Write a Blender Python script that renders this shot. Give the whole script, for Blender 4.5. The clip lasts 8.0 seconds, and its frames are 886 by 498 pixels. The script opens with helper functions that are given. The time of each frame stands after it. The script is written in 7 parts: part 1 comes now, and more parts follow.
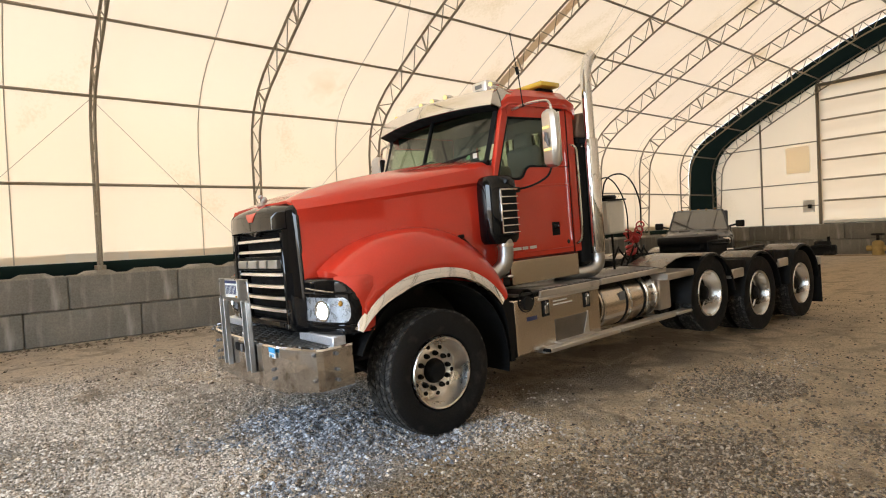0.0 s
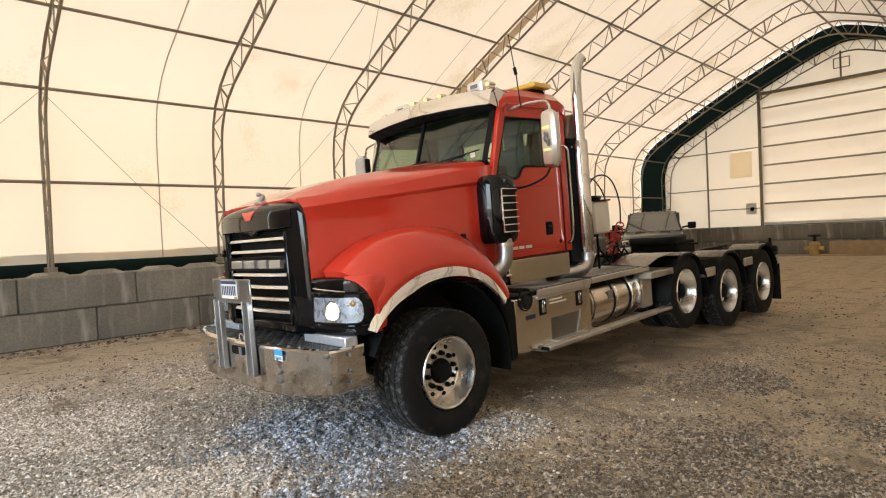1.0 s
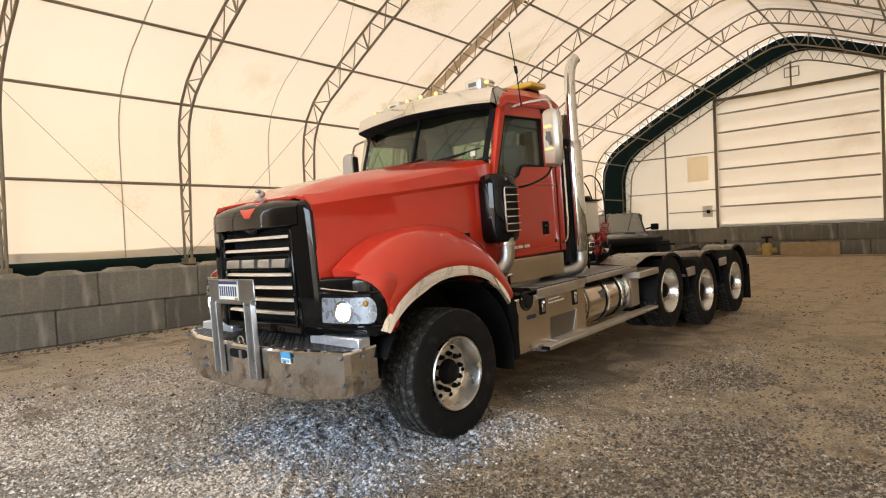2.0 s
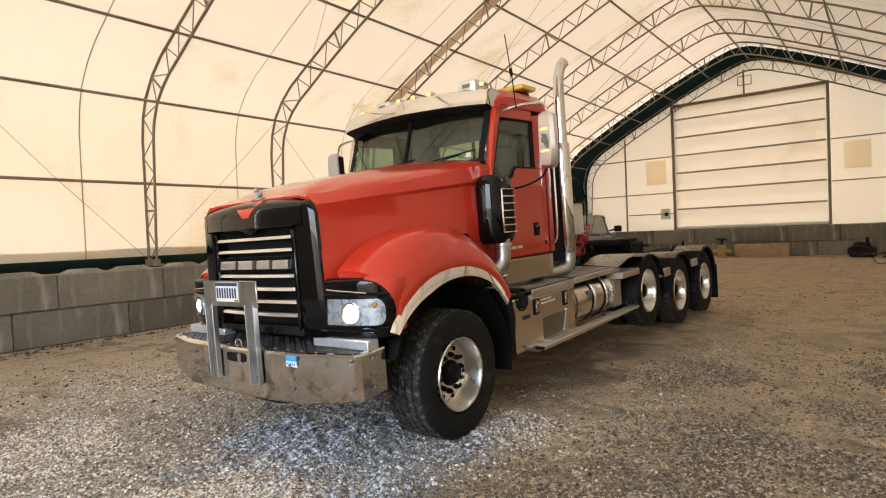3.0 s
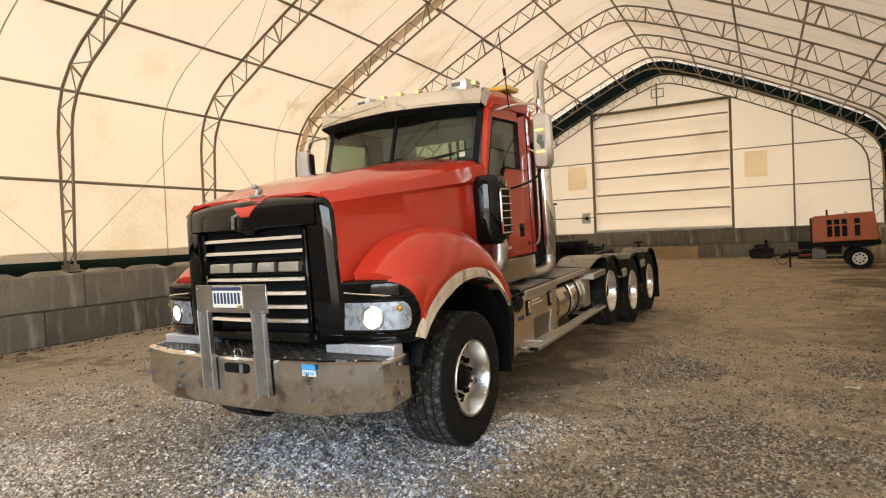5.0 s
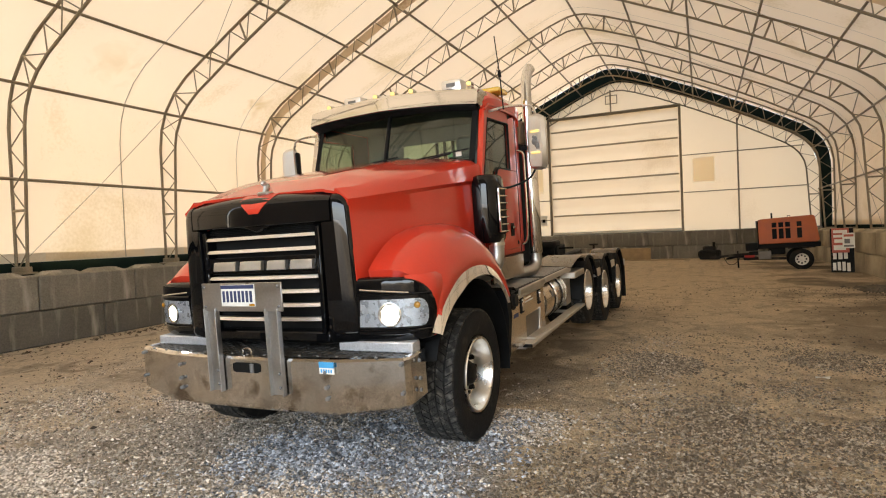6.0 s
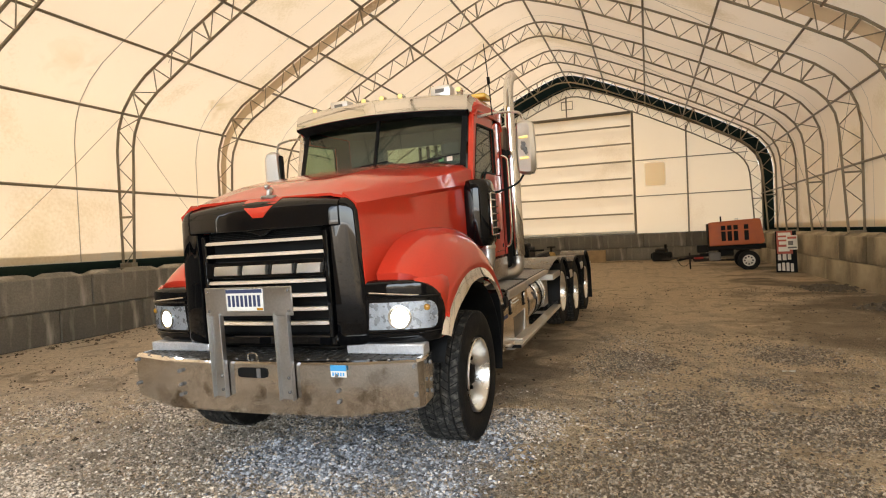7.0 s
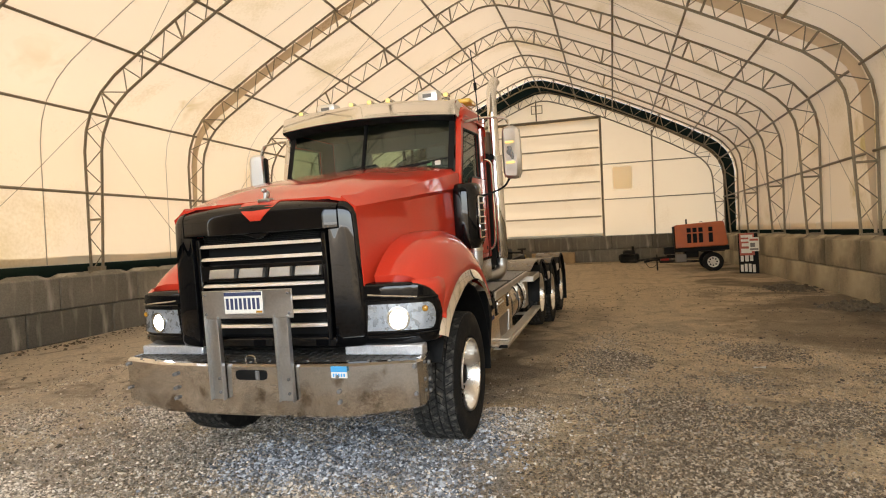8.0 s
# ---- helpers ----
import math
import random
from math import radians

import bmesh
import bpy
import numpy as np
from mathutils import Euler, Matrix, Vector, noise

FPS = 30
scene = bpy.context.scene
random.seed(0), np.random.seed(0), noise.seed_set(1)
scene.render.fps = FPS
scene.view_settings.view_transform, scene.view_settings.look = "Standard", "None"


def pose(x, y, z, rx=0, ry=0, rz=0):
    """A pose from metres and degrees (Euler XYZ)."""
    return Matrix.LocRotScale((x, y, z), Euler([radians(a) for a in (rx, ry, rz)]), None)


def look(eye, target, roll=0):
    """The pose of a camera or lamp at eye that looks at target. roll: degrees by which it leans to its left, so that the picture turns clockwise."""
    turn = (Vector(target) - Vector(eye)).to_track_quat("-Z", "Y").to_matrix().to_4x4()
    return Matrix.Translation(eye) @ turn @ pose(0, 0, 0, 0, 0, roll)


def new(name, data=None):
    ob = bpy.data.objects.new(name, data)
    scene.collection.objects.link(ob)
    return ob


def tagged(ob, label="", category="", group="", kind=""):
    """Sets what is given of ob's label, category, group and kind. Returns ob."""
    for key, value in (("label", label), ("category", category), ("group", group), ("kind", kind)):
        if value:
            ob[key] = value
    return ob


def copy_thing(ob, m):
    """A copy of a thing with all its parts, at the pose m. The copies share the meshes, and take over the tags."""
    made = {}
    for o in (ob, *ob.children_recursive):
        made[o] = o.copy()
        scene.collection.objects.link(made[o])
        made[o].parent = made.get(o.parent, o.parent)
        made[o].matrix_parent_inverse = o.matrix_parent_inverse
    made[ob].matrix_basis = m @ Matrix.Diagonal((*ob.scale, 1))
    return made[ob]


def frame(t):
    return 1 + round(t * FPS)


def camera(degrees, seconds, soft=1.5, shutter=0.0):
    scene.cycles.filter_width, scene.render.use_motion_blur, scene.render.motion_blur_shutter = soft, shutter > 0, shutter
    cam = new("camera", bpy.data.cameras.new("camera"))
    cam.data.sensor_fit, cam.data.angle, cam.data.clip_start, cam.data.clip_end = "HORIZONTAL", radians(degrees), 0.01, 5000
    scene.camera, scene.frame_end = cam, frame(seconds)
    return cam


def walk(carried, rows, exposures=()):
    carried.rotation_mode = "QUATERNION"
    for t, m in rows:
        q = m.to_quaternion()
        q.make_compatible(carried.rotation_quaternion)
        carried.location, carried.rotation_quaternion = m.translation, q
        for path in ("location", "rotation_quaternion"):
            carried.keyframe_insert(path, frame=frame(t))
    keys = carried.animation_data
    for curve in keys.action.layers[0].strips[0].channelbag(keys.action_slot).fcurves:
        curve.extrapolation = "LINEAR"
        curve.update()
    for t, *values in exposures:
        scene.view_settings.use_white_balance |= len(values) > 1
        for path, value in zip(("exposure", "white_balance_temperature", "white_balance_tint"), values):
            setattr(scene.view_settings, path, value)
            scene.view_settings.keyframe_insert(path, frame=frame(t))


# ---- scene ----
cam = camera(75.0, 8.0, soft=1.1)
PATH = [
    (0, (5.140, -3.082, 1.712), (3.587, -1.822, 1.667), -2.66),
    (0.5, (4.954, -3.281, 1.706), (3.452, -1.961, 1.660), -2.55),
    (1, (4.787, -3.425, 1.710), (3.350, -2.034, 1.663), -2.64),
    (1.5, (4.592, -3.539, 1.701), (3.209, -2.094, 1.653), -2.62),
    (3, (4.132, -3.889, 1.714), (2.912, -2.305, 1.665), -2.38),
    (3.5, (3.953, -3.960, 1.697), (2.792, -2.332, 1.647), -2.46),
    (4, (3.767, -4.016, 1.712), (2.663, -2.348, 1.666), -2.45),
    (4.5, (3.587, -4.091, 1.723), (2.548, -2.383, 1.676), -2.43),
    (6, (3.008, -4.449, 1.692), (2.186, -2.626, 1.648), -2.36),
    (6.5, (2.848, -4.538, 1.715), (2.111, -2.680, 1.673), -2.43),
    (7, (2.679, -4.669, 1.710), (2.008, -2.785, 1.670), -2.51),
    (7.5, (2.566, -4.801, 1.727), (1.955, -2.897, 1.688), -2.28),
    (8, (2.511, -4.828, 1.723), (1.946, -2.910, 1.686), -2.57),
]
walk(cam, [(t, look(eye, target, roll)) for t, eye, target, roll in PATH], [(0.0, 3.38, 6250, 9), (3.5, 3.32, 6500, 10), (8.0, 3.31, 7000, 10)])

# ---------------------------------------------------------------- world and light
SUN_EL, SUN_AZ = 45.0, 285.0
world = bpy.data.worlds.new("world")
scene.world = world
world.use_nodes = True
wn, wl = world.node_tree.nodes, world.node_tree.links
sky = wn.new("ShaderNodeTexSky")
sky.sky_type = "NISHITA"
sky.sun_disc = False
sky.sun_elevation = radians(SUN_EL)
sky.sun_rotation = radians(SUN_AZ)
sky.dust_density = 3.0
sky.altitude = 200.0
haze = wn.new("ShaderNodeMix")
haze.data_type = "RGBA"
haze.inputs["Factor"].default_value = 0.35
haze.inputs["B"].default_value = (3.2, 3.2, 3.2, 1.0)
wl.new(sky.outputs["Color"], haze.inputs["A"]), wl.new(haze.outputs["Result"], wn["Background"].inputs["Color"])
wn["Background"].inputs["Strength"].default_value = 0.15

sun = new("sun", bpy.data.lights.new("sun", "SUN"))
sun.data.energy = 1.6
sun.data.angle = radians(25)
sun.data.color = (1.0, 0.95, 0.86)
sun.matrix_world = look((0, 0, 60), (0, 0, 0)) if SUN_EL > 89 else look(
    (60 * math.cos(radians(SUN_EL)) * math.sin(radians(SUN_AZ)), 60 * math.cos(radians(SUN_EL)) * math.cos(radians(SUN_AZ)), 60 * math.sin(radians(SUN_EL))), (0, 0, 0))

doorway = new("doorway_daylight", bpy.data.lights.new("doorway_daylight", "AREA"))
doorway.data.shape = "RECTANGLE"
doorway.data.size, doorway.data.size_y = 6.1, 3.6
doorway.data.energy = 46.0
doorway.data.color = (0.80, 0.90, 1.0)
doorway.matrix_world = look((2.25, -8.66, 3.52), (2.25, 0.0, 3.52))


# ---------------------------------------------------------------- materials
def mat(name, base, rough=0.5, metal=0.0, vary=0.15, scale=6.0, fine=60.0, bump=0.0, bump_scale=80.0, rough_vary=0.1, coat=0.0, random_tint=0.0, spec=0.5,
        stain=None, stain_at=(0.55, 0.7), stain_scale=1.5, streak=False):
    """A surface with a base colour varied at two scales, an optional stain colour with its own shape, and a fine relief."""
    m = bpy.data.materials.new(name)
    m.use_nodes = True
    n, l = m.node_tree.nodes, m.node_tree.links
    b = n["Principled BSDF"]
    co = n.new("ShaderNodeTexCoord").outputs["Object"]
    big, small = n.new("ShaderNodeTexNoise"), n.new("ShaderNodeTexNoise")
    big.inputs["Scale"].default_value, small.inputs["Scale"].default_value = scale, fine
    big.inputs["Detail"].default_value = small.inputs["Detail"].default_value = 6.0
    l.new(co, big.inputs["Vector"]), l.new(co, small.inputs["Vector"])
    mix = n.new("ShaderNodeMath")
    mix.operation = "ADD"
    l.new(big.outputs["Fac"], mix.inputs[0]), l.new(small.outputs["Fac"], mix.inputs[1])
    ramp = n.new("ShaderNodeMapRange")
    ramp.inputs["From Min"].default_value, ramp.inputs["From Max"].default_value = 0.6, 1.4
    ramp.inputs["To Min"].default_value, ramp.inputs["To Max"].default_value = 1.0 - vary, 1.0 + vary
    l.new(mix.outputs[0], ramp.inputs["Value"])
    value = ramp.outputs["Result"]
    if random_tint:
        info, rnd, mul = n.new("ShaderNodeObjectInfo"), n.new("ShaderNodeMapRange"), n.new("ShaderNodeMath")
        rnd.inputs["To Min"].default_value, rnd.inputs["To Max"].default_value = 1.0 - random_tint, 1.0 + random_tint
        l.new(info.outputs["Random"], rnd.inputs["Value"])
        mul.operation = "MULTIPLY"
        l.new(value, mul.inputs[0]), l.new(rnd.outputs["Result"], mul.inputs[1])
        value = mul.outputs[0]
    tint = n.new("ShaderNodeVectorMath")
    tint.operation = "SCALE"
    tint.inputs[0].default_value = base[:3]
    l.new(value, tint.inputs["Scale"])
    colour = tint.outputs["Vector"]
    if stain:
        s, sr, sm = n.new("ShaderNodeTexNoise"), n.new("ShaderNodeMapRange"), n.new("ShaderNodeMix")
        s.inputs["Scale"].default_value, s.inputs["Detail"].default_value = stain_scale, 8.0
        if streak:
            mp = n.new("ShaderNodeMapping")
            mp.inputs["Scale"].default_value = (3.0, 3.0, 0.55)
            l.new(co, mp.inputs["Vector"]), l.new(mp.outputs["Vector"], s.inputs["Vector"])
        else:
            l.new(co, s.inputs["Vector"])
        sr.inputs["From Min"].default_value, sr.inputs["From Max"].default_value = stain_at
        l.new(s.outputs["Fac"], sr.inputs["Value"])
        sm.data_type = "RGBA"
        l.new(sr.outputs["Result"], sm.inputs["Factor"]), l.new(colour, sm.inputs["A"])
        sm.inputs["B"].default_value = (*stain, 1.0)
        colour = sm.outputs["Result"]
    l.new(colour, b.inputs["Base Color"])
    b.inputs["Metallic"].default_value = metal
    b.inputs["Specular IOR Level"].default_value = spec
    rr = n.new("ShaderNodeMapRange")
    rr.inputs["From Min"].default_value, rr.inputs["From Max"].default_value = 0.3, 0.7
    rr.inputs["To Min"].default_value, rr.inputs["To Max"].default_value = max(rough - rough_vary, 0.02), min(rough + rough_vary, 1.0)
    l.new(big.outputs["Fac"], rr.inputs["Value"]), l.new(rr.outputs["Result"], b.inputs["Roughness"])
    if coat:
        b.inputs["Coat Weight"].default_value, b.inputs["Coat Roughness"].default_value = coat, 0.08
        b.inputs["Coat IOR"].default_value = 1.55
    if bump:
        t, bp = n.new("ShaderNodeTexNoise"), n.new("ShaderNodeBump")
        t.inputs["Scale"].default_value, t.inputs["Detail"].default_value = bump_scale, 5.0
        l.new(co, t.inputs["Vector"]), l.new(t.outputs["Fac"], bp.inputs["Height"])
        bp.inputs["Strength"].default_value, bp.inputs["Distance"].default_value = bump, 0.02
        l.new(bp.outputs["Normal"], b.inputs["Normal"])
    return m


def glow(name, colour, strength):
    m = bpy.data.materials.new(name)
    m.use_nodes = True
    b = m.node_tree.nodes["Principled BSDF"]
    b.inputs["Base Color"].default_value = (*colour, 1)
    b.inputs["Emission Color"].default_value, b.inputs["Emission Strength"].default_value = (*colour, 1), strength
    return m


def glass(name, tint, rough=0.02, gloss=0.05):
    """Thin tinted pane: mostly see-through, with a glossy face."""
    m = bpy.data.materials.new(name)
    m.use_nodes = True
    n, l = m.node_tree.nodes, m.node_tree.links
    n.remove(n["Principled BSDF"])
    tr, gl, lw, mx = n.new("ShaderNodeBsdfTransparent"), n.new("ShaderNodeBsdfGlossy"), n.new("ShaderNodeLayerWeight"), n.new("ShaderNodeMixShader")
    tr.inputs["Color"].default_value = (*tint, 1)
    gl.inputs["Roughness"].default_value = rough
    lw.inputs["Blend"].default_value = 0.5
    pw, ma = n.new("ShaderNodeMath"), n.new("ShaderNodeMath")
    pw.operation, ma.operation = "POWER", "MULTIPLY_ADD"
    pw.inputs[1].default_value, ma.inputs[1].default_value, ma.inputs[2].default_value = 4.0, 0.8, gloss
    l.new(lw.outputs["Facing"], pw.inputs[0]), l.new(pw.outputs[0], ma.inputs[0]), l.new(ma.outputs[0], mx.inputs["Fac"])
    l.new(tr.outputs["BSDF"], mx.inputs[1]), l.new(gl.outputs["BSDF"], mx.inputs[2])
    l.new(mx.outputs["Shader"], n["Material Output"].inputs["Surface"])
    return m


def fabric(name, base, through_share, stain, stain_amount, blots=()):
    """Woven cover that lets daylight through, with old water stains of their own shape."""
    m = bpy.data.materials.new(name)
    m.use_nodes = True
    n, l = m.node_tree.nodes, m.node_tree.links
    n.remove(n["Principled BSDF"])
    co = n.new("ShaderNodeTexCoord").outputs["Object"]
    s1, s2, r1, mx = n.new("ShaderNodeTexNoise"), n.new("ShaderNodeTexNoise"), n.new("ShaderNodeMapRange"), n.new("ShaderNodeMix")
    s1.inputs["Scale"].default_value, s1.inputs["Detail"].default_value, s1.inputs["Distortion"].default_value = 0.33, 7.0, 0.6
    s2.inputs["Scale"].default_value, s2.inputs["Detail"].default_value = 14.0, 8.0
    l.new(co, s1.inputs["Vector"]), l.new(co, s2.inputs["Vector"])
    add = n.new("ShaderNodeMath")
    add.operation = "MULTIPLY_ADD"
    l.new(s2.outputs["Fac"], add.inputs[0])
    add.inputs[1].default_value = 0.25
    l.new(s1.outputs["Fac"], add.inputs[2])
    r1.inputs["From Min"].default_value, r1.inputs["From Max"].default_value, r1.inputs["To Max"].default_value = 0.69, 0.83, stain_amount
    l.new(add.outputs[0], r1.inputs["Value"])
    mx.data_type = "RGBA"
    amount = r1.outputs["Result"]
    for centre, radius, share in blots:
        dist, rag, fade, top = n.new("ShaderNodeVectorMath"), n.new("ShaderNodeMath"), n.new("ShaderNodeMapRange"), n.new("ShaderNodeMath")
        s3 = n.new("ShaderNodeTexNoise")
        s3.inputs["Scale"].default_value, s3.inputs["Detail"].default_value, s3.inputs["Distortion"].default_value = 2.2, 9.0, 0.8
        l.new(co, s3.inputs["Vector"])
        dist.operation, rag.operation, top.operation = "DISTANCE", "MULTIPLY_ADD", "MAXIMUM"
        dist.inputs[1].default_value = centre
        l.new(co, dist.inputs[0]), l.new(s3.outputs["Fac"], rag.inputs[0])
        rag.inputs[1].default_value = 2.6 * radius
        l.new(dist.outputs["Value"], rag.inputs[2])
        fade.inputs["From Min"].default_value, fade.inputs["From Max"].default_value, fade.inputs["To Max"].default_value = 2.3 * radius, 1.3 * radius, share
        l.new(rag.outputs[0], fade.inputs["Value"]), l.new(fade.outputs["Result"], top.inputs[0]), l.new(amount, top.inputs[1])
        amount = top.outputs[0]
    l.new(amount, mx.inputs["Factor"])
    mx.inputs["A"].default_value, mx.inputs["B"].default_value = (*base, 1), (*stain, 1)
    d, t, ms = n.new("ShaderNodeBsdfDiffuse"), n.new("ShaderNodeBsdfTranslucent"), n.new("ShaderNodeMixShader")
    ms.inputs["Fac"].default_value = through_share
    l.new(mx.outputs["Result"], d.inputs["Color"]), l.new(mx.outputs["Result"], t.inputs["Color"])
    w, bp = n.new("ShaderNodeTexNoise"), n.new("ShaderNodeBump")
    w.inputs["Scale"].default_value = 1.1
    bp.inputs["Strength"].default_value, bp.inputs["Distance"].default_value = 0.25, 0.12
    l.new(co, w.inputs["Vector"]), l.new(w.outputs["Fac"], bp.inputs["Height"]), l.new(bp.outputs["Normal"], d.inputs["Normal"])
    l.new(d.outputs["BSDF"], ms.inputs[1]), l.new(t.outputs["BSDF"], ms.inputs[2])
    l.new(ms.outputs["Shader"], n["Material Output"].inputs["Surface"])
    return m


M_FABRIC = fabric("cover_fabric", (0.84, 0.71, 0.535), 0.075, (0.56, 0.42, 0.18), 0.45,
                  blots=(((8.15, 10.5, 3.7), 0.85, 1.0), ((8.15, 11.2, 2.4), 0.5, 0.8), ((-8.9, 4.6, 5.9), 0.7, 0.3), ((-9.2, 9.3, 5.9), 0.5, 0.75), ((-4.5, 21.5, 8.2), 0.8, 0.6), ((-3.2, 17.5, 8.9), 0.6, 0.5)))
M_ENDFAB = fabric("end_fabric", (0.83, 0.71, 0.53), 0.125, (0.6, 0.45, 0.26), 0.35)
M_GREEN = fabric("green_band_fabric", (0.010, 0.017, 0.015), 0.03, (0.02, 0.03, 0.02), 0.5)
# tone of the unseen near end is picked for reflections and bounce light
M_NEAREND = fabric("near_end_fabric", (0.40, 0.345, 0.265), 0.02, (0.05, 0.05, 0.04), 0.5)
M_HEM = fabric("hem_fabric", (0.80, 0.72, 0.59), 0.045, (0.5, 0.42, 0.30), 0.4)
M_PATCH = fabric("tan_patch", (0.95, 0.90, 0.80), 0.95, (0.6, 0.5, 0.35), 0.3)
M_STEEL = mat("galvanised_steel", (0.26, 0.215, 0.150), 0.55, 0.25, vary=0.3, scale=2.0, fine=40, rough_vary=0.15, stain=(0.20, 0.12, 0.06), stain_at=(0.58, 0.8), stain_scale=1.2)
M_LINING = fabric("tan_lining", (0.74, 0.59, 0.41), 0.13, (0.42, 0.26, 0.14), 0.9)
M_BOWL = mat("lamp_bowl", (0.52, 0.535, 0.56), 0.30, 0.6, vary=0.2, scale=20)
M_TREAD = mat("tyre_tread", (0.036, 0.035, 0.033), 0.85, vary=0.5, scale=14, fine=90, bump=0.3, bump_scale=70, spec=0.2, stain=(0.15, 0.14, 0.125), stain_at=(0.50, 0.72), stain_scale=22)
M_WHEEL = mat("wheel_alu", (0.80, 0.77, 0.72), 0.30, 1.0, vary=0.1, rough_vary=0.08)
M_SEAM = mat("seam_strip", (0.40, 0.345, 0.27), 0.8, vary=0.15)
M_STIFF = mat("tan_stiffener", (0.40, 0.33, 0.225), 0.6, 0.1, vary=0.25, scale=2)
M_BLOCK = mat("concrete_block", (0.170, 0.156, 0.128), 0.92, vary=0.34, scale=1.3, fine=30, bump=0.5, bump_scale=25, random_tint=0.34, stain=(0.40, 0.37, 0.315), stain_at=(0.54, 0.70), stain_scale=1.0, streak=True)
M_BLOCKTAN = mat("tan_concrete_block", (0.20, 0.165, 0.11), 0.92, vary=0.34, scale=1.6, fine=30, bump=0.5, bump_scale=25, random_tint=0.42, stain=(0.44, 0.37, 0.25), stain_at=(0.50, 0.70), stain_scale=0.9)
M_POST = mat("post_steel", (0.47, 0.465, 0.455), 0.34, 1.0, vary=0.15, scale=5, rough_vary=0.08)
M_BUMPER = mat("bumper_steel", (0.66, 0.65, 0.635), 0.07, 1.0, vary=0.14, scale=3, fine=60, rough_vary=0.05, bump=0.16, bump_scale=5, stain=(0.34, 0.30, 0.26), stain_at=(0.58, 0.66), stain_scale=4.5)
M_BRUSHED = mat("brushed_steel", (0.78, 0.70, 0.60), 0.23, 1.0, vary=0.10, scale=3, fine=80, rough_vary=0.04)
M_FENDER = mat("dull_polished_fender", (0.19, 0.17, 0.145), 0.28, 1.0, vary=0.15, scale=3, fine=40, rough_vary=0.08, stain=(0.24, 0.20, 0.16), stain_at=(0.5, 0.75), stain_scale=3)
M_DECK = mat("dark_tread_plate", (0.045, 0.042, 0.038), 0.6, 0.4, vary=0.4, scale=12)
M_MIRROR = mat("mirror_shell", (0.80, 0.785, 0.76), 0.36, 1.0, vary=0.06, rough_vary=0.04, bump=0.03, bump_scale=9)
M_RED = mat("red_paint", (0.54, 0.034, 0.015), 0.42, vary=0.06, scale=3, coat=1.0, rough_vary=0.05, spec=0.15)
M_BLACK = mat("gloss_black", (0.003, 0.003, 0.0035), 0.02, vary=0.2, spec=0.38, rough_vary=0.0)
M_DULL = mat("dull_black", (0.007, 0.007, 0.007), 0.6, vary=0.35, scale=8, bump=0.1, spec=0.15)
M_BRIGHT = mat("satin_chrome", (0.90, 0.89, 0.87), 0.38, 1.0, vary=0.05, rough_vary=0.05)
M_CHROME = mat("chrome", (0.76, 0.745, 0.72), 0.07, 1.0, vary=0.05, rough_vary=0.05)
M_POLISH = mat("polished_steel", (0.66, 0.615, 0.55), 0.27, 1.0, vary=0.06, scale=5, fine=70, rough_vary=0.03, bump=0.02, bump_scale=7)
M_ALU = mat("alu_plate", (0.62, 0.585, 0.53), 0.42, 0.9, vary=0.15, scale=4, rough_vary=0.12, stain=(0.25, 0.22, 0.18), stain_at=(0.6, 0.8), stain_scale=3)
# bluish base paints in the door light that the plate catches
M_STEP = mat("blue_lit_step_plate", (0.72, 0.74, 0.78), 0.38, 0.7, vary=0.2, scale=30, fine=90, bump=0.2, bump_scale=60)
M_TREADPLATE = mat("tread_plate", (0.45, 0.44, 0.43), 0.35, 0.9, vary=0.25, scale=20)
M_RUBBER = mat("tyre_rubber", (0.011, 0.0105, 0.010), 0.75, vary=0.4, scale=5, fine=50, bump=0.25, bump_scale=60, spec=0.22, stain=(0.045, 0.040, 0.034), stain_at=(0.58, 0.8), stain_scale=7)
M_FRAME = mat("frame_black", (0.013, 0.012, 0.011), 0.7, spec=0.25, vary=0.5, scale=6, stain=(0.09, 0.075, 0.06), stain_at=(0.55, 0.75), stain_scale=3)
M_GLASS = glass("tinted_glass", (0.80, 0.86, 0.80), 0.01, 0.10)
M_SCREEN = glass("windscreen_glass", (0.66, 0.74, 0.67), 0.01, 0.055)
M_DARKGLASS = glass("dusty_dark_glass", (0.30, 0.31, 0.27), 0.05, 0.22)
M_LENS = glass("lamp_lens", (0.92, 0.94, 0.96))
M_LAMP = glow("led_lamp", (0.86, 0.93, 1.0), 8.0)
M_AMBER = mat("amber_lens", (0.42, 0.20, 0.02), 0.2, vary=0.1, coat=0.5)
M_YELLOW = mat("yellow_lens", (0.75, 0.50, 0.06), 0.2, vary=0.1, coat=0.5)
M_WHITE = mat("white_paint", (0.74, 0.72, 0.66), 0.45, vary=0.08)
M_BLUE = mat("blue_sticker", (0.05, 0.32, 0.62), 0.5, vary=0.05)
M_INK = mat("dark_ink", (0.03, 0.04, 0.10), 0.6, vary=0.05)
M_GREY = mat("grey_trim", (0.16, 0.155, 0.15), 0.6, vary=0.15)
M_DASH = mat("cab_lining", (0.05, 0.05, 0.048), 0.8, vary=0.2)
M_LINER = mat("grey_cab_trim", (0.20, 0.195, 0.175), 0.85, vary=0.12)
M_LED = glow("yellow_led", (1.0, 0.74, 0.28), 0.06)
M_REDHOSE = mat("red_hose", (0.45, 0.03, 0.03), 0.4, vary=0.1)
M_ORANGE = mat("orange_paint", (0.46, 0.105, 0.018), 0.45, vary=0.15, scale=4, stain=(0.25, 0.10, 0.04), stain_at=(0.6, 0.8))
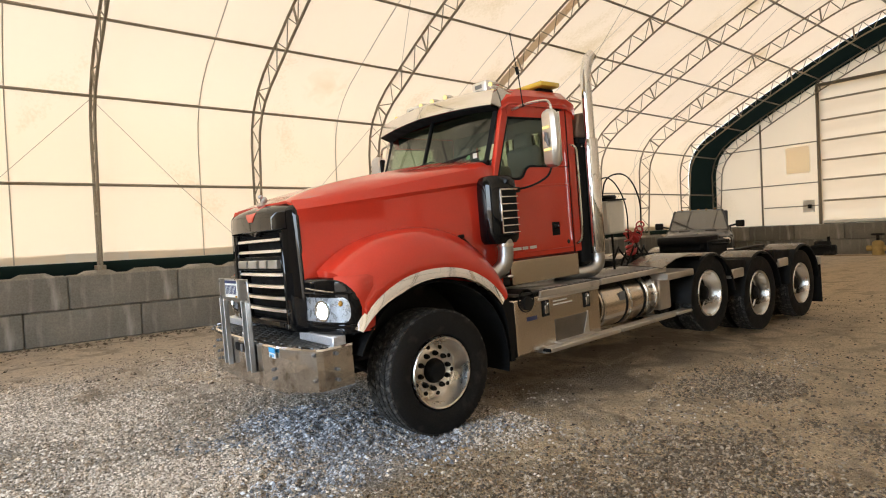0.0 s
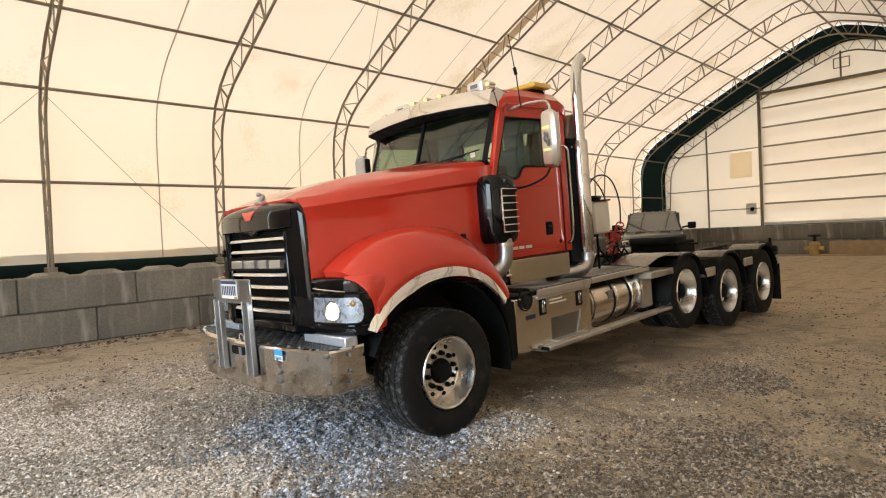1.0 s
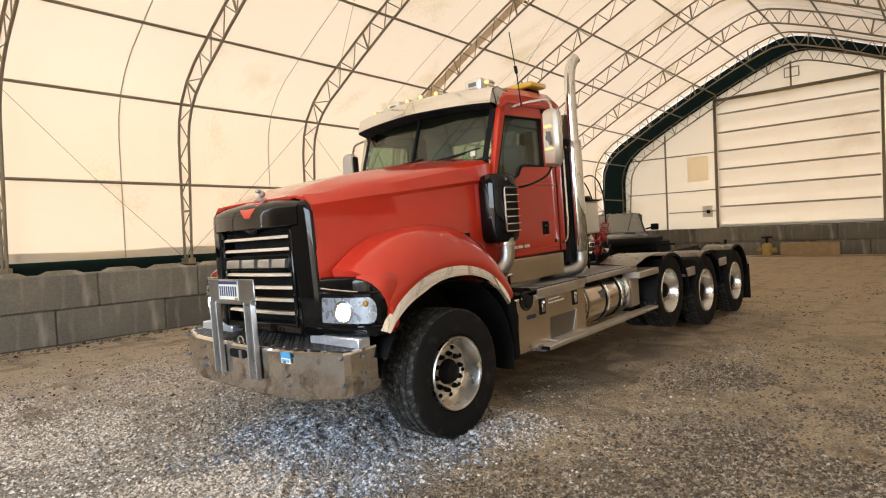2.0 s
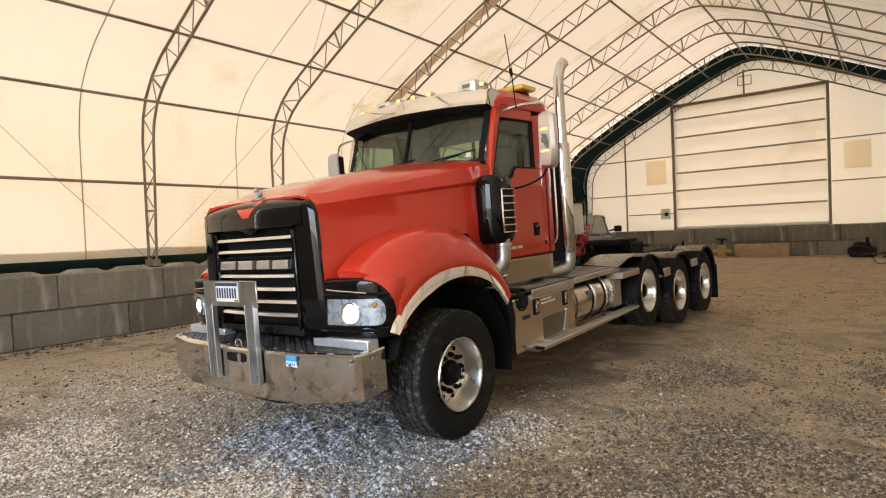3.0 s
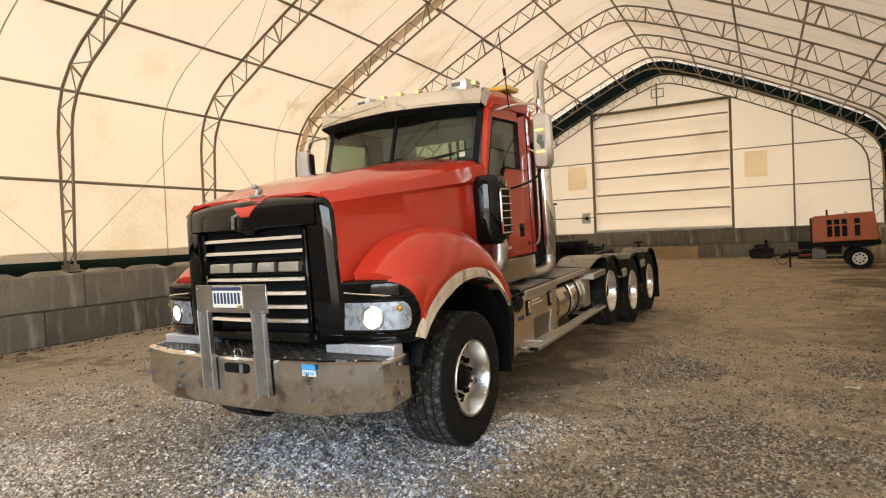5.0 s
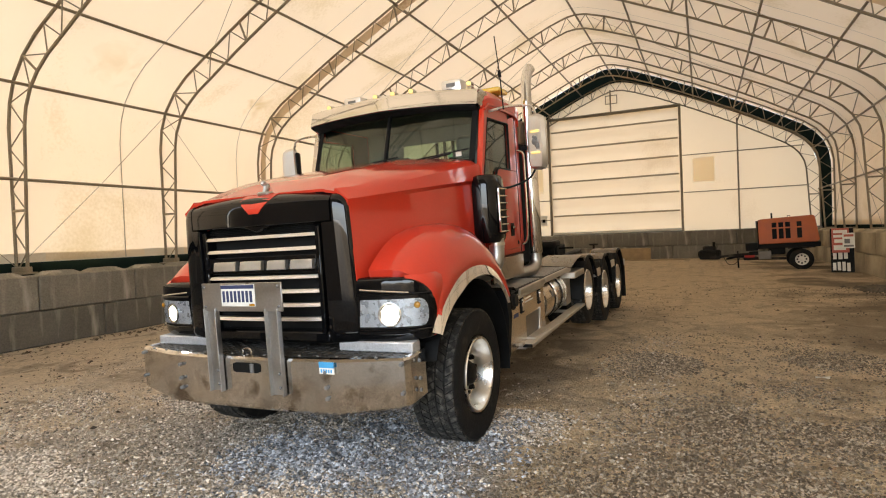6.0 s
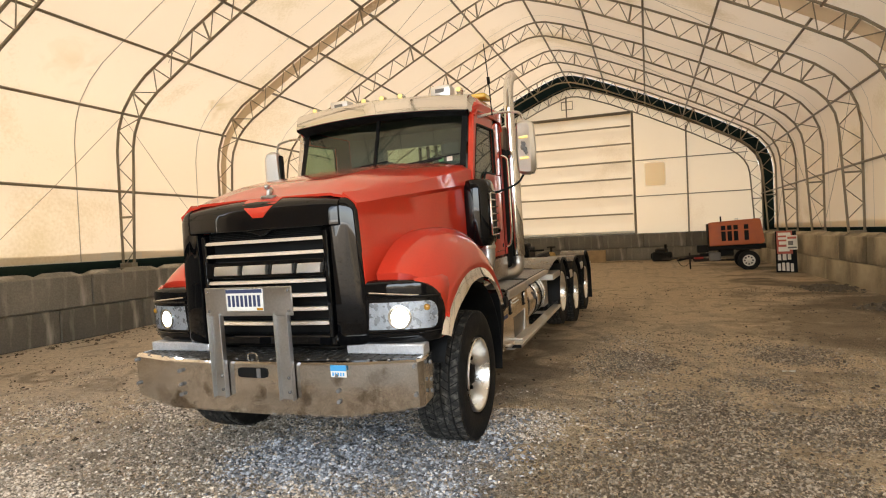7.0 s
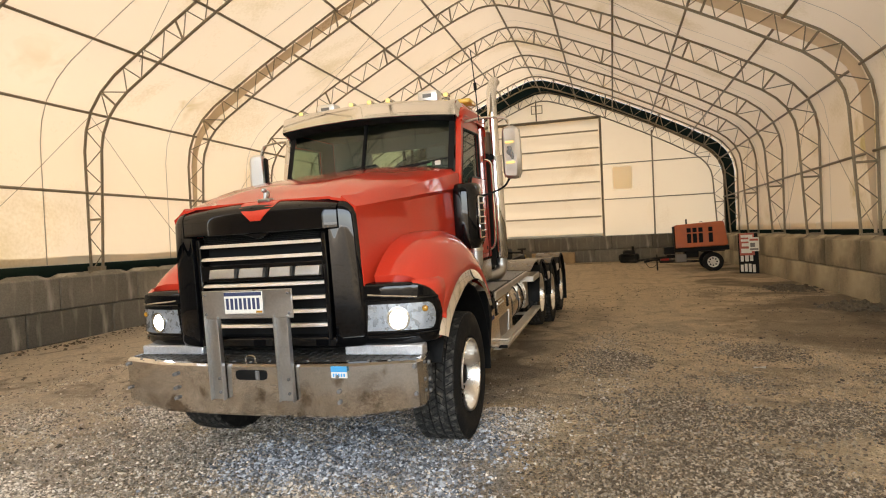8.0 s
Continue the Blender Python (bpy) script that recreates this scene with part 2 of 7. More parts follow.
M_WOOD = mat("weathered_wood", (0.38, 0.27, 0.15), 0.85, vary=0.3, scale=4)
M_PICKUP = mat("pickup_grey", (0.018, 0.017, 0.015), 0.35, 0.2, vary=0.1, coat=0.5)


def ground_material():
    m = bpy.data.materials.new("gravel_floor")
    m.use_nodes = True
    n, l = m.node_tree.nodes, m.node_tree.links
    b = n["Principled BSDF"]
    co = n.new("ShaderNodeTexCoord").outputs["Object"]
    def noise_at(scale, detail=8.0, distortion=0.0):
        t = n.new("ShaderNodeTexNoise")
        t.inputs["Scale"].default_value, t.inputs["Detail"].default_value, t.inputs["Distortion"].default_value = scale, detail, distortion
        l.new(co, t.inputs["Vector"])
        return t.outputs["Fac"]
    def ranged(v, a, c, lo=0.0, hi=1.0):
        r = n.new("ShaderNodeMapRange")
        r.inputs["From Min"].default_value, r.inputs["From Max"].default_value, r.inputs["To Min"].default_value, r.inputs["To Max"].default_value = a, c, lo, hi
        l.new(v, r.inputs["Value"])
        return r.outputs["Result"]
    def blend(f, a, c):
        x = n.new("ShaderNodeMix")
        x.data_type = "RGBA"
        l.new(f, x.inputs["Factor"])
        for v, s in ((a, "A"), (c, "B")):
            if isinstance(v, tuple):
                x.inputs[s].default_value = (*v, 1)
            else:
                l.new(v, x.inputs[s])
        return x.outputs["Result"]
    vor = n.new("ShaderNodeTexVoronoi")
    vor.inputs["Scale"].default_value = 48.0
    l.new(co, vor.inputs["Vector"])
    vor2 = n.new("ShaderNodeTexVoronoi")
    vor2.inputs["Scale"].default_value = 110.0
    l.new(co, vor2.inputs["Vector"])
    sep = n.new("ShaderNodeSeparateColor")
    l.new(vor.outputs["Color"], sep.inputs["Color"])
    grains = blend(sep.outputs[0], (0.15, 0.126, 0.096), (0.78, 0.69, 0.57))
    fines = blend(ranged(noise_at(70), 0.3, 0.7), (0.25, 0.205, 0.155), (0.76, 0.665, 0.54))
    gravel = blend(ranged(noise_at(9), 0.35, 0.65), fines, grains)
    dirt = blend(ranged(noise_at(30), 0.25, 0.75), (0.50, 0.37, 0.22), (0.93, 0.75, 0.51))
    dirt = blend(ranged(noise_at(2.2, 6.0, 1.0), 0.53, 0.68, 0.0, 0.5), dirt, (0.26, 0.185, 0.11))
    # drag marks and wheel tracks along the hall
    lane, drag = n.new("ShaderNodeMapping"), n.new("ShaderNodeTexNoise")
    lane.inputs["Scale"].default_value, lane.inputs["Rotation"].default_value = (3.4, 0.22, 1.0), (0.0, 0.0, 0.12)
    drag.inputs["Scale"].default_value, drag.inputs["Detail"].default_value, drag.inputs["Distortion"].default_value = 1.0, 9.0, 0.7
    l.new(co, lane.inputs["Vector"]), l.new(lane.outputs["Vector"], drag.inputs["Vector"])
    dirt = blend(ranged(drag.outputs["Fac"], 0.56, 0.72, 0.0, 0.28), dirt, (0.24, 0.17, 0.10))
    # packed tan dirt along the walls and towards the far end, loose grey stone in the middle near the doorway
    xyz = n.new("ShaderNodeSeparateXYZ")
    l.new(co, xyz.inputs["Vector"])
    far = ranged(xyz.outputs["Y"], -2.0, 5.0, -0.24, 0.40)
    left = ranged(xyz.outputs["X"], -1.0, -4.5, 0.0, 0.42)
    right = ranged(xyz.outputs["X"], 1.0, 3.6, 0.0, 0.34)
    both = n.new("ShaderNodeMath")
    l.new(left, both.inputs[0]), l.new(right, both.inputs[1])
    side = both.outputs[0]
    s1, s2 = n.new("ShaderNodeMath"), n.new("ShaderNodeMath")
    l.new(far, s1.inputs[0]), l.new(side, s1.inputs[1])
    l.new(s1.outputs[0], s2.inputs[0]), l.new(noise_at(0.8, 7.0, 0.8), s2.inputs[1])
    base = blend(ranged(s2.outputs[0], 0.36, 0.62), gravel, dirt)
    # pale trodden dust along the left wall's open floor, side light painted in
    base = blend(ranged(xyz.outputs["X"], -1.2, -3.6, 0.0, 0.6), base, blend(ranged(noise_at(18, 8.0, 0.4), 0.3, 0.7), (0.46, 0.40, 0.325), (0.90, 0.81, 0.69)))
    # packed dirt where the trucks stand, free of loose stone, truck shade painted in
    inner, deep = ranged(xyz.outputs["X"], 2.5, 1.1), ranged(xyz.outputs["Y"], 0.2, 1.4)
    out_far = ranged(xyz.outputs["Y"], 9.5, 5.0)
    other = ranged(xyz.outputs["X"], -2.4, -1.8)
    m0, m1, m2, m3 = (n.new("ShaderNodeMath") for k in range(4))
    m0.operation = m1.operation = m2.operation = "MULTIPLY"
    l.new(deep, m0.inputs[0]), l.new(out_far, m0.inputs[1])
    l.new(inner, m1.inputs[0]), l.new(m0.outputs[0], m1.inputs[1]), l.new(m1.outputs[0], m2.inputs[0]), l.new(other, m2.inputs[1])
    l.new(m2.outputs[0], m3.inputs[0]), l.new(ranged(noise_at(1.3, 9.0, 1.2), 0.3, 0.7, -0.6, 0.6), m3.inputs[1])
    base = blend(ranged(m3.outputs[0], 0.35, 1.1, 0.0, 0.8), base, blend(noise_at(24), (0.12, 0.09, 0.06), (0.30, 0.235, 0.165)))
    # freshly churned stone under the truck's nose, cool doorway light painted in blue-grey
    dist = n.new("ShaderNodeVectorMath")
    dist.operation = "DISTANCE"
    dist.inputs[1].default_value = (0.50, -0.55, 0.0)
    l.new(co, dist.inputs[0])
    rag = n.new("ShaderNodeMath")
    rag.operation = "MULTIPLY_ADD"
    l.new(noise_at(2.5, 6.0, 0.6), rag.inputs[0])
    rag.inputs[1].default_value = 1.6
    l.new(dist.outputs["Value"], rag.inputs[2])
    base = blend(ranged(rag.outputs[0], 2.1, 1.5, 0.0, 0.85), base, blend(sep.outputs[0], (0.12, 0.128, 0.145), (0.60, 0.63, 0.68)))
    # old oil and wet dirt, mostly on the right-hand half
    wet = n.new("ShaderNodeMath")
    l.new(noise_at(0.55, 7.0, 0.9), wet.inputs[0]), l.new(ranged(xyz.outputs["X"], 2.4, 6.5, -0.16, 0.12), wet.inputs[1])
    base = blend(ranged(wet.outputs[0], 0.50, 0.68, 0.0, 0.75), base, blend(noise_at(14), (0.075, 0.052, 0.028), (0.17, 0.122, 0.068)))
    # broad oil-dark stain in front of the compressor, ragged at its rim
    spot = n.new("ShaderNodeVectorMath")
    spot.operation = "DISTANCE"
    spot.inputs[1].default_value = (6.3, 6.2, 0.0)
    l.new(co, spot.inputs[0])
    rim = n.new("ShaderNodeMath")
    rim.operation = "MULTIPLY_ADD"
    l.new(noise_at(0.9, 9.0, 1.2), rim.inputs[0])
    rim.inputs[1].default_value = 5.0
    l.new(spot.outputs["Value"], rim.inputs[2])
    base = blend(ranged(rim.outputs[0], 5.4, 3.9, 0.0, 0.62), base, blend(noise_at(11), (0.10, 0.072, 0.038), (0.22, 0.16, 0.09)))
    # brown mud worked up through the stone
    mud = n.new("ShaderNodeMath")
    l.new(noise_at(1.15, 9.0, 1.4), mud.inputs[0]), l.new(ranged(xyz.outputs["Y"], 2.0, 6.0, 0.0, -0.12), mud.inputs[1])
    base = blend(ranged(mud.outputs[0], 0.53, 0.66, 0.0, 0.62), base, blend(noise_at(26), (0.10, 0.072, 0.045), (0.30, 0.225, 0.145)))
    blots = ranged(noise_at(5.5, 7.0, 0.8), 0.62, 0.70, 0.0, 0.4)
    base = blend(blots, base, (0.10, 0.078, 0.053))
    l.new(base, b.inputs["Base Color"])
    b.inputs["Roughness"].default_value = 0.95
    hsum = n.new("ShaderNodeMath")
    hsum.operation = "ADD"
    l.new(ranged(vor.outputs["Distance"], 0.0, 0.7, 1.0, 0.0), hsum.inputs[0]), l.new(ranged(vor2.outputs["Distance"], 0.0, 0.7, 0.5, 0.0), hsum.inputs[1])
    bp = n.new("ShaderNodeBump")
    bp.inputs["Strength"].default_value, bp.inputs["Distance"].default_value = 1.0, 0.04
    l.new(hsum.outputs[0], bp.inputs["Height"]), l.new(bp.outputs["Normal"], b.inputs["Normal"])
    return m


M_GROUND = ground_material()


# ---------------------------------------------------------------- mesh helpers
def finish(me, bm, material, smooth=38):
    bm.to_mesh(me)
    bm.free()
    if material:
        me.materials.append(material)
    if smooth:
        me.polygons.foreach_set("use_smooth", [True] * len(me.polygons))
        me.set_sharp_from_angle(angle=radians(smooth))


def part(name, bm, material, parent=None, label="", smooth=38):
    """One mesh object, linked under a thing or a part."""
    me = bpy.data.meshes.new(name)
    finish(me, bm, material, smooth)
    ob = new(name, me)
    if parent is not None:
        ob.parent = parent
    if label:
        tagged(ob, label)
    return ob


def thing(name, label, category, at=None, group="", kind=""):
    ob = new(name)
    ob.empty_display_size = 0.2
    if at is not None:
        ob.matrix_world = at
    return tagged(ob, label, category, group, kind)


def B(*shapes):
    """One bmesh out of several."""
    out = bmesh.new()
    for s in shapes:
        tmp = bpy.data.meshes.new("tmp")
        s.to_mesh(tmp)
        s.free()
        out.from_mesh(tmp)
        bpy.data.meshes.remove(tmp)
    return out


def box(lo, hi, bev=0.0, m=None, seg=1):
    bm = bmesh.new()
    c = [(a + b) / 2 for a, b in zip(lo, hi)]
    s = [abs(b - a) for a, b in zip(lo, hi)]
    bmesh.ops.create_cube(bm, size=1.0, matrix=Matrix.Translation(c) @ Matrix.Diagonal((*s, 1)))
    if bev:
        bmesh.ops.bevel(bm, geom=bm.edges[:], offset=min(bev, min(s) * 0.45), segments=seg, affect="EDGES", profile=0.5)
    if m is not None:
        bm.transform(m)
    return bm


def cyl(a, b, r, n=16, r2=None, caps=True):
    """A round bar or cone between two points."""
    a, b = Vector(a), Vector(b)
    bm = bmesh.new()
    d = b - a
    rot = d.to_track_quat("Z", "Y").to_matrix().to_4x4()
    bmesh.ops.create_cone(bm, cap_ends=caps, segments=n, radius1=r, radius2=r if r2 is None else r2, depth=d.length, matrix=Matrix.Translation((a + b) / 2) @ rot)
    return bm


def ball(c, r, squash=(1, 1, 1), n=12):
    bm = bmesh.new()
    bmesh.ops.create_uvsphere(bm, u_segments=n, v_segments=max(6, n // 2), radius=r, matrix=Matrix.Translation(c) @ Matrix.Diagonal((*squash, 1)))
    return bm


def tube(points, r, n=8, closed=False, round_off=0):
    """A bent pipe along points; round_off smooths the bends."""
    pts = [Vector(p) for p in points]
    for _ in range(round_off):
        q = [pts[0]]
        for p0, p1 in zip(pts, pts[1:]):
            q += [p0.lerp(p1, 0.25), p0.lerp(p1, 0.75)]
        pts = q + [pts[-1]]
    bm = bmesh.new()
    rings, up = [], None
    for i, p in enumerate(pts):
        d = (pts[min(i + 1, len(pts) - 1)] - pts[max(i - 1, 0)]).normalized()
        if up is None:
            up = d.orthogonal().normalized()
        up = (up - d * up.dot(d)).normalized()
        side = d.cross(up)
        rr = r
        if isinstance(r, (list, tuple)):
            q = i * (len(r) - 1) / (len(pts) - 1)
            rr = r[int(q)] + (r[min(int(q) + 1, len(r) - 1)] - r[int(q)]) * (q - int(q))
        rings.append([bm.verts.new(p + (up * math.cos(6.283185 * k / n) + side * math.sin(6.283185 * k / n)) * rr) for k in range(n)])
    for r0, r1 in zip(rings, rings[1:]):
        for k in range(n):
            bm.faces.new((r0[k], r0[(k + 1) % n], r1[(k + 1) % n], r1[k]))
    bm.faces.new(rings[0][::-1]), bm.faces.new(rings[-1])
    bmesh.ops.recalc_face_normals(bm, faces=bm.faces[:])
    return bm


def revolve(profile, n=48, axis="x", centre=(0, 0, 0), closed=True):
    """Turn a profile of (along, radius) round an axis."""
    bm = bmesh.new()
    rings = []
    for a, r in profile:
        ring = []
        for k in range(n):
            t = 6.283185307 * k / n
            c, s = r * math.cos(t), r * math.sin(t)
            p = (a, c, s) if axis == "x" else (c, a, s) if axis == "y" else (c, s, a)
            ring.append(bm.verts.new(Vector(p) + Vector(centre)))
        rings.append(ring)
    pairs = list(zip(rings, rings[1:])) + ([(rings[-1], rings[0])] if closed else [])
    for r0, r1 in pairs:
        for k in range(n):
            bm.faces.new((r0[k], r0[(k + 1) % n], r1[(k + 1) % n], r1[k]))
    bmesh.ops.recalc_face_normals(bm, faces=bm.faces[:])
    return bm


def loft(sections, caps=True, ring=True):
    """Skin rings of equal count."""
    bm = bmesh.new()
    rows = [[bm.verts.new(p) for p in s] for s in sections]
    n = len(rows[0])
    for a, b in zip(rows, rows[1:]):
        for k in range(n if ring else n - 1):
            bm.faces.new((a[k], a[(k + 1) % n], b[(k + 1) % n], b[k]))
    if caps and ring:
        bm.faces.new(rows[0][::-1]), bm.faces.new(rows[-1])
    bmesh.ops.recalc_face_normals(bm, faces=bm.faces[:])
    return bm


def prism(poly, a, b, axis="x", bev=0.0):
    """A flat outline drawn out along an axis from a to b."""
    def at(p, v):
        return (v, p[0], p[1]) if axis == "x" else (p[0], v, p[1]) if axis == "y" else (p[0], p[1], v)
    bm = loft([[at(p, a) for p in poly], [at(p, b) for p in poly]])
    if bev:
        bmesh.ops.bevel(bm, geom=bm.edges[:], offset=bev, segments=1, affect="EDGES", profile=0.5)
    return bm


def shell(bm, t):
    """Give a sheet thickness."""
    bmesh.ops.recalc_face_normals(bm, faces=bm.faces[:])
    bmesh.ops.solidify(bm, geom=bm.faces[:], thickness=t)
    return bm


def flip(bm):
    """The same shape on the truck's other side."""
    bm.transform(Matrix.Diagonal((-1, 1, 1, 1)))
    bmesh.ops.reverse_faces(bm, faces=bm.faces[:])
    return bm


def dup(name, ob, parent, m=None):
    """Another object on the same mesh."""
    o = new(name, ob.data)
    o.parent = parent
    if m is not None:
        o.matrix_basis = m
    return o


# ---------------------------------------------------------------- setting: floor, block walls, frame, cover
XC, WALL_L, WALL_R = -0.85, -8.85, 7.5
Y0, Y1, BAY = -8.32, 27.95, 3.66
TRUSS_Y = [Y0, -4.60, -0.92, 2.74, 6.36, 9.98, 13.64, 17.30, 20.96, 24.62, Y1]


def ground_height(x, y):
    z = 0.035 * noise.noise(Vector((x * 0.35, y * 0.35, 0.0))) + 0.016 * noise.noise(Vector((x * 1.3, y * 1.3, 4.0)))
    z -= 0.15 * min(max((-4.0 - x) / 4.5, 0.0), 1.0)
    # two shallow wheel ruts in the loose stone ahead of the front axle
    for cx in (1.08, -1.05):
        z -= 0.030 * math.exp(-((x - cx) / 0.30) ** 4) * (0.7 + 0.6 * noise.noise(Vector((x * 3.0, y * 3.0, 71.0))) + 0.25 * math.sin(y * 42.0 + 2.0 * math.sin(x * 20.0))) * min(max((1.5 - y) / 2.0, 0.0), 1.0) * min(max((y + 2.6) / 0.5, 0.0), 1.0)
    # tyre-marked ridges and a berm of fresh stone under the nose
    if -1.2 < x < 2.2 and -2.4 < y < 1.2:
        zone = math.exp(-((x - 0.6) / 0.80) ** 4 - ((y + 0.15) / 0.75) ** 4)
        print_ = min(max(0.55 + 1.3 * noise.noise(Vector((x * 1.6, y * 1.6, 61.0))), 0.0), 1.0)
        z += 0.015 * zone * print_ * math.sin(62.0 * y + 2.2 * noise.noise(Vector((x * 1.5, y * 0.8, 6.0))) + 3.0 * x)
        berm = math.exp(-((x - 0.30 - 0.30 * (y + 1.0)) / 0.17) ** 2 - ((y + 0.70) / 0.60) ** 4)
        z += berm * max(0.0, 0.035 + 0.075 * noise.noise(Vector((x * 9.0, y * 9.0, 33.0))))
        z += math.exp(-((x - 0.4) / 1.15) ** 4 - ((y + 0.65) / 0.95) ** 4) * (0.035 * noise.noise(Vector((x * 4.5, y * 4.5, 17.0))) + 0.026 * noise.noise(Vector((x * 16.0, y * 16.0, 19.0))))
    near = min(max((4.0 - y) / 3.0, 0.0), 1.0) * min(max((x + 5.0) / 3.0, 0.0), 1.0)
    z += near * (0.020 * noise.noise(Vector((x * 4.0, y * 4.0, 9.0))) + 0.016 * noise.noise(Vector((x * 11.0, y * 11.0, 13.0))))
    if y > 1.0:
        z += 0.03 * min((y - 1.0) / 5.0, 1.0)
    return z


def build_ground():
    def steps(near, far, lo, hi, fine, inner):
        v = [lo]
        while v[-1] < hi:
            s = 0.017 if inner[0] < v[-1] < inner[1] else fine if near <= v[-1] < far else min(max(fine, (near - v[-1] if v[-1] < near else v[-1] - far) * 0.35 + fine), 150.0)
            v.append(v[-1] + s)
        return v
    xs = [-900, -400, -150, -60, -30, -16] + steps(-5.0, 6.5, -10.0, 9.0, 0.035, (-0.8, 1.6)) + [14, 30, 60, 150, 400, 900]
    ys = [-900, -400, -150, -60, -30, -16] + steps(-4.5, 5.0, -9.0, 30.0, 0.035, (-1.7, 0.7)) + [60, 150, 400, 900]
    verts = [(x, y, ground_height(x, y) if -10 < x < 9 and -10 < y < 30 else -0.15) for y in ys for x in xs]
    n = len(xs)
    faces = [(j * n + i, j * n + i + 1, (j + 1) * n + i + 1, (j + 1) * n + i) for j in range(len(ys) - 1) for i in range(n - 1)]
    me = bpy.data.meshes.new("ground")
    me.from_pydata(verts, [], faces)
    me.materials.append(M_GROUND)
    me.polygons.foreach_set("use_smooth", [True] * len(me.polygons))
    tagged(new("ground", me), "dusty grey gravel floor over packed tan dirt with oil stains", "ground", kind="structure")


build_ground()

# outline of the roof frame, right half, from the centre line: across, up
OUTER = [(8.98, 1.30), (8.98, 4.25), (8.90, 4.75), (8.72, 5.20), (8.38, 5.63), (7.95, 5.98), (7.40, 6.30), (6.40, 6.86), (5.45, 7.36), (3.75, 8.21), (2.00, 9.00), (1.00, 9.41), (0.35, 9.62), (0.0, 9.66)]
INNER = [(8.62, 1.30), (8.45, 4.25), (8.38, 4.60), (8.20, 4.97), (7.95, 5.26), (7.60, 5.54), (7.15, 5.80), (6.20, 6.36), (5.25, 6.88), (3.65, 7.70), (1.95, 8.50), (0.95, 8.90), (0.35, 9.10), (0.0, 9.13)]


def lean(d):
    """The ridge stands a little to the left of the middle of the feet."""
    return -0.20 * max(0.0, 1.0 - d / 7.4)


def mirrored(pts):
    """Across the whole span, left foot to right foot."""
    return [(XC - x + lean(x), z) for x, z in pts] + [(XC + x + lean(x), z) for x, z in reversed(pts[:-1])]


def build_truss(y, material, label):
    t = thing("truss", label, "truss", pose(0, y, 0), group="roof trusses", kind="structure")
    o, i = mirrored(OUTER), mirrored(INNER)
    part("outer_chord", tube([(x, 0, z) for x, z in o], 0.033, 8), material, t)
    part("inner_chord", tube([(x, 0, z) for x, z in i], 0.033, 8), material, t)
    # both chords are divided alike, segment by segment, and laced with a zigzag
    a, b = [], []
    for (oa, ob), (ia, ib) in zip(zip(o, o[1:]), zip(i, i[1:])):
        m = max(1, round(math.hypot(ob[0] - oa[0], ob[1] - oa[1]) / 0.40))
        for k in range(m):
            u = k / m
            a.append((oa[0] + (ob[0] - oa[0]) * u, oa[1] + (ob[1] - oa[1]) * u))
            b.append((ia[0] + (ib[0] - ia[0]) * u, ia[1] + (ib[1] - ia[1]) * u))
    webs = []
    for k in range(len(a) - 1):
        p0, p1 = (a[k], b[k + 1]) if k % 2 == 0 else (b[k], a[k + 1])
        webs.append(cyl((p0[0], 0, p0[1]), (p1[0], 0, p1[1]), 0.014, 6, caps=False))
        if k % 7 == 3:
            webs.append(cyl((a[k][0], 0, a[k][1]), (b[k][0], 0, b[k][1]), 0.028, 6, caps=False))
    part("web_bracing", B(*webs), material, t)
    for s in (-1, 1):
        part("base_plate", box((XC + s * 8.8 - 0.28, -0.14, 1.27), (XC + s * 8.8 + 0.28, 0.14, 1.31), 0.008), material, t)
        part("foot_block", box((XC + s * 8.8 - 0.20, -0.09, 1.31), (XC + s * 8.8 + 0.20, 0.09, 1.42), 0.01), material, t)
    return t


first = build_truss(TRUSS_Y[0], M_STEEL, "galvanised steel lattice roof truss standing on concrete blocks")
for y in TRUSS_Y[1:]:
    if abs(y - TRUSS_Y[5]) < 0.1:
        continue
    copy_thing(first, pose(0, y, 0))
stained = build_truss(TRUSS_Y[5], M_STEEL, "rust-stained lattice roof truss with a tan lining sheet")
lining_o, lining_i = mirrored([(x - 0.02, z) for x, z in OUTER]), mirrored([(x + 0.26, z + 0.13) for x, z in INNER])
part("lining_sheet", shell(loft([[(x, 0.10, z) for x, z in lining_o], [(x, 0.06, z) for x, z in lining_i]], caps=False, ring=False), 0.003), M_LINING, stained, "tan rust-marked strip of sheet")


def cover(y0, y1):
    """A run of the cover between two trusses, sagging a little between them."""
    line = mirrored([(x + 0.06, z + (0.03 if k else 0.22)) for k, (x, z) in enumerate(OUTER)])
    fine = []
    for (xa, za), (xb, zb) in zip(line, line[1:]):
        m = max(1, int(math.hypot(xb - xa, zb - za) / 0.9))
        fine += [(xa + (xb - xa) * k / m, za + (zb - za) * k / m) for k in range(m)]
    fine.append(line[-1])
    ys = [y0 + (y1 - y0) * k / 6 for k in range(7)]
    secs = []
    for y in ys:
        u = (y - y0) / (y1 - y0)
        sag = 0.05 * 4 * u * (1 - u)
        secs.append([(x + (XC - x) * sag / 9.0, y, z + 0.012 * noise.noise(Vector((x * 0.5, y * 0.8, z * 0.5)))) for x, z in fine])
    return secs


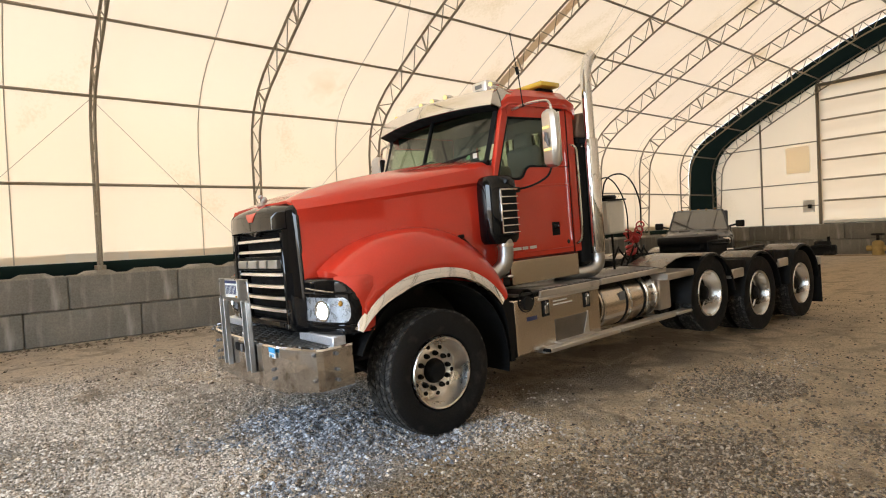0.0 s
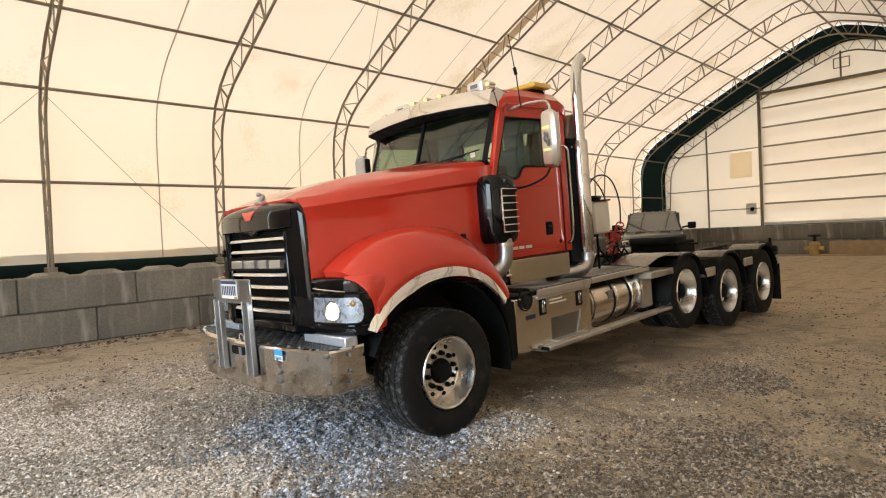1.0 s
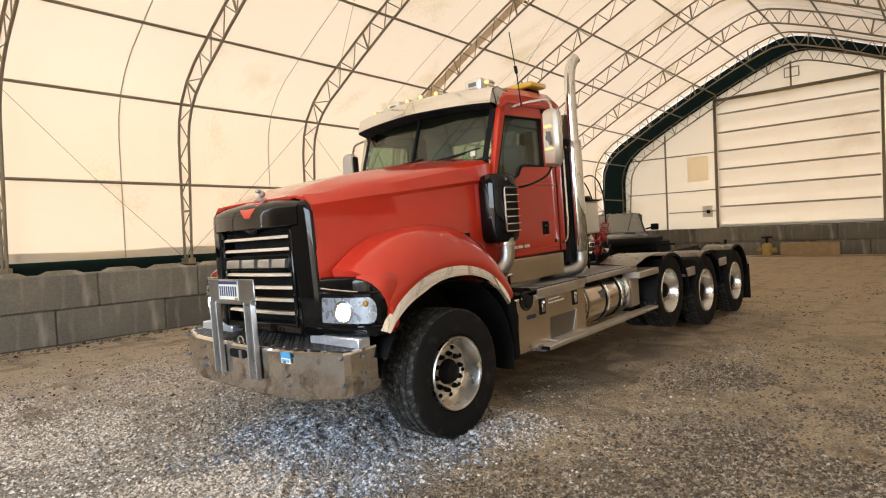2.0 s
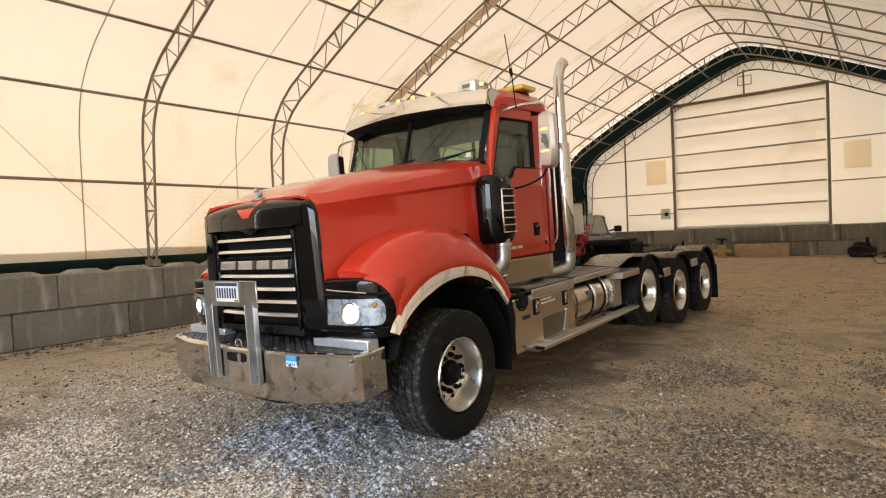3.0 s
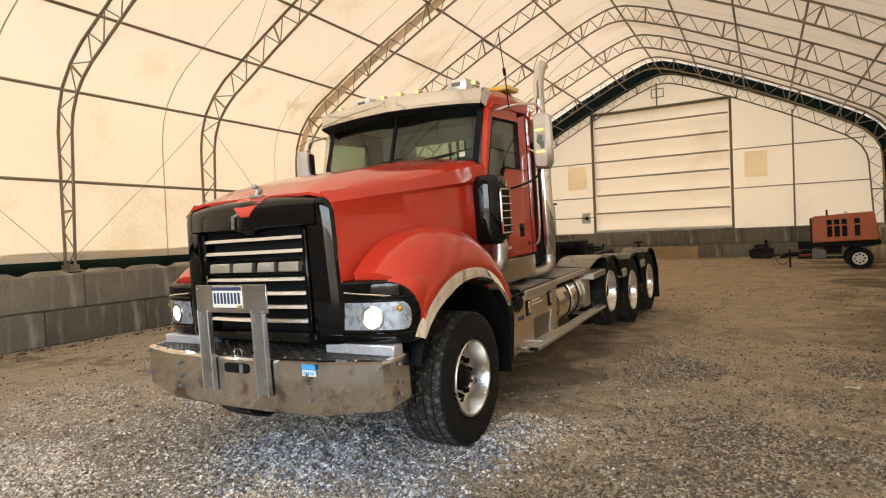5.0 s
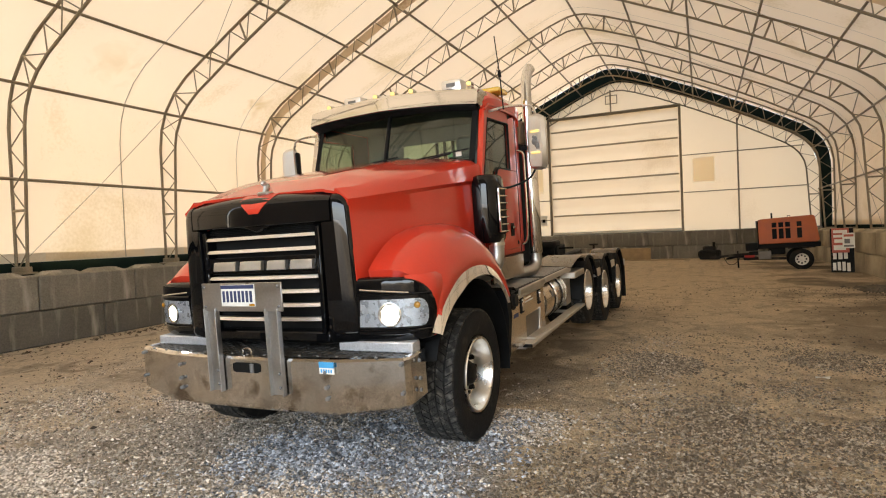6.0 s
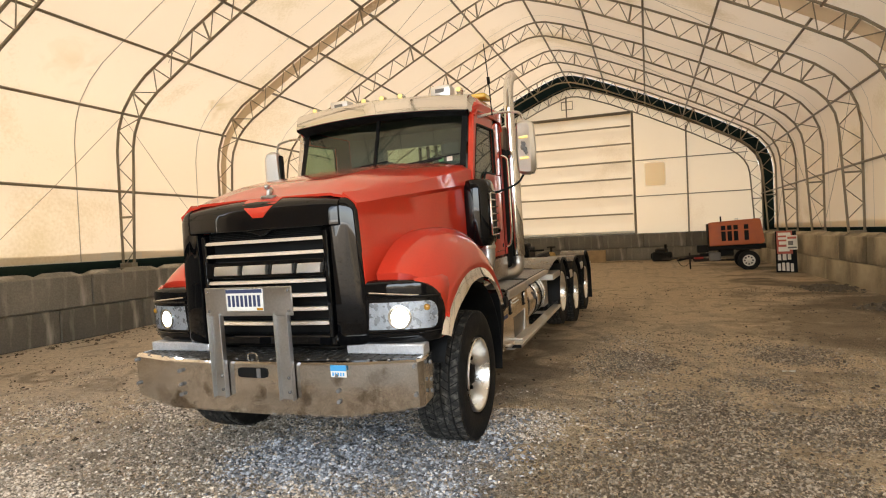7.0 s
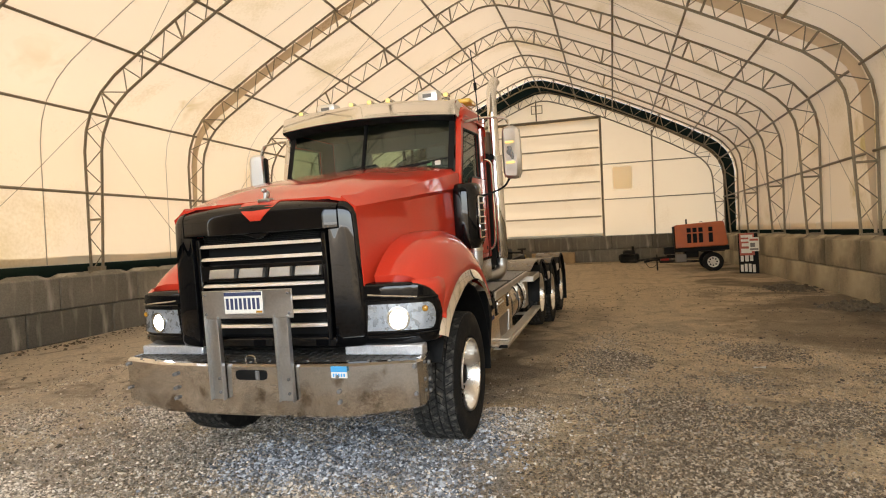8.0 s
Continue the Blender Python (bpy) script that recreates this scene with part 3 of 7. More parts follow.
secs = []
for ya, yb in zip(TRUSS_Y[:-2], TRUSS_Y[1:-1]):
    secs += cover(ya, yb)[(1 if secs else 0):]
secs += cover(TRUSS_Y[-2], 25.55)[1:]
roof = part("ceiling", loft(secs, caps=False, ring=False), M_FABRIC, smooth=60)
tagged(roof, "cream translucent fabric cover with faint brown water stains", "tent roof", kind="structure")
band = part("ceiling", loft(cover(25.57, 28.56), caps=False, ring=False), M_GREEN, smooth=60)
tagged(band, "dark green fabric band at the end of the cover", "tent roof", kind="structure")

# welded seams: the cover's strips are a little wider than the bays
for k in range(9):
    ym = -6.27 + 3.82 * k
    line = cover(ym - 1.0, ym + 1.0)[3]
    s = part("seam", loft([[(x + (XC - x) * 0.004, ym - 0.012, z - 0.012) for x, _, z in line], [(x + (XC - x) * 0.004, ym + 0.012, z - 0.012) for x, _, z in line]], caps=False, ring=False), M_SEAM)
    tagged(s, "grey welded seam strip across the cover", "seam", group="cover seams", kind="structure")

# purlins along the frame
PURLINS = [(8.93, 3.22), (8.72, 5.15), (7.25, 6.38), (5.45, 7.36), (3.70, 8.23), (1.85, 9.07)]
for x, z in PURLINS:
    for s in (-1, 1):
        p = part("purlin", cyl((XC + s * x + lean(x), Y0, z), (XC + s * x + lean(x), Y1, z), 0.034, 8), M_STEEL)
        tagged(p, "dark steel tube running along the frame under the cover", "purlin", group="purlins", kind="structure")
p = part("purlin", cyl((XC + lean(0), Y0, 9.64), (XC + lean(0), Y1, 9.64), 0.036, 8), M_STEEL)
tagged(p, "ridge tube along the top of the frame", "purlin", group="purlins", kind="structure")

# bracing cables in the side walls and the roof
for side in (-1, 1):
    for k in (2, 4, 6, 8):
        y = TRUSS_Y[k]
        for dy in (-1, 1):
            c = part("bracing_cable", tube([(XC + side * 8.75, y, 5.1), (XC + side * 8.86, y + dy * 1.8, 3.2), (XC + side * 8.92, y + dy * BAY * 0.98, 1.45)], 0.006, 5), M_STEEL)
            tagged(c, "thin steel bracing cable on the side wall", "cable", group="bracing cables", kind="structure")
for k in (2, 4, 6, 8):
    for side in (-1, 1):
        c = part("bracing_cable", tube([(XC + side * 7.2, TRUSS_Y[k], 6.2), (XC + side * 0.4, TRUSS_Y[k - 1], 9.45)], 0.006, 5), M_STEEL)
        tagged(c, "thin steel bracing cable under the roof", "cable", group="bracing cables", kind="structure")

# dark sill behind the blocks, under the edge of the cover
for name, x in (("sill_left", XC - 9.12), ("sill_right", XC + 9.12)):
    s = part(name, box((x - 0.05, Y0, 0.0), (x + 0.05, Y1 + 0.6, 1.56), 0.01), M_GREEN)
    tagged(s, "dark green sheet behind the block wall under the cover", "sheet", kind="structure")
    inward = 1 if x < 0 else -1
    h = part("trim", box((x + inward * 0.10 - 0.008, Y0, 1.50), (x + inward * 0.10 + 0.008, 25.5, 1.70), 0.004), M_HEM)
    tagged(h, "pale grey doubled hem along the foot of the cover", "trim", kind="structure")


def block_mesh(length, height, depth, lugs, material):
    """Precast block with chamfered edges; the upper course shows its lugs on top."""
    s = [box((-depth / 2, 0.007, 0), (depth / 2, length - 0.007, height), 0.024)]
    if lugs:
        for c in (0.27, 0.73):
            lo, hi = length * c - 0.36, length * c + 0.36
            s.append(loft([[(-0.24, lo, height), (0.24, lo, height), (0.24, hi, height), (-0.24, hi, height)],
                           [(-0.15, lo + 0.14, height + 0.075), (0.15, lo + 0.14, height + 0.075), (0.15, hi - 0.14, height + 0.075), (-0.15, hi - 0.14, height + 0.075)]]))
    me = bpy.data.meshes.new("concrete_block")
    finish(me, B(*s), material, 30)
    return me


def block_wall(name, label, m, length, courses, height, phases, run, material=M_BLOCK, lugs=True):
    """Two courses of blocks laid end to end along local y, the face on local +x."""
    w = thing(name, label, "wall", m, kind="structure")
    for c in range(courses):
        me = block_mesh(run, height - 0.013, 0.62, lugs and c == courses - 1, material)
        y = phases[c] - run * math.ceil(phases[c] / run)
        while y < length:
            o = new("concrete_block", me)
            o.parent = w
            o.matrix_basis = pose(-0.31 + 0.012 * noise.noise(Vector((y, c * 9.0, 1.0))), y, c * height, 0, 0, 0.25 * noise.noise(Vector((y, c, 5.0))))
            y += run
    return w


block_wall("wall_left", "two courses of stained grey precast concrete blocks", pose(WALL_L, Y0, -0.14), 36.9, 2, 0.70, (1.72, 0.40), 2.10)
block_wall("wall_right", "two courses of tan-grey precast concrete blocks with lugs", pose(WALL_R, Y1 + 0.6, -0.03, 0, 0, 180), 36.9, 2, 0.67, (1.03, 0.14), 2.12, M_BLOCKTAN)
block_wall("wall_far", "grey precast block wall below the end curtain", pose(XC - 8.6, 28.05, -0.03, 0, 0, -90), 17.2, 2, 0.745, (0.5, 1.4), 2.10, M_BLOCK, False)
# unseen backing sheet, added to keep sky light out of the block joints
s = part("backing_far", box((XC - 9.1, 28.72, -0.1), (XC + 9.1, 28.78, 1.52), 0.01), M_GREEN)
tagged(s, "unseen dark green sheet added behind the far blocks to stop sky gaps", "sheet", kind="structure")


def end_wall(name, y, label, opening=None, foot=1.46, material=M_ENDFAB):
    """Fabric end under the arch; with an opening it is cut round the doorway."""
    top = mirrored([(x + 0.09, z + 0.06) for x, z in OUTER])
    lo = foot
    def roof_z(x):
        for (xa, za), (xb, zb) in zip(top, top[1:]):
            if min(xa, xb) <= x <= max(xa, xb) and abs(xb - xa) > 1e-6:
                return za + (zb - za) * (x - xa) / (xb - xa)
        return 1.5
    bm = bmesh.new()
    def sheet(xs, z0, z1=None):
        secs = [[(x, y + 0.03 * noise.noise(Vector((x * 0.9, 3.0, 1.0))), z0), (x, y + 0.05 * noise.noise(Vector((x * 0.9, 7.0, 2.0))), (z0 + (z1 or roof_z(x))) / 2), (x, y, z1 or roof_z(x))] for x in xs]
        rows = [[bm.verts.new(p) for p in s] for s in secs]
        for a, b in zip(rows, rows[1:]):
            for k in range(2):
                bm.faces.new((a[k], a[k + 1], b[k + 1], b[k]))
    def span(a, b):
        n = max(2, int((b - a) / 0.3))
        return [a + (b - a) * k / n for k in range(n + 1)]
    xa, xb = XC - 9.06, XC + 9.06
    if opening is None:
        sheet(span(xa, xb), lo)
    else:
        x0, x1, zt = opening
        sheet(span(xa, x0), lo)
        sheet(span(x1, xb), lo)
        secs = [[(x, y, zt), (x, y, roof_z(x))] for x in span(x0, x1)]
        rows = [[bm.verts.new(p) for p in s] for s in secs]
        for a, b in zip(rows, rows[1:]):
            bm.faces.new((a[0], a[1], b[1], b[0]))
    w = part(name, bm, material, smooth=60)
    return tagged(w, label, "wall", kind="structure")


YE = 28.5
end_wall("wall_far_curtain", YE, "cream fabric end curtain hung on steel posts", opening=(-4.80, 2.00, 7.93))
# unseen near end, added to shape reflections and light round the doorway
end_wall("wall_near_curtain", Y0 - 0.3, "unseen tan fabric end, toned to set reflections, with a wide open doorway", opening=(-0.9, 5.4, 5.4), foot=-0.1, material=M_NEAREND)


def bar(name, a, b, w, material, label, category, group=""):
    p = part(name, box((-w / 2, -w / 2, 0), (w / 2, w / 2, (Vector(b) - Vector(a)).length), w * 0.12), material)
    p.matrix_world = Matrix.Translation(a) @ (Vector(b) - Vector(a)).to_track_quat("Z", "X").to_matrix().to_4x4()
    return tagged(p, label, category, group, "structure")


D0, D1, DZ = -4.80, 2.00, 8.0
for x, z in ((D0 - 0.07, 8.1), (D1 + 0.07, 8.1), (4.72, 7.05), (-7.47, 6.6)):
    bar("end_post", (x, YE - 0.18, 1.46), (x, YE - 0.18, z), 0.12 if abs(x + 1.4) < 4 else 0.075, M_STEEL, "square steel post of the end wall", "post", "end wall posts")
for x0, x1, z in ((2.15, 7.6, 5.40), (2.15, 7.7, 3.46), (-9.6, -4.95, 5.40), (-9.7, -4.95, 3.46), (-7.4, -4.95, 2.35)):
    bar("girt", (x0, YE - 0.14, z), (x1, YE - 0.14, z), 0.05, M_STEEL, "steel rail across the end wall", "girt", "end wall girts")
bar("door_head", (D0, YE - 0.20, 8.02), (D1, YE - 0.20, 8.02), 0.14, M_STEEL, "steel head rail of the curtain door", "rail")
bar("ridge_post", ((D0 + D1) / 2, YE - 0.15, 8.05), ((D0 + D1) / 2, YE - 0.15, 9.30), 0.07, M_STEEL, "short steel post above the curtain door", "post")

curtain = thing("door_far", "cream roll-up curtain door with horizontal stiffening bars", "door", kind="structure")
secs = []
for k in range(29):
    z = 1.48 + (7.98 - 1.48) * k / 28
    secs.append([(D0 - 0.05 + (D1 - D0 + 0.10) * i / 20, YE - 0.06 + 0.035 * math.sin(k * 6.283 / 4.0 + 0.5) + 0.02 * noise.noise(Vector((i * 0.7, k * 0.5, 2.0))), z) for i in range(21)])
part("curtain", loft(secs, caps=False, ring=False), M_ENDFAB, curtain, smooth=60)
for z in (7.31, 6.36, 5.41, 4.48, 3.55, 2.56):
    part("stiffener", box((D0 + 0.05, YE - 0.16, z - 0.05), (D1 - 0.05, YE - 0.11, z + 0.035), 0.015), M_STIFF, curtain)
part("bottom_bar", box((D0, YE - 0.22, 1.48), (D1, YE - 0.10, 1.62), 0.02), M_WHITE, curtain, "pale bar at the foot of the curtain")
for x0, z0, x1, z1 in ((2.62, 3.98, 3.64, 5.23), (-6.35, 3.97, -5.29, 5.27)):
    t = part("fabric_patch", box((x0, YE - 0.085, z0), (x1, YE - 0.083, z1), 0), M_PATCH)
    tagged(t, "square tan patch sewn on the end curtain", "patch", "curtain patches", "structure")


# ---------------------------------------------------------------- the truck (x to its own left, y to its tail, z up)
truck = thing("semi_truck", "red heavy-haul day-cab tractor with chrome bumper and three rear axles", "truck", pose(0, 0, 0, 2.03, -0.81, -0.71))


def arc(cx, cz, r, a0, a1, n):
    return [(cx + r * math.cos(radians(a0 + (a1 - a0) * k / n)), cz + r * math.sin(radians(a0 + (a1 - a0) * k / n))) for k in range(n + 1)]


def smooth_curve(pts, x):
    """Value at x on a line of (x, value), eased between its points."""
    if x <= pts[0][0]:
        return pts[0][1]
    for (xa, va), (xb, vb) in zip(pts, pts[1:]):
        if x <= xb:
            u = (x - xa) / (xb - xa)
            return va + (vb - va) * u
    return pts[-1][1]


# ---- hood
def hood_section(y):
    """Half outline of the hood at y, from the middle line outward and down."""
    zc = smooth_curve([(-0.98, 2.070), (-0.87, 2.100), (-0.75, 2.150), (-0.6, 2.200), (-0.4, 2.248), (-0.2, 2.285), (0.1, 2.332), (0.4, 2.378), (1.0, 2.455)], y)
    fold = smooth_curve([(-0.98, 0.60), (0.4, 0.41), (1.0, 0.33)], y)
    ze = smooth_curve([(-0.98, 2.035), (-0.88, 2.048), (-0.5, 2.115), (0.2, 2.225), (1.0, 2.345)], y)
    xe = smooth_curve([(-0.98, 0.70), (-0.88, 0.735), (-0.5, 0.80), (0.2, 0.90), (1.0, 1.0)], y)
    xs = smooth_curve([(-0.98, 0.76), (-0.88, 0.785), (-0.5, 0.84), (0.2, 0.94), (1.0, 1.03)], y)
    xb = smooth_curve([(-0.98, 0.79), (-0.88, 0.81), (-0.2, 0.90), (0.5, 0.97), (1.0, 1.02)], y)
    zb = smooth_curve([(-0.98, 1.43), (-0.6, 1.40), (0.3, 1.30), (1.0, 1.15)], y)
    crease = smooth_curve([(-0.98, 0.0), (-0.3, 0.012), (1.0, 0.022)], y)
    zs = ze - smooth_curve([(-0.98, 0.05), (1.0, 0.16)], y)
    return [(0.0, zc), (fold * 0.6, zc - 0.002), (fold - 0.008, zc - 0.006), (fold + 0.008, zc - 0.014), (fold + (xe - fold) * 0.5, zc - 0.014 - 0.22 * (zc - ze)), (fold + (xe - fold) * 0.82, zc - 0.012 - 0.55 * (zc - ze)),
            (xe - 0.018, ze + 0.018), (xe + 0.02, ze - 0.015), (xs + 0.004, zs + 0.01), (xs - crease, zs - 0.02), (xs - 0.01, (zs + zb) / 2 + 0.1), (xb, zb + 0.12), (xb, zb)]


ys = [-0.945, -0.90, -0.84, -0.78, -0.65, -0.5, -0.3, -0.1, 0.1, 0.3, 0.5, 0.7, 0.85, 0.95, 0.985]
secs = []
for y in ys:
    h = hood_section(y)
    drop = 0.02 if y > 0.97 else 0.0
    yy = [y for x, z in h]
    secs.append([(-x, b, z - drop) for (x, z), b in zip(reversed(h), reversed(yy))] + [(x, b, z - drop) for (x, z), b in zip(h[1:], yy[1:])])
hood = part("hood", shell(loft(secs, caps=False, ring=False), -0.02), M_RED, truck, "glossy red hood with creased shoulders", 28)
part("cowl", box((-0.98, 0.96, 2.05), (0.98, 1.10, 2.36), 0.03), M_DULL, truck)



# ---- front fenders
def fender():
    rings = [(0.86, 1.23, 1.02, 1.24), (1.02, 1.22, 1.02, 1.245), (1.12, 1.205, 1.01, 1.225), (1.19, 1.17, 1.0, 1.185), (1.25, 1.10, 0.985, 1.12), (1.295, 1.03, 0.97, 1.045), (1.32, 0.97, 0.955, 0.975), (1.33, 0.92, 0.94, 0.925), (1.325, 0.90, 0.925, 0.895)]
    secs = []
    for k in range(33):
        a = radians(150 - (150 - 33) * k / 32)
        row = []
        for j, (x, rf, rr, rz) in enumerate(rings):
            c, s = math.cos(a), math.sin(a)
            rad = rf if c < 0 else rr
            y = rad * math.copysign(abs(c) ** 0.92, c)
            tuck = 0.05 * max(0.0, -c - 0.55) if j > 2 else 0.0
            z = 0.53 + rz * abs(s) ** 0.9
            front = -0.70 - 0.22 * min(max((z - 1.38) / 0.09, 0.0), 1.0)
            row.append((x - tuck, max(y, front), z))
        secs.append(row)
    return shell(loft(secs, caps=False, ring=False), -0.015)


def fender_trim():
    """Polished band round the wheel arch."""
    secs = []
    for k in range(33):
        a = radians(149 - (149 - 34) * k / 32)
        c, s = math.cos(a), math.sin(a)
        row = []
        w = 0.30 + 0.70 * min(k / 9.0, 1.0)
        for x, rf, rr, rz in ((1.318, 0.918, 0.938, 0.918), (1.340, 0.875, 0.90, 0.88), (1.362, 0.82, 0.855, 0.835), (1.366, 0.805, 0.84, 0.82), (1.35, 0.798, 0.833, 0.813)):
            rf, rz = 0.918 + (rf - 0.918) * w, 0.918 + (rz - 0.918) * w
            y = (rf if c < 0 else rr) * math.copysign(abs(c) ** 0.92, c)
            row.append((x - 0.05 * max(0.0, -c - 0.55), y, 0.53 + rz * abs(s) ** 0.9))
        secs.append(row)
    return shell(loft(secs, caps=False, ring=False), -0.008)


def wheel_well():
    secs = []
    for k in range(25):
        a = radians(158 - (158 + 12) * k / 24)
        c, s = math.cos(a), math.sin(a)
        secs.append([(x, r * 1.02 * c, 0.53 + r * 0.98 * s) for x, r in ((0.62, 0.80), (1.0, 0.80), (1.30, 0.80))])
    return shell(loft(secs, caps=False, ring=False), 0.01)


for name, f in (("fender", fender), ("fender_trim", fender_trim), ("wheel_well", wheel_well)):
    m = {"fender": M_RED, "fender_trim": M_CHROME, "wheel_well": M_DULL}[name]
    label = {"fender": "bulging red front fender", "fender_trim": "polished band round the wheel arch", "wheel_well": "black inner wheel arch"}[name]
    part(name, f(), m, truck, label, 40)
    part(name, flip(f()), m, truck, label, 40)
for s in (1, -1):
    flap = loft([[(s * 0.85, 0.70, 1.10), (s * 1.33, 0.70, 1.12), (s * 1.33, 0.80, 1.14), (s * 0.85, 0.80, 1.14)],
                 [(s * 0.85, 0.80, 0.85), (s * 1.32, 0.80, 0.85), (s * 1.32, 0.90, 0.86), (s * 0.85, 0.90, 0.86)],
                 [(s * 0.85, 0.86, 0.44), (s * 1.27, 0.86, 0.44), (s * 1.27, 0.92, 0.44), (s * 0.85, 0.92, 0.44)]])
    part("splash_flap", flap, M_DULL, truck, "black rubber flap behind the front wheel")


# ---- grille surround: two columns and a crown with one bowed front
def nose_front(x):
    """Plan line of the black front, rounded into the hood's sides."""
    return smooth_curve([(0.0, -1.062), (0.2, -1.058), (0.4, -1.044), (0.55, -1.024), (0.66, -1.003), (0.72, -0.990), (0.755, -0.977), (0.778, -0.962), (0.788, -0.947)], abs(x))


def surround_side(s):
    """Black column beside the grille, wrapping back to the hood."""
    rows = []
    for z, back in ((0.985, 0.05), (1.0, 0.02), (1.04, 0.0), (1.30, 0.0), (1.60, 0.0), (1.853, 0.0), (1.857, 0.0), (1.95, 0.0), (2.005, 0.004), (2.030, 0.016), (2.048, 0.036), (2.056, 0.062)):
        flare = 0.025 * min(max((2.03 - z) / 0.6, 0.0), 1.3)
        x0 = 0.590 if z < 1.855 else 0.668
        xs = [x0, x0 + 0.006] + [max(v, x0 + 0.012 + 0.002 * i) for i, v in enumerate((0.64, 0.68, 0.72, 0.745, 0.763, 0.777, 0.787))]
        row = [(s * xs[0], nose_front(xs[0]) + back + 0.012, z)] + [(s * (v + flare * (v - 0.55) / 0.24), nose_front(v) + back, z) for v in xs[1:]]
        row = [(x, y, w - 0.05 * (max(0.0, abs(x) - 0.69) / 0.10) ** 2 * min(max((z - 1.96) / 0.06, 0.0), 1.0)) for x, y, w in row]
        z -= 0.045 * min(max((z - 1.96) / 0.06, 0.0), 1.0)
        row += [(s * (0.786 + flare), -0.940, z), (s * (0.745 + flare), -0.925, z), (s * x0, -0.86, z)]
        rows.append(row)
    return loft(rows)


part("grille_surround", surround_side(1), M_BLACK, truck, "gloss black grille surround", 50)
part("grille_surround", surround_side(-1), M_BLACK, truck, "gloss black grille surround", 50)
top = []
for k in range(25):
    x = -0.664 + 1.328 * k / 24
    f, e = nose_front(x), 0.028 * (abs(x) / 0.66) ** 2.5
    top.append([(x, f + 0.012, 1.857), (x, f, 1.866), (x, f, 1.95), (x, f + 0.003, 2.012 - e * 0.4), (x, f + 0.014, 2.038 - e * 0.6), (x, f + 0.036, 2.060 - e * 0.7), (x, f + 0.07, 2.077 - e), (x, -0.925, 2.098 - e), (x, -0.90, 2.05 - e), (x, -0.90, 1.857)])
part("grille_crown", loft(top), M_BLACK, truck, "gloss black crown above the grille", 50)
vee = []
for y, z, x0, x1 in ((-0.90, 2.112, -0.125, 0.185), (-0.985, 2.083, -0.125, 0.185), (-1.030, 2.054, -0.120, 0.180), (-1.058, 2.020, -0.085, 0.145), (-1.066, 1.985, -0.045, 0.105), (-1.067, 1.952, -0.012, 0.075)):
    vee.append([(x0, y, z), (x1, y, z), (x1, y + 0.05, z - 0.02), (x0, y + 0.05, z - 0.02)])
vee = loft(vee)
part("crown_point", prism([(-0.30, 1.90), (-0.20, 1.868), (-0.06, 1.845), (0.03, 1.815), (0.12, 1.845), (0.26, 1.868), (0.36, 1.90)], -1.046, -0.95, "y", 0.006), M_BLACK, truck)
part("hood_point", vee, M_RED, truck, "red point of the hood over the grille")
part("grille_core", box((-0.585, -0.90, 1.0), (0.585, -0.80, 1.86), 0.01), M_DULL, truck, "black mesh behind the grille bars")
for k in range(7):
    z = 1.80 + 0.014 * k
    part("louvre", box((-0.50, -0.985, z - 0.004), (0.50, -0.90, z + 0.003), 0.002), M_DULL, truck)
for z in (1.778, 1.679, 1.473, 1.367, 1.266, 1.161):
    bar_rows = []
    for x in (-0.54, -0.5, -0.3, 0.0, 0.3, 0.5, 0.54):
        f = -1.035 + 0.03 * (x / 0.54) ** 2
        h = 0.013 if abs(x) < 0.52 else 0.009
        bar_rows.append([(x, f, z - h * 0.8), (x, f + 0.012, z + h), (x, f + 0.06, z + h), (x, f + 0.06, z - h), (x, f + 0.006, z - h)])
    part("grille_bar", loft(bar_rows), M_BRIGHT, truck, "chrome grille bar", 50)
for x in (-0.545, 0.545):
    part("grille_edge", box((x - 0.022, -1.01, 1.05), (x + 0.022, -0.90, 1.84), 0.01), M_BLACK, truck)
part("grille_sill", box((-0.60, -1.00, 0.985), (0.60, -0.82, 1.075), 0.02), M_BLACK, truck)
# maker's mark as plain chrome shapes
for x0, x1 in ((-0.43, -0.195), (-0.165, 0.055), (0.10, 0.285), (0.315, 0.525)):
    part("badge_bar", loft([[(x0, -1.046, 1.532), (x1 - 0.010, -1.046, 1.532), (x1 - 0.010, -1.018, 1.532), (x0, -1.018, 1.532)], [(x0 + 0.002, -1.052, 1.538), (x1 - 0.010, -1.052, 1.538), (x1 - 0.010, -1.018, 1.538), (x0 + 0.002, -1.018, 1.538)],
                            [(x0 + 0.014, -1.052, 1.596), (x1 - 0.002, -1.052, 1.596), (x1 - 0.002, -1.018, 1.596), (x0 + 0.014, -1.018, 1.596)], [(x0 + 0.016, -1.046, 1.602), (x1, -1.046, 1.602), (x1, -1.018, 1.602), (x0 + 0.016, -1.018, 1.602)]]), M_BRIGHT, truck, "plain chrome shape on the grille", 0)
part("badge_backing", box((-0.53, -1.018, 1.505), (0.53, -0.99, 1.635), 0.006), M_BLACK, truck)
# mascot on the hood's nose
mascot = [box((0.0, -0.98, 2.085), (0.11, -0.90, 2.115), 0.01), cyl((0.055, -0.95, 2.11), (0.055, -0.935, 2.16), 0.016, 8), ball((0.055, -0.955, 2.178), 0.022, (1, 1.2, 0.9), 10), cyl((0.04, -0.93, 2.12), (0.04, -0.90, 2.16), 0.014, 6), ball((0.055, -0.92, 2.15), 0.026, (0.9, 1.0, 1.2), 10)]
part("hood_ornament", B(*mascot), M_POST, truck, "small chrome hood ornament")


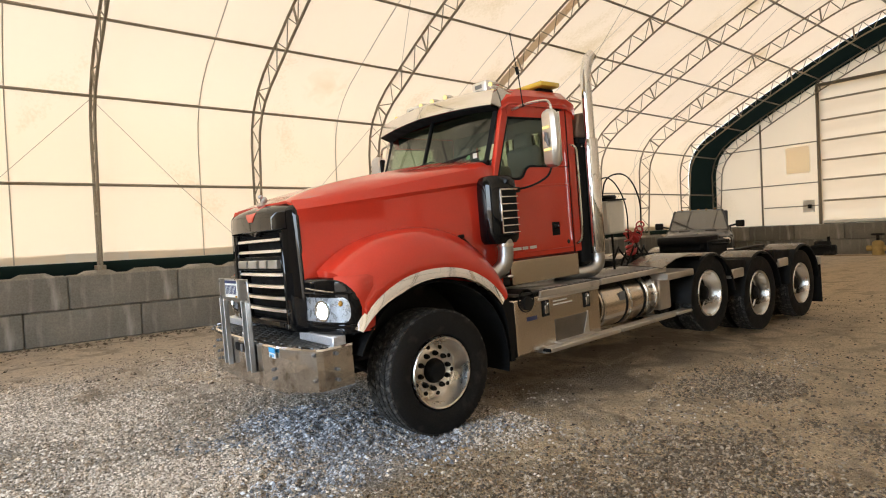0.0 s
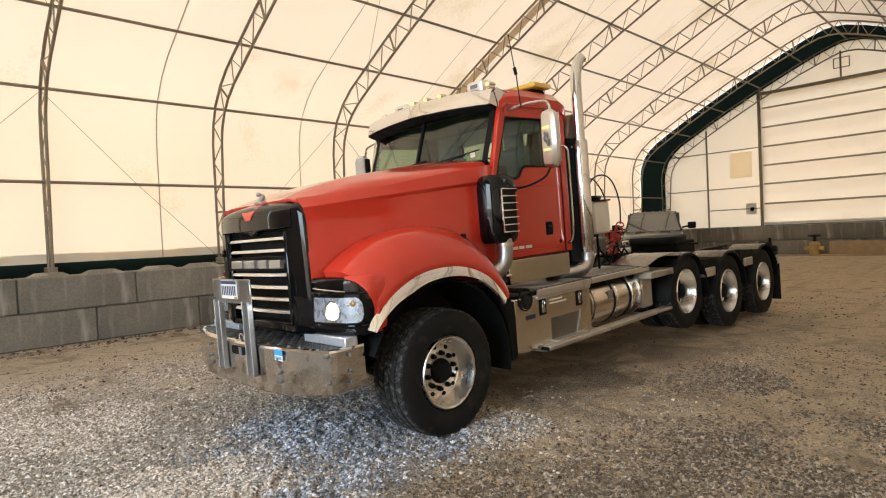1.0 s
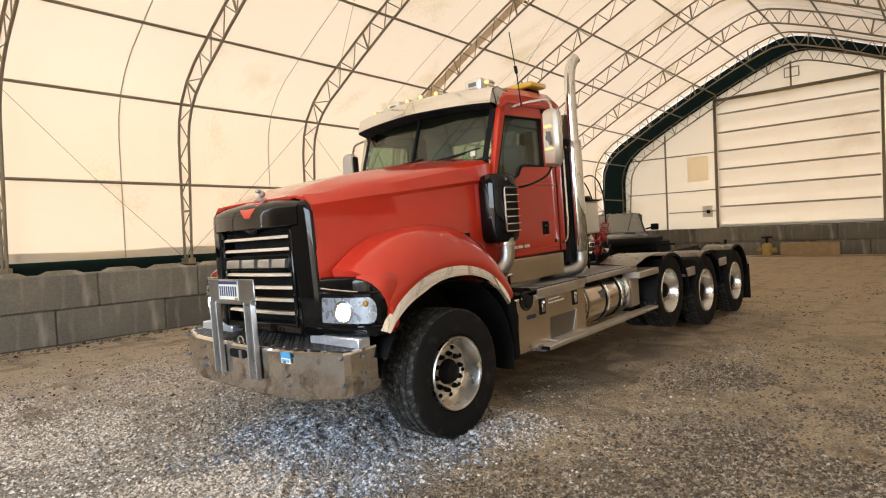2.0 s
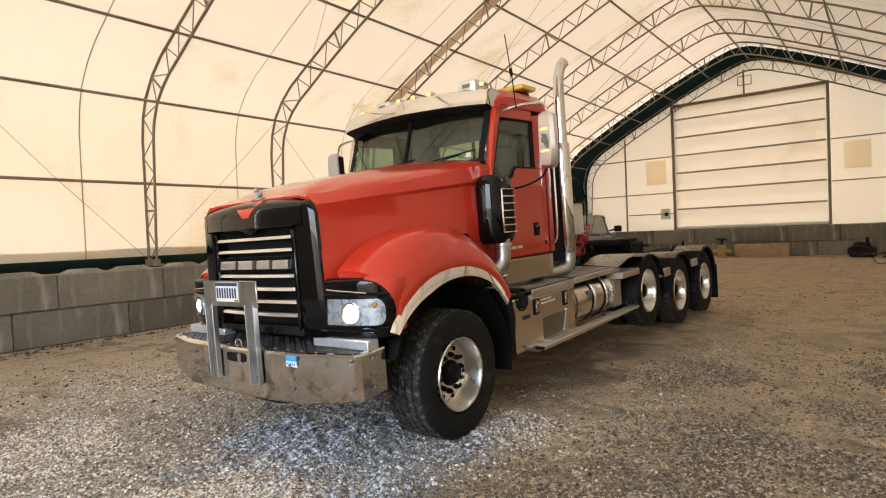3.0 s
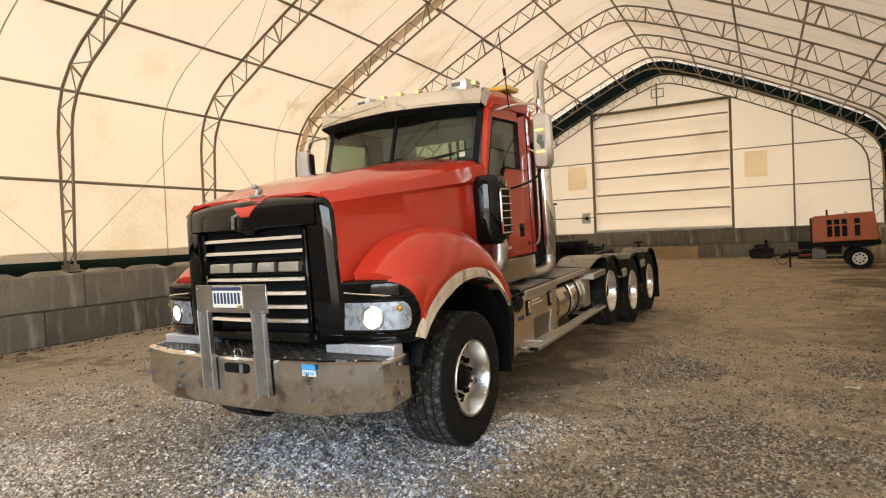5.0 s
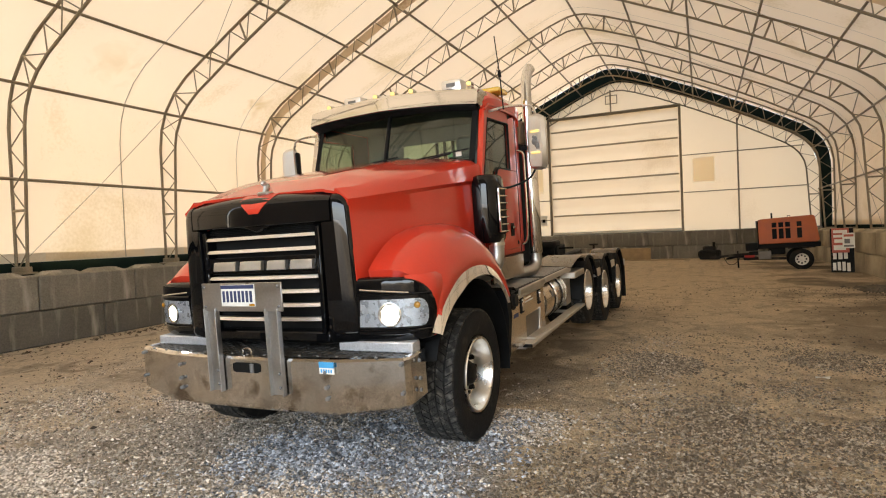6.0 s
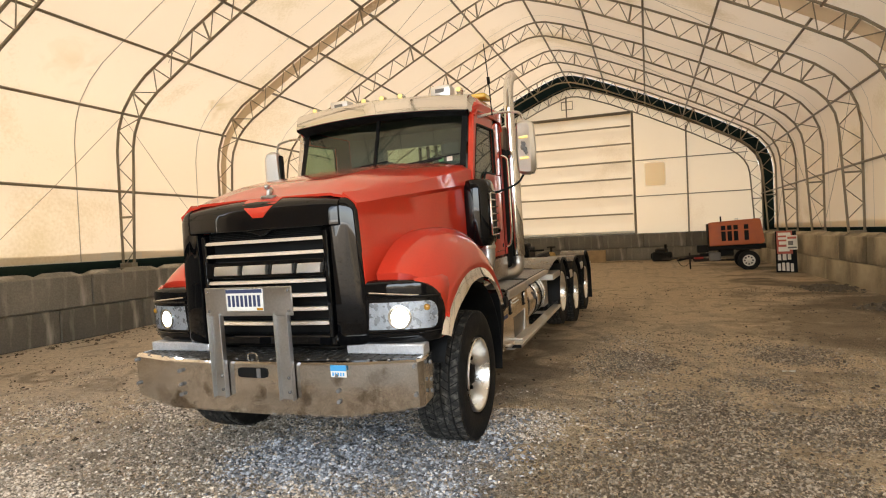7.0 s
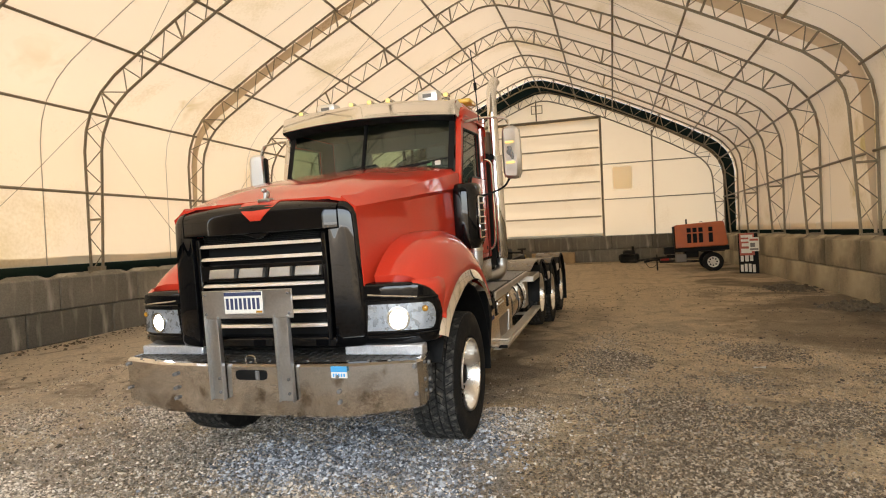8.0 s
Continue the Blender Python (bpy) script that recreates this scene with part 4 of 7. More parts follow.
# ---- headlights
LAMP_LINE = [(0.80, -0.955), (0.90, -0.950), (1.00, -0.940), (1.10, -0.919), (1.18, -0.893), (1.235, -0.866), (1.275, -0.838), (1.305, -0.806), (1.325, -0.772), (1.336, -0.735), (1.338, -0.69)]


def lamp_curve(u):
    """Plan line of the headlight's front; u runs from the column (0) to the wheel arch (1)."""
    q = u * (len(LAMP_LINE) - 1)
    k = min(int(q), len(LAMP_LINE) - 2)
    (xa, ya), (xb, yb) = LAMP_LINE[k], LAMP_LINE[k + 1]
    return xa + (xb - xa) * (q - k), ya + (yb - ya) * (q - k)


def headlight(s):
    def row(z, u1, back=0.0, u0=0.0, n=16, depth=-0.62, pinch=0.0):
        pts = [lamp_curve(u0 + (u1 - u0) * k / n) for k in range(n + 1)]
        out = [(s * (x - pinch * max(0.0, x - 0.95) / 0.38), y + back, z) for x, y in pts]
        return out + [(out[-1][0], depth, z), (s * 0.80, depth, z)] if depth is not None else out
    rows = [row(0.985, 0.70, 0.05, pinch=0.05), row(0.995, 0.73, 0.016, pinch=0.035), row(1.02, 0.75, 0.0, pinch=0.025), row(1.07, 0.77, 0.0, pinch=0.014), row(1.20, 0.79, 0.0), row(1.27, 0.77), row(1.32, 0.72), row(1.355, 0.66), row(1.385, 0.59), row(1.407, 0.51), row(1.423, 0.42, 0.004), row(1.435, 0.32, 0.012), row(1.442, 0.20, 0.024)]
    part("headlight_bezel", loft(rows), M_BLACK, truck, "gloss black headlight bezel", 50)
    # red cheek of the fender behind the bezel, reaching back to the wheel arch
    cheek = []
    for z, pinch in ((1.005, 0.045), (1.07, 0.022), (1.20, 0.006), (1.30, 0.004), (1.38, 0.008), (1.425, 0.022), (1.45, 0.05)):
        pts = [lamp_curve(0.40 + 0.60 * k / 12) for k in range(13)] + [(1.336, -0.62)]
        lift = 0.03 * max(0.0, z - 1.40) / 0.05
        cheek.append([(s * (x - 0.006 - pinch * max(0.0, x - 0.95) / 0.38), y + 0.006 + lift, z) for x, y in pts])
    part("fender_cheek", shell(loft(cheek, caps=False, ring=False), 0.008), M_RED, truck, "red fender cheek beside the headlight", 50)
    # raised lip round the lamp
    lip = [lamp_curve(0.02 + 0.72 * k / 14) for k in range(15)]
    for z, w in ((1.325, 0.011), (1.075, 0.009)):
        part("bezel_lip", tube([(s * x, y - 0.004, z - 0.02 * max(0.0, x - 1.2) * (1 if z > 1.2 else -1)) for x, y in lip], w, 8), M_BLACK, truck)
    # lamp face: reflector bowl, lens, light source, side marker
    inner, bowl = [], []
    for z, u1 in ((1.100, 0.57), (1.106, 0.61), (1.125, 0.65), (1.160, 0.672), (1.205, 0.678), (1.245, 0.66), (1.270, 0.63), (1.286, 0.58), (1.291, 0.54)):
        u0 = 0.02 + 0.018 * (z - 1.1) / 0.19
        inner.append(row(z, u1, -0.014, u0, 14, None))
        bowl.append(row(z, u1, -0.004, u0, 14, None))
    lens = part("headlight_lens", shell(loft(inner, caps=False, ring=False), 0.004), M_LENS, truck, "clear headlight lens", 60)
    lens.visible_shadow = False
    part("reflector", shell(loft(bowl, caps=False, ring=False), 0.002), M_BOWL, lens, "bright reflector bowl", 60)
    slant = pose(s * 1.055, -0.936, 1.185, 0, 0, 13 * s)
    for name, prof, m, label in (("light_source", [(-0.009, 0.0001), (-0.008, 0.036), (-0.005, 0.052), (0.0, 0.058), (0.006, 0.0001)], M_LAMP, "lit white lamp"), ("projector_ring", [(0.004, 0.058), (-0.004, 0.066), (-0.008, 0.076), (-0.006, 0.084), (0.004, 0.086), (0.006, 0.058)], M_CHROME, "")):
        disc = revolve(prof, 28, "y", closed=name == "projector_ring")
        disc.transform(slant)
        part(name, disc, m, lens, label)
    part("side_marker", ball((s * 1.235, -0.868, 1.245), 0.030, (0.9, 0.5, 0.8), 12), M_AMBER, lens, "small amber side marker")
    part("fender_trim_strip", tube([(s * x, y - 0.006, 1.362 - 0.01 * k) for k, (x, y) in enumerate((lamp_curve(0.04), lamp_curve(0.16), lamp_curve(0.30), lamp_curve(0.42)))], 0.006, 6), M_CHROME, truck, "thin bright strip over the headlight")


headlight(1), headlight(-1)

# ---- bumper
def bumper_line(off, z):
    """Outline of the bumper's front at a height, left end to right end."""
    pts = [(1.235, -0.80), (1.262, -1.06), (1.235, -1.105), (0.80, -1.215), (0.4, -1.245), (0.0, -1.25), (-0.4, -1.245), (-0.80, -1.215), (-1.235, -1.105), (-1.262, -1.06), (-1.235, -0.80)]
    return [(x * (1 - off * 0.9), y + off, z) for x, y in pts]


def tapered(z0, z1):
    """The bumper's lower edge rises towards its ends."""
    rows = []
    for u, off in ((0.0, 0.035), (0.02, 0.008), (0.06, 0.0), (0.94, 0.0), (0.985, 0.008), (1.0, 0.03)):
        row = []
        for k, (x, y, _) in enumerate(bumper_line(off, 0)):
            lo = z0 + 0.05 * max(0.0, abs(x) - 0.8) / 0.45
            row.append((x, y, lo + (z1 - lo) * u))
        rows.append(row)
    return shell(loft(rows, caps=False, ring=False), 0.008)


bumper = part("bumper", tapered(0.545, 0.935), M_BUMPER, truck, "dented polished steel front bumper", 12)
part("bumper_deck", prism([(x, y) for x, y, z in bumper_line(0.02, 0)], 0.905, 0.925, "z"), M_DECK, bumper, "dark tread-plate top of the bumper")
ridges = []
for i in range(34):
    for j in range(8):
        x, y = -1.15 + i * 0.07, -1.17 + j * 0.05
        if y > -1.22 + 0.10 * max(0.0, abs(x) - 0.7) / 0.5 + 0.03:
            ridges.append(box((x - 0.016, y - 0.004, 0.925), (x + 0.016, y + 0.004, 0.931), 0, pose(x, y, 0, 0, 0, 45 if (i + j) % 2 else -45) @ pose(-x, -y, 0)))
tagged(part("tread_pattern", B(*ridges), M_DECK, bumper), kind="stuff")
for k in range(15):
    x = -1.05 + k * 0.15
    part("deck_bolt", ball((x, -1.21 + 0.06 * abs(x), 0.937), 0.012, (1, 1, 0.6), 8), M_GREY, bumper)
for x, z, y in ((1.22, 0.89, -1.12), (1.22, 0.70, -1.12), (-1.22, 0.89, -1.12), (-1.22, 0.70, -1.12), (0.70, 0.845, -1.235), (0.70, 0.74, -1.235), (0.70, 0.665, -1.235), (-0.66, 0.845, -1.24), (-0.66, 0.74, -1.24), (-0.66, 0.665, -1.24)):
    part("bumper_bolt", revolve([(y - 0.012, 0.0001), (y - 0.012, 0.012), (y, 0.015), (y + 0.01, 0.015)], 8, "y", (x, 0, z), closed=False), M_GREY, bumper)
for z in (0.88, 0.76, 0.68):
    part("bumper_bolt", revolve([(1.275, 0.0001), (1.275, 0.013), (1.26, 0.015)], 8, "x", (0, -0.95, z), closed=False), M_GREY, bumper)
slot = [(x, z) for x, z in ((-0.10, 0.825), (-0.106, 0.852), (-0.10, 0.88), (-0.075, 0.888), (0.12, 0.888), (0.145, 0.88), (0.151, 0.852), (0.145, 0.825), (0.12, 0.817), (-0.075, 0.817))]
part("tow_slot", prism(slot, -1.256, -1.20, "y"), M_DULL, bumper, "dark tow-pin slot")
part("tow_pin", cyl((0.08, -1.258, 0.82), (0.08, -1.258, 0.885), 0.016, 10), M_GREY, bumper)
part("tow_ring", tube([(-0.05, -1.2, 0.93), (-0.05, -1.2, 0.98), (0.03, -1.2, 0.98), (0.03, -1.2, 0.93)], 0.006, 6, round_off=2), M_POLISH, bumper)
part("sticker", box((0.655, -1.2475, 0.836), (0.775, -1.240, 0.918), 0, pose(0, 0.008, 0)), M_WHITE, bumper, "blue and white registration sticker", 0)
part("sticker_band", box((0.655, -1.249, 0.878), (0.775, -1.240, 0.918), 0, pose(0, 0.008, 0)), M_BLUE, bumper, "", 0)
for k in range(5):
    part("print_bar", box((0.667 + k * 0.02, -1.249, 0.845), (0.679 + k * 0.02, -1.240, 0.868), 0, pose(0, 0.008, 0)), M_BLUE, bumper, "", 0)
for s in (1, -1):
    part("lamp_step", box((s * 0.925 - 0.30, -0.955, 0.925), (s * 0.925 + 0.30, -0.84, 0.998), 0.008), M_STEP, bumper, "step plate under the headlight, blue door light put in its colour")
    # black block stands for the dark open gap behind the bumper
    part("bumper_gap_block", box((s * 1.02 - 0.14, -0.84, 0.62), (s * 1.02 + 0.14, -0.78, 0.88), 0.01), M_DULL, bumper)

# ---- guard posts and number plate in front of the grille
guard = part("plate_bracket", box((-0.315, -1.285, 1.265), (0.425, -1.273, 1.468), 0.004), M_POST, truck, "steel number-plate bracket")
for x in (-0.245, 0.325):
    post = B(box((x - 0.058, -1.300, 0.675), (x - 0.050, -1.255, 1.285), 0.003), box((x + 0.050, -1.300, 0.675), (x + 0.058, -1.255, 1.285), 0.003), box((x - 0.058, -1.266, 0.675), (x + 0.058, -1.256, 1.285), 0.003))
    part("guard_post", post, M_POST, truck, "steel channel guard post", 20)
    for z in (0.73, 0.83):
        part("post_bolt", ball((x + 0.015, -1.275, z), 0.012, (1, 1, 1), 8), M_GREY, truck)
for x in (-0.285, 0.395):
    for z in (1.44, 1.30):
        part("bracket_bolt", ball((x, -1.288, z), 0.011, (1, 0.7, 1), 8), M_GREY, guard)
plate = part("number_plate", box((-0.120, -1.294, 1.302), (0.195, -1.286, 1.457), 0.003), M_WHITE, truck, "white number plate with blue bars")
part("plate_band", box((-0.116, -1.2955, 1.428), (0.191, -1.293, 1.454), 0), M_INK, plate, "", 0)
part("plate_corner", box((0.14, -1.2955, 1.306), (0.19, -1.293, 1.322), 0), M_AMBER, plate, "", 0)
for k in range(8):
    part("plate_bar", box((-0.103 + k * 0.036, -1.2955, 1.332), (-0.080 + k * 0.036, -1.293, 1.412), 0), M_INK, plate, "", 0)


# ---- wheels
def tyre_mesh(r, w, inner, lugs, ribs, seed):
    h = w / 2
    prof = [(-h * 0.72, inner), (-h * 0.92, inner + 0.03), (-h, inner + (r - inner) * 0.45), (-h * 0.97, r - 0.055), (-h * 0.90, r - 0.022), (-h * 0.80, r - 0.014), (h * 0.80, r - 0.014), (h * 0.90, r - 0.022), (h * 0.97, r - 0.055), (h, inner + (r - inner) * 0.45), (h * 0.92, inner + 0.03), (h * 0.72, inner)]
    shapes = [revolve(prof, 56, "x")]
    verts, faces = [], []
    rw = w * 0.90 / ribs
    for j in range(ribs):
        x0, x1 = -w * 0.45 + rw * j + rw * 0.09, -w * 0.45 + rw * (j + 1) - rw * 0.09
        for k in range(lugs):
            t0 = 6.283185 * (k + 0.5 * (j % 2) + 0.06) / lugs
            t1 = 6.283185 * (k + 0.5 * (j % 2) + 0.90) / lugs
            tw = 0.018 * (1 if j % 2 else -1) / r
            i = len(verts)
            for rad in (r - 0.03, r - (0.006 if j in (0, ribs - 1) else 0.0)):
                for x, t in ((x0, t0 - tw), (x1, t0 + tw), (x1, t1 + tw), (x0, t1 - tw)):
                    verts.append((x, rad * math.cos(t), rad * math.sin(t)))
            faces += [(i + 4, i + 5, i + 6, i + 7), (i, i + 1, i + 5, i + 4), (i + 1, i + 2, i + 6, i + 5), (i + 2, i + 3, i + 7, i + 6), (i + 3, i, i + 4, i + 7)]
    me = bpy.data.meshes.new("tyre")
    me.from_pydata(verts, [], faces)
    b = bmesh.new()
    b.from_mesh(me)
    bpy.data.meshes.remove(me)
    bmesh.ops.recalc_face_normals(b, faces=b.faces[:])
    return B(*shapes), b


def front_wheel(s, r=0.540, w=0.40):
    hub = new("front_wheel")
    hub.empty_display_size = 0.1
    hub.parent = truck
    hub.matrix_basis = pose(s * 1.125, 0, 0.532, 0, 0, 0 if s > 0 else 180)
    tagged(hub, "wide front wheel with polished ten-hole rim")
    body, tread = tyre_mesh(r, w, 0.30, 52, 5, 1)
    part("tyre", body, M_RUBBER, hub, "black tyre with block tread", 30)
    tagged(part("tread", tread, M_TREAD, hub, "", 30), kind="stuff")
    part("rim", revolve([(0.185, 0.308), (0.195, 0.302), (0.19, 0.288), (0.165, 0.280), (0.10, 0.268), (0.035, 0.255), (0.025, 0.245), (0.03, 0.235), (0.050, 0.20), (0.057, 0.15), (0.06, 0.10), (0.03, 0.10), (0.02, 0.255), (-0.15, 0.27), (-0.17, 0.305)], 64), M_WHEEL, hub, "polished aluminium rim", 30)
    part("hub_cap", revolve([(0.06, 0.108), (0.085, 0.104), (0.10, 0.092), (0.112, 0.086), (0.128, 0.078), (0.136, 0.055), (0.138, 0.0001)], 32, closed=False), M_DULL, hub, "black hub cap")
    for k in range(10):
        a = radians(36 * k + 9)
        c, d = 0.152 * math.cos(a), 0.152 * math.sin(a)
        part("lug_nut", B(cyl((0.050, c, d), (0.075, c, d), 0.023, 10), cyl((0.07, c, d), (0.098, c, d), 0.017, 6)), M_DULL, hub)
        a = radians(36 * k + 27)
        part("hand_hole", revolve([(0.056, 0.0001), (0.056, 0.018), (0.03, 0.020), (0.025, 0.0001)], 14, "x", (0, 0.208 * math.cos(a), 0.208 * math.sin(a)), closed=False), M_DULL, hub, "", 30)
    return hub


def rear_wheel(s, y, z, r, rim, x=1.205):
    hub = new("rear_wheel")
    hub.empty_display_size = 0.1
    hub.parent = truck
    hub.matrix_basis = pose(s * x, y, z, 0, 0, 0 if s > 0 else 180)
    tagged(hub, "dual rear wheel with deep polished rim")
    k = rim / 0.30
    body, tread = tyre_mesh(r, 0.27, rim * 0.985, 46, 4, 2)
    body = part("tyre", body, M_RUBBER, hub, "black outer tyre", 30)
    tread = tagged(part("tread", tread, M_TREAD, hub, "", 30), kind="stuff")
    tagged(dup("tyre", body, hub, pose(-0.33, 0, 0)), "black inner tyre")
    tagged(dup("tread", tread, hub, pose(-0.33, 0, 0)), kind="stuff")
    part("rim", revolve([(0.118, 0.308 * k), (0.13, 0.30 * k), (0.12, 0.287 * k), (0.09, 0.276 * k), (-0.06, 0.262 * k), (-0.085, 0.245 * k), (-0.10, 0.27 * k), (-0.13, 0.30 * k)], 56), M_WHEEL, hub, "deep polished aluminium rim", 30)
    part("wheel_disc", revolve([(-0.075, 0.250 * k), (-0.068, 0.17 * k), (-0.06, 0.10 * k), (-0.09, 0.10 * k), (-0.095, 0.25 * k)], 40), M_FRAME, hub, "dark wheel disc deep in the rim", 30)
    for i in range(10):
        a = radians(36 * i + 18)
        part("hand_hole", revolve([(-0.062, 0.0001), (-0.062, 0.023), (-0.08, 0.025), (-0.085, 0.0001)], 12, "x", (0, 0.205 * k * math.cos(a), 0.205 * k * math.sin(a)), closed=False), M_DULL, hub, "", 30)
    part("hub_end", revolve([(-0.06, 0.12 * k), (0.0, 0.115 * k), (0.045, 0.095 * k), (0.06, 0.085 * k), (0.075, 0.0001)], 24, closed=False), M_DULL, hub, "black hub end")
    for i in range(10):
        a = radians(36 * i)
        part("lug_nut", cyl((-0.07, 0.142 * k * math.cos(a), 0.142 * k * math.sin(a)), (-0.02, 0.142 * k * math.cos(a), 0.142 * k * math.sin(a)), 0.017, 6), M_DULL, hub)
    return hub


for s in (1, -1):
    front_wheel(s)
    rear_wheel(s, 4.60, 0.600, 0.520, 0.305)
    rear_wheel(s, 6.10, 0.405, 0.560, 0.330)
    rear_wheel(s, 7.66, 0.362, 0.560, 0.330)


# ---- cab
def side_panel(poly, x, t=0.035):
    return prism(poly, x - t, x, "x", 0.006)


CX = 1.05
LOWER = [(1.06, 1.375), (2.19, 1.375), (2.20, 2.325), (1.56, 2.325), (1.50, 2.29), (1.45, 2.215), (1.40, 2.195), (1.08, 2.195)]
REARPOST = [(1.955, 2.325), (2.20, 2.325), (2.20, 2.96), (1.955, 2.90)]
TOPRAIL = [(1.285, 2.825), (1.955, 2.845), (1.955, 2.97), (1.28, 2.945)]
APOST = [(1.02, 2.195), (1.085, 2.195), (1.290, 2.83), (1.262, 2.945), (1.215, 2.90)]
BACKPANEL = [(2.212, 1.38), (2.32, 1.38), (2.32, 3.05), (2.212, 3.02)]
for s in (1, -1):
    f = (lambda b: b) if s > 0 else flip
    door = part("cab_door", f(side_panel(LOWER, CX)), M_RED, truck, "red cab door")
    part("window_post", f(side_panel(REARPOST, CX)), M_RED, door)
    part("window_rail", f(side_panel(TOPRAIL, CX)), M_RED, door)
    # right post gets polished steel to imitate cream fabric mirrored in red paint
    part("windscreen_post", f(side_panel(APOST, CX + 0.004, 0.06)), M_RED if s > 0 else M_POLISH, truck, "red windscreen post" if s > 0 else "windscreen post, polished to stand for the fabric's reflection")
    part("cab_corner", f(side_panel(BACKPANEL, CX, 0.05)), M_RED, truck, "red rear corner of the cab")
    seal = [(1.085, 2.20), (1.40, 2.20), (1.455, 2.225), (1.505, 2.298), (1.56, 2.33), (1.95, 2.33), (1.95, 2.84), (1.29, 2.825)]
    pane = part("door_window", f(prism(seal, CX - 0.022, CX - 0.017, "x")), M_SCREEN, door, "dark door window")
    pane.visible_shadow = False
    part("window_seal", f(tube([(CX - 0.004, y, z) for y, z in seal + seal[:1]], 0.014, 6)), M_DULL, door)
    part("door_seam", f(tube([(CX + 0.001, y, z) for y, z in ((1.10, 2.19), (1.075, 1.385), (2.185, 1.385), (2.195, 2.94))], 0.006, 5)), M_DULL, door)
    part("door_crease", f(box((CX - 0.002, 1.12, 2.115), (CX + 0.008, 2.17, 2.14), 0.006)), M_RED, door)
    part("door_crease", f(box((CX - 0.002, 1.12, 1.435), (CX + 0.008, 2.17, 1.445), 0.004)), M_RED, door)
    part("handle_recess", f(box((CX - 0.01, 1.84, 1.58), (CX + 0.004, 1.97, 1.73), 0.02)), M_DULL, door, "black handle recess")
    part("door_handle", f(box((CX + 0.003, 1.855, 1.66), (CX + 0.022, 1.955, 1.70), 0.01)), M_BLACK, door, "black door handle")
    part("door_lock", f(revolve([(CX + 0.006, 0.0001), (CX + 0.006, 0.02), (CX - 0.002, 0.026)], 12, "x", (0, 2.10, 1.50), closed=False)), M_DULL, door)
    for k, (a, b) in enumerate(((1.30, 1.42), (1.44, 1.52), (1.55, 1.65))):
        part("model_mark", f(box((CX + 0.001, a - 0.08, 1.470), (CX + 0.006, b - 0.08, 1.500), 0)), M_WHITE, door, "plain pale bar of the model mark", 0)
    part("side_skirt", f(box((CX - 0.03, 1.17, 1.12), (CX + 0.005, 2.24, 1.365), 0.006)), M_BRUSHED, truck, "polished steel skirt under the door")
    part("courtesy_lamp", f(ball((CX + 0.06, 1.10, 1.225), 0.03, (0.6, 1.6, 0.7), 10)), M_CHROME, truck)

# hood-to-door filler panel behind the air cleaner
for s in (1, -1):
    f = (lambda b: b) if s > 0 else flip
    part("cab_quarter", f(prism([(0.96, 1.16), (1.07, 1.16), (1.12, 2.20), (1.03, 2.34), (0.96, 2.34)], 0.94, 1.035, "x", 0.008)), M_RED, truck, "red panel between hood and door")

# windscreen, gently bowed
def screen(z, u):
    y0 = 1.02 + 0.25 * u
    return [(x, y0 - 0.10 * (1 - (x / 1.0) ** 2), z) for x in (-0.985, -0.8, -0.5, -0.2, 0.0, 0.2, 0.5, 0.8, 0.985)]


pane = part("windscreen", shell(loft([screen(2.30 + 0.70 * k / 4, k / 4) for k in range(5)], caps=False, ring=False), 0.005), M_SCREEN, truck, "two-piece tinted windscreen", 60)
pane.visible_shadow = False
part("screen_bar", box((-0.016, -0.02, 0), (0.016, 0.02, 0.74), 0.006, Matrix.Translation((0, 0.915, 2.30)) @ pose(0, 0, 0, -19.6, 0, 0)), M_DULL, truck, "black bar between the windscreen halves")
part("screen_seal", tube([(x, y - 0.006, z) for x, y, z in screen(2.375, 0.1)], 0.03, 6), M_DULL, truck)
for x0, d in ((0.35, 1), (-0.45, 1)):
    part("wiper", B(cyl((x0, 0.91, 2.41), (x0 + 0.42, 0.95, 2.47), 0.009, 6), cyl((x0 + 0.05, 0.905, 2.44), (x0 + 0.60, 0.98, 2.50), 0.007, 6), ball((x0, 0.91, 2.41), 0.025, (1, 1, 1), 8)), M_DULL, truck, "black wiper arm")
part("inspection_sticker", box((0.80, 1.005, 2.44), (0.86, 1.010, 2.49), 0, None), M_WHITE, truck, "small pale stickers in the windscreen corner", 0)
part("inspection_sticker", box((0.72, 0.985, 2.44), (0.77, 0.99, 2.48), 0, None), mat("green_sticker", (0.12, 0.32, 0.14), 0.6), truck, "", 0)

# roof
def roof_row(y, zc, ze, xe):
    return [(-xe, y, ze - 0.12), (-xe - 0.005, y, ze - 0.03), (-xe + 0.06, y, ze + 0.04), (-0.6, y, zc - 0.015), (0.0, y, zc), (0.6, y, zc - 0.015), (xe - 0.06, y, ze + 0.04), (xe + 0.005, y, ze - 0.03), (xe, y, ze - 0.12)]


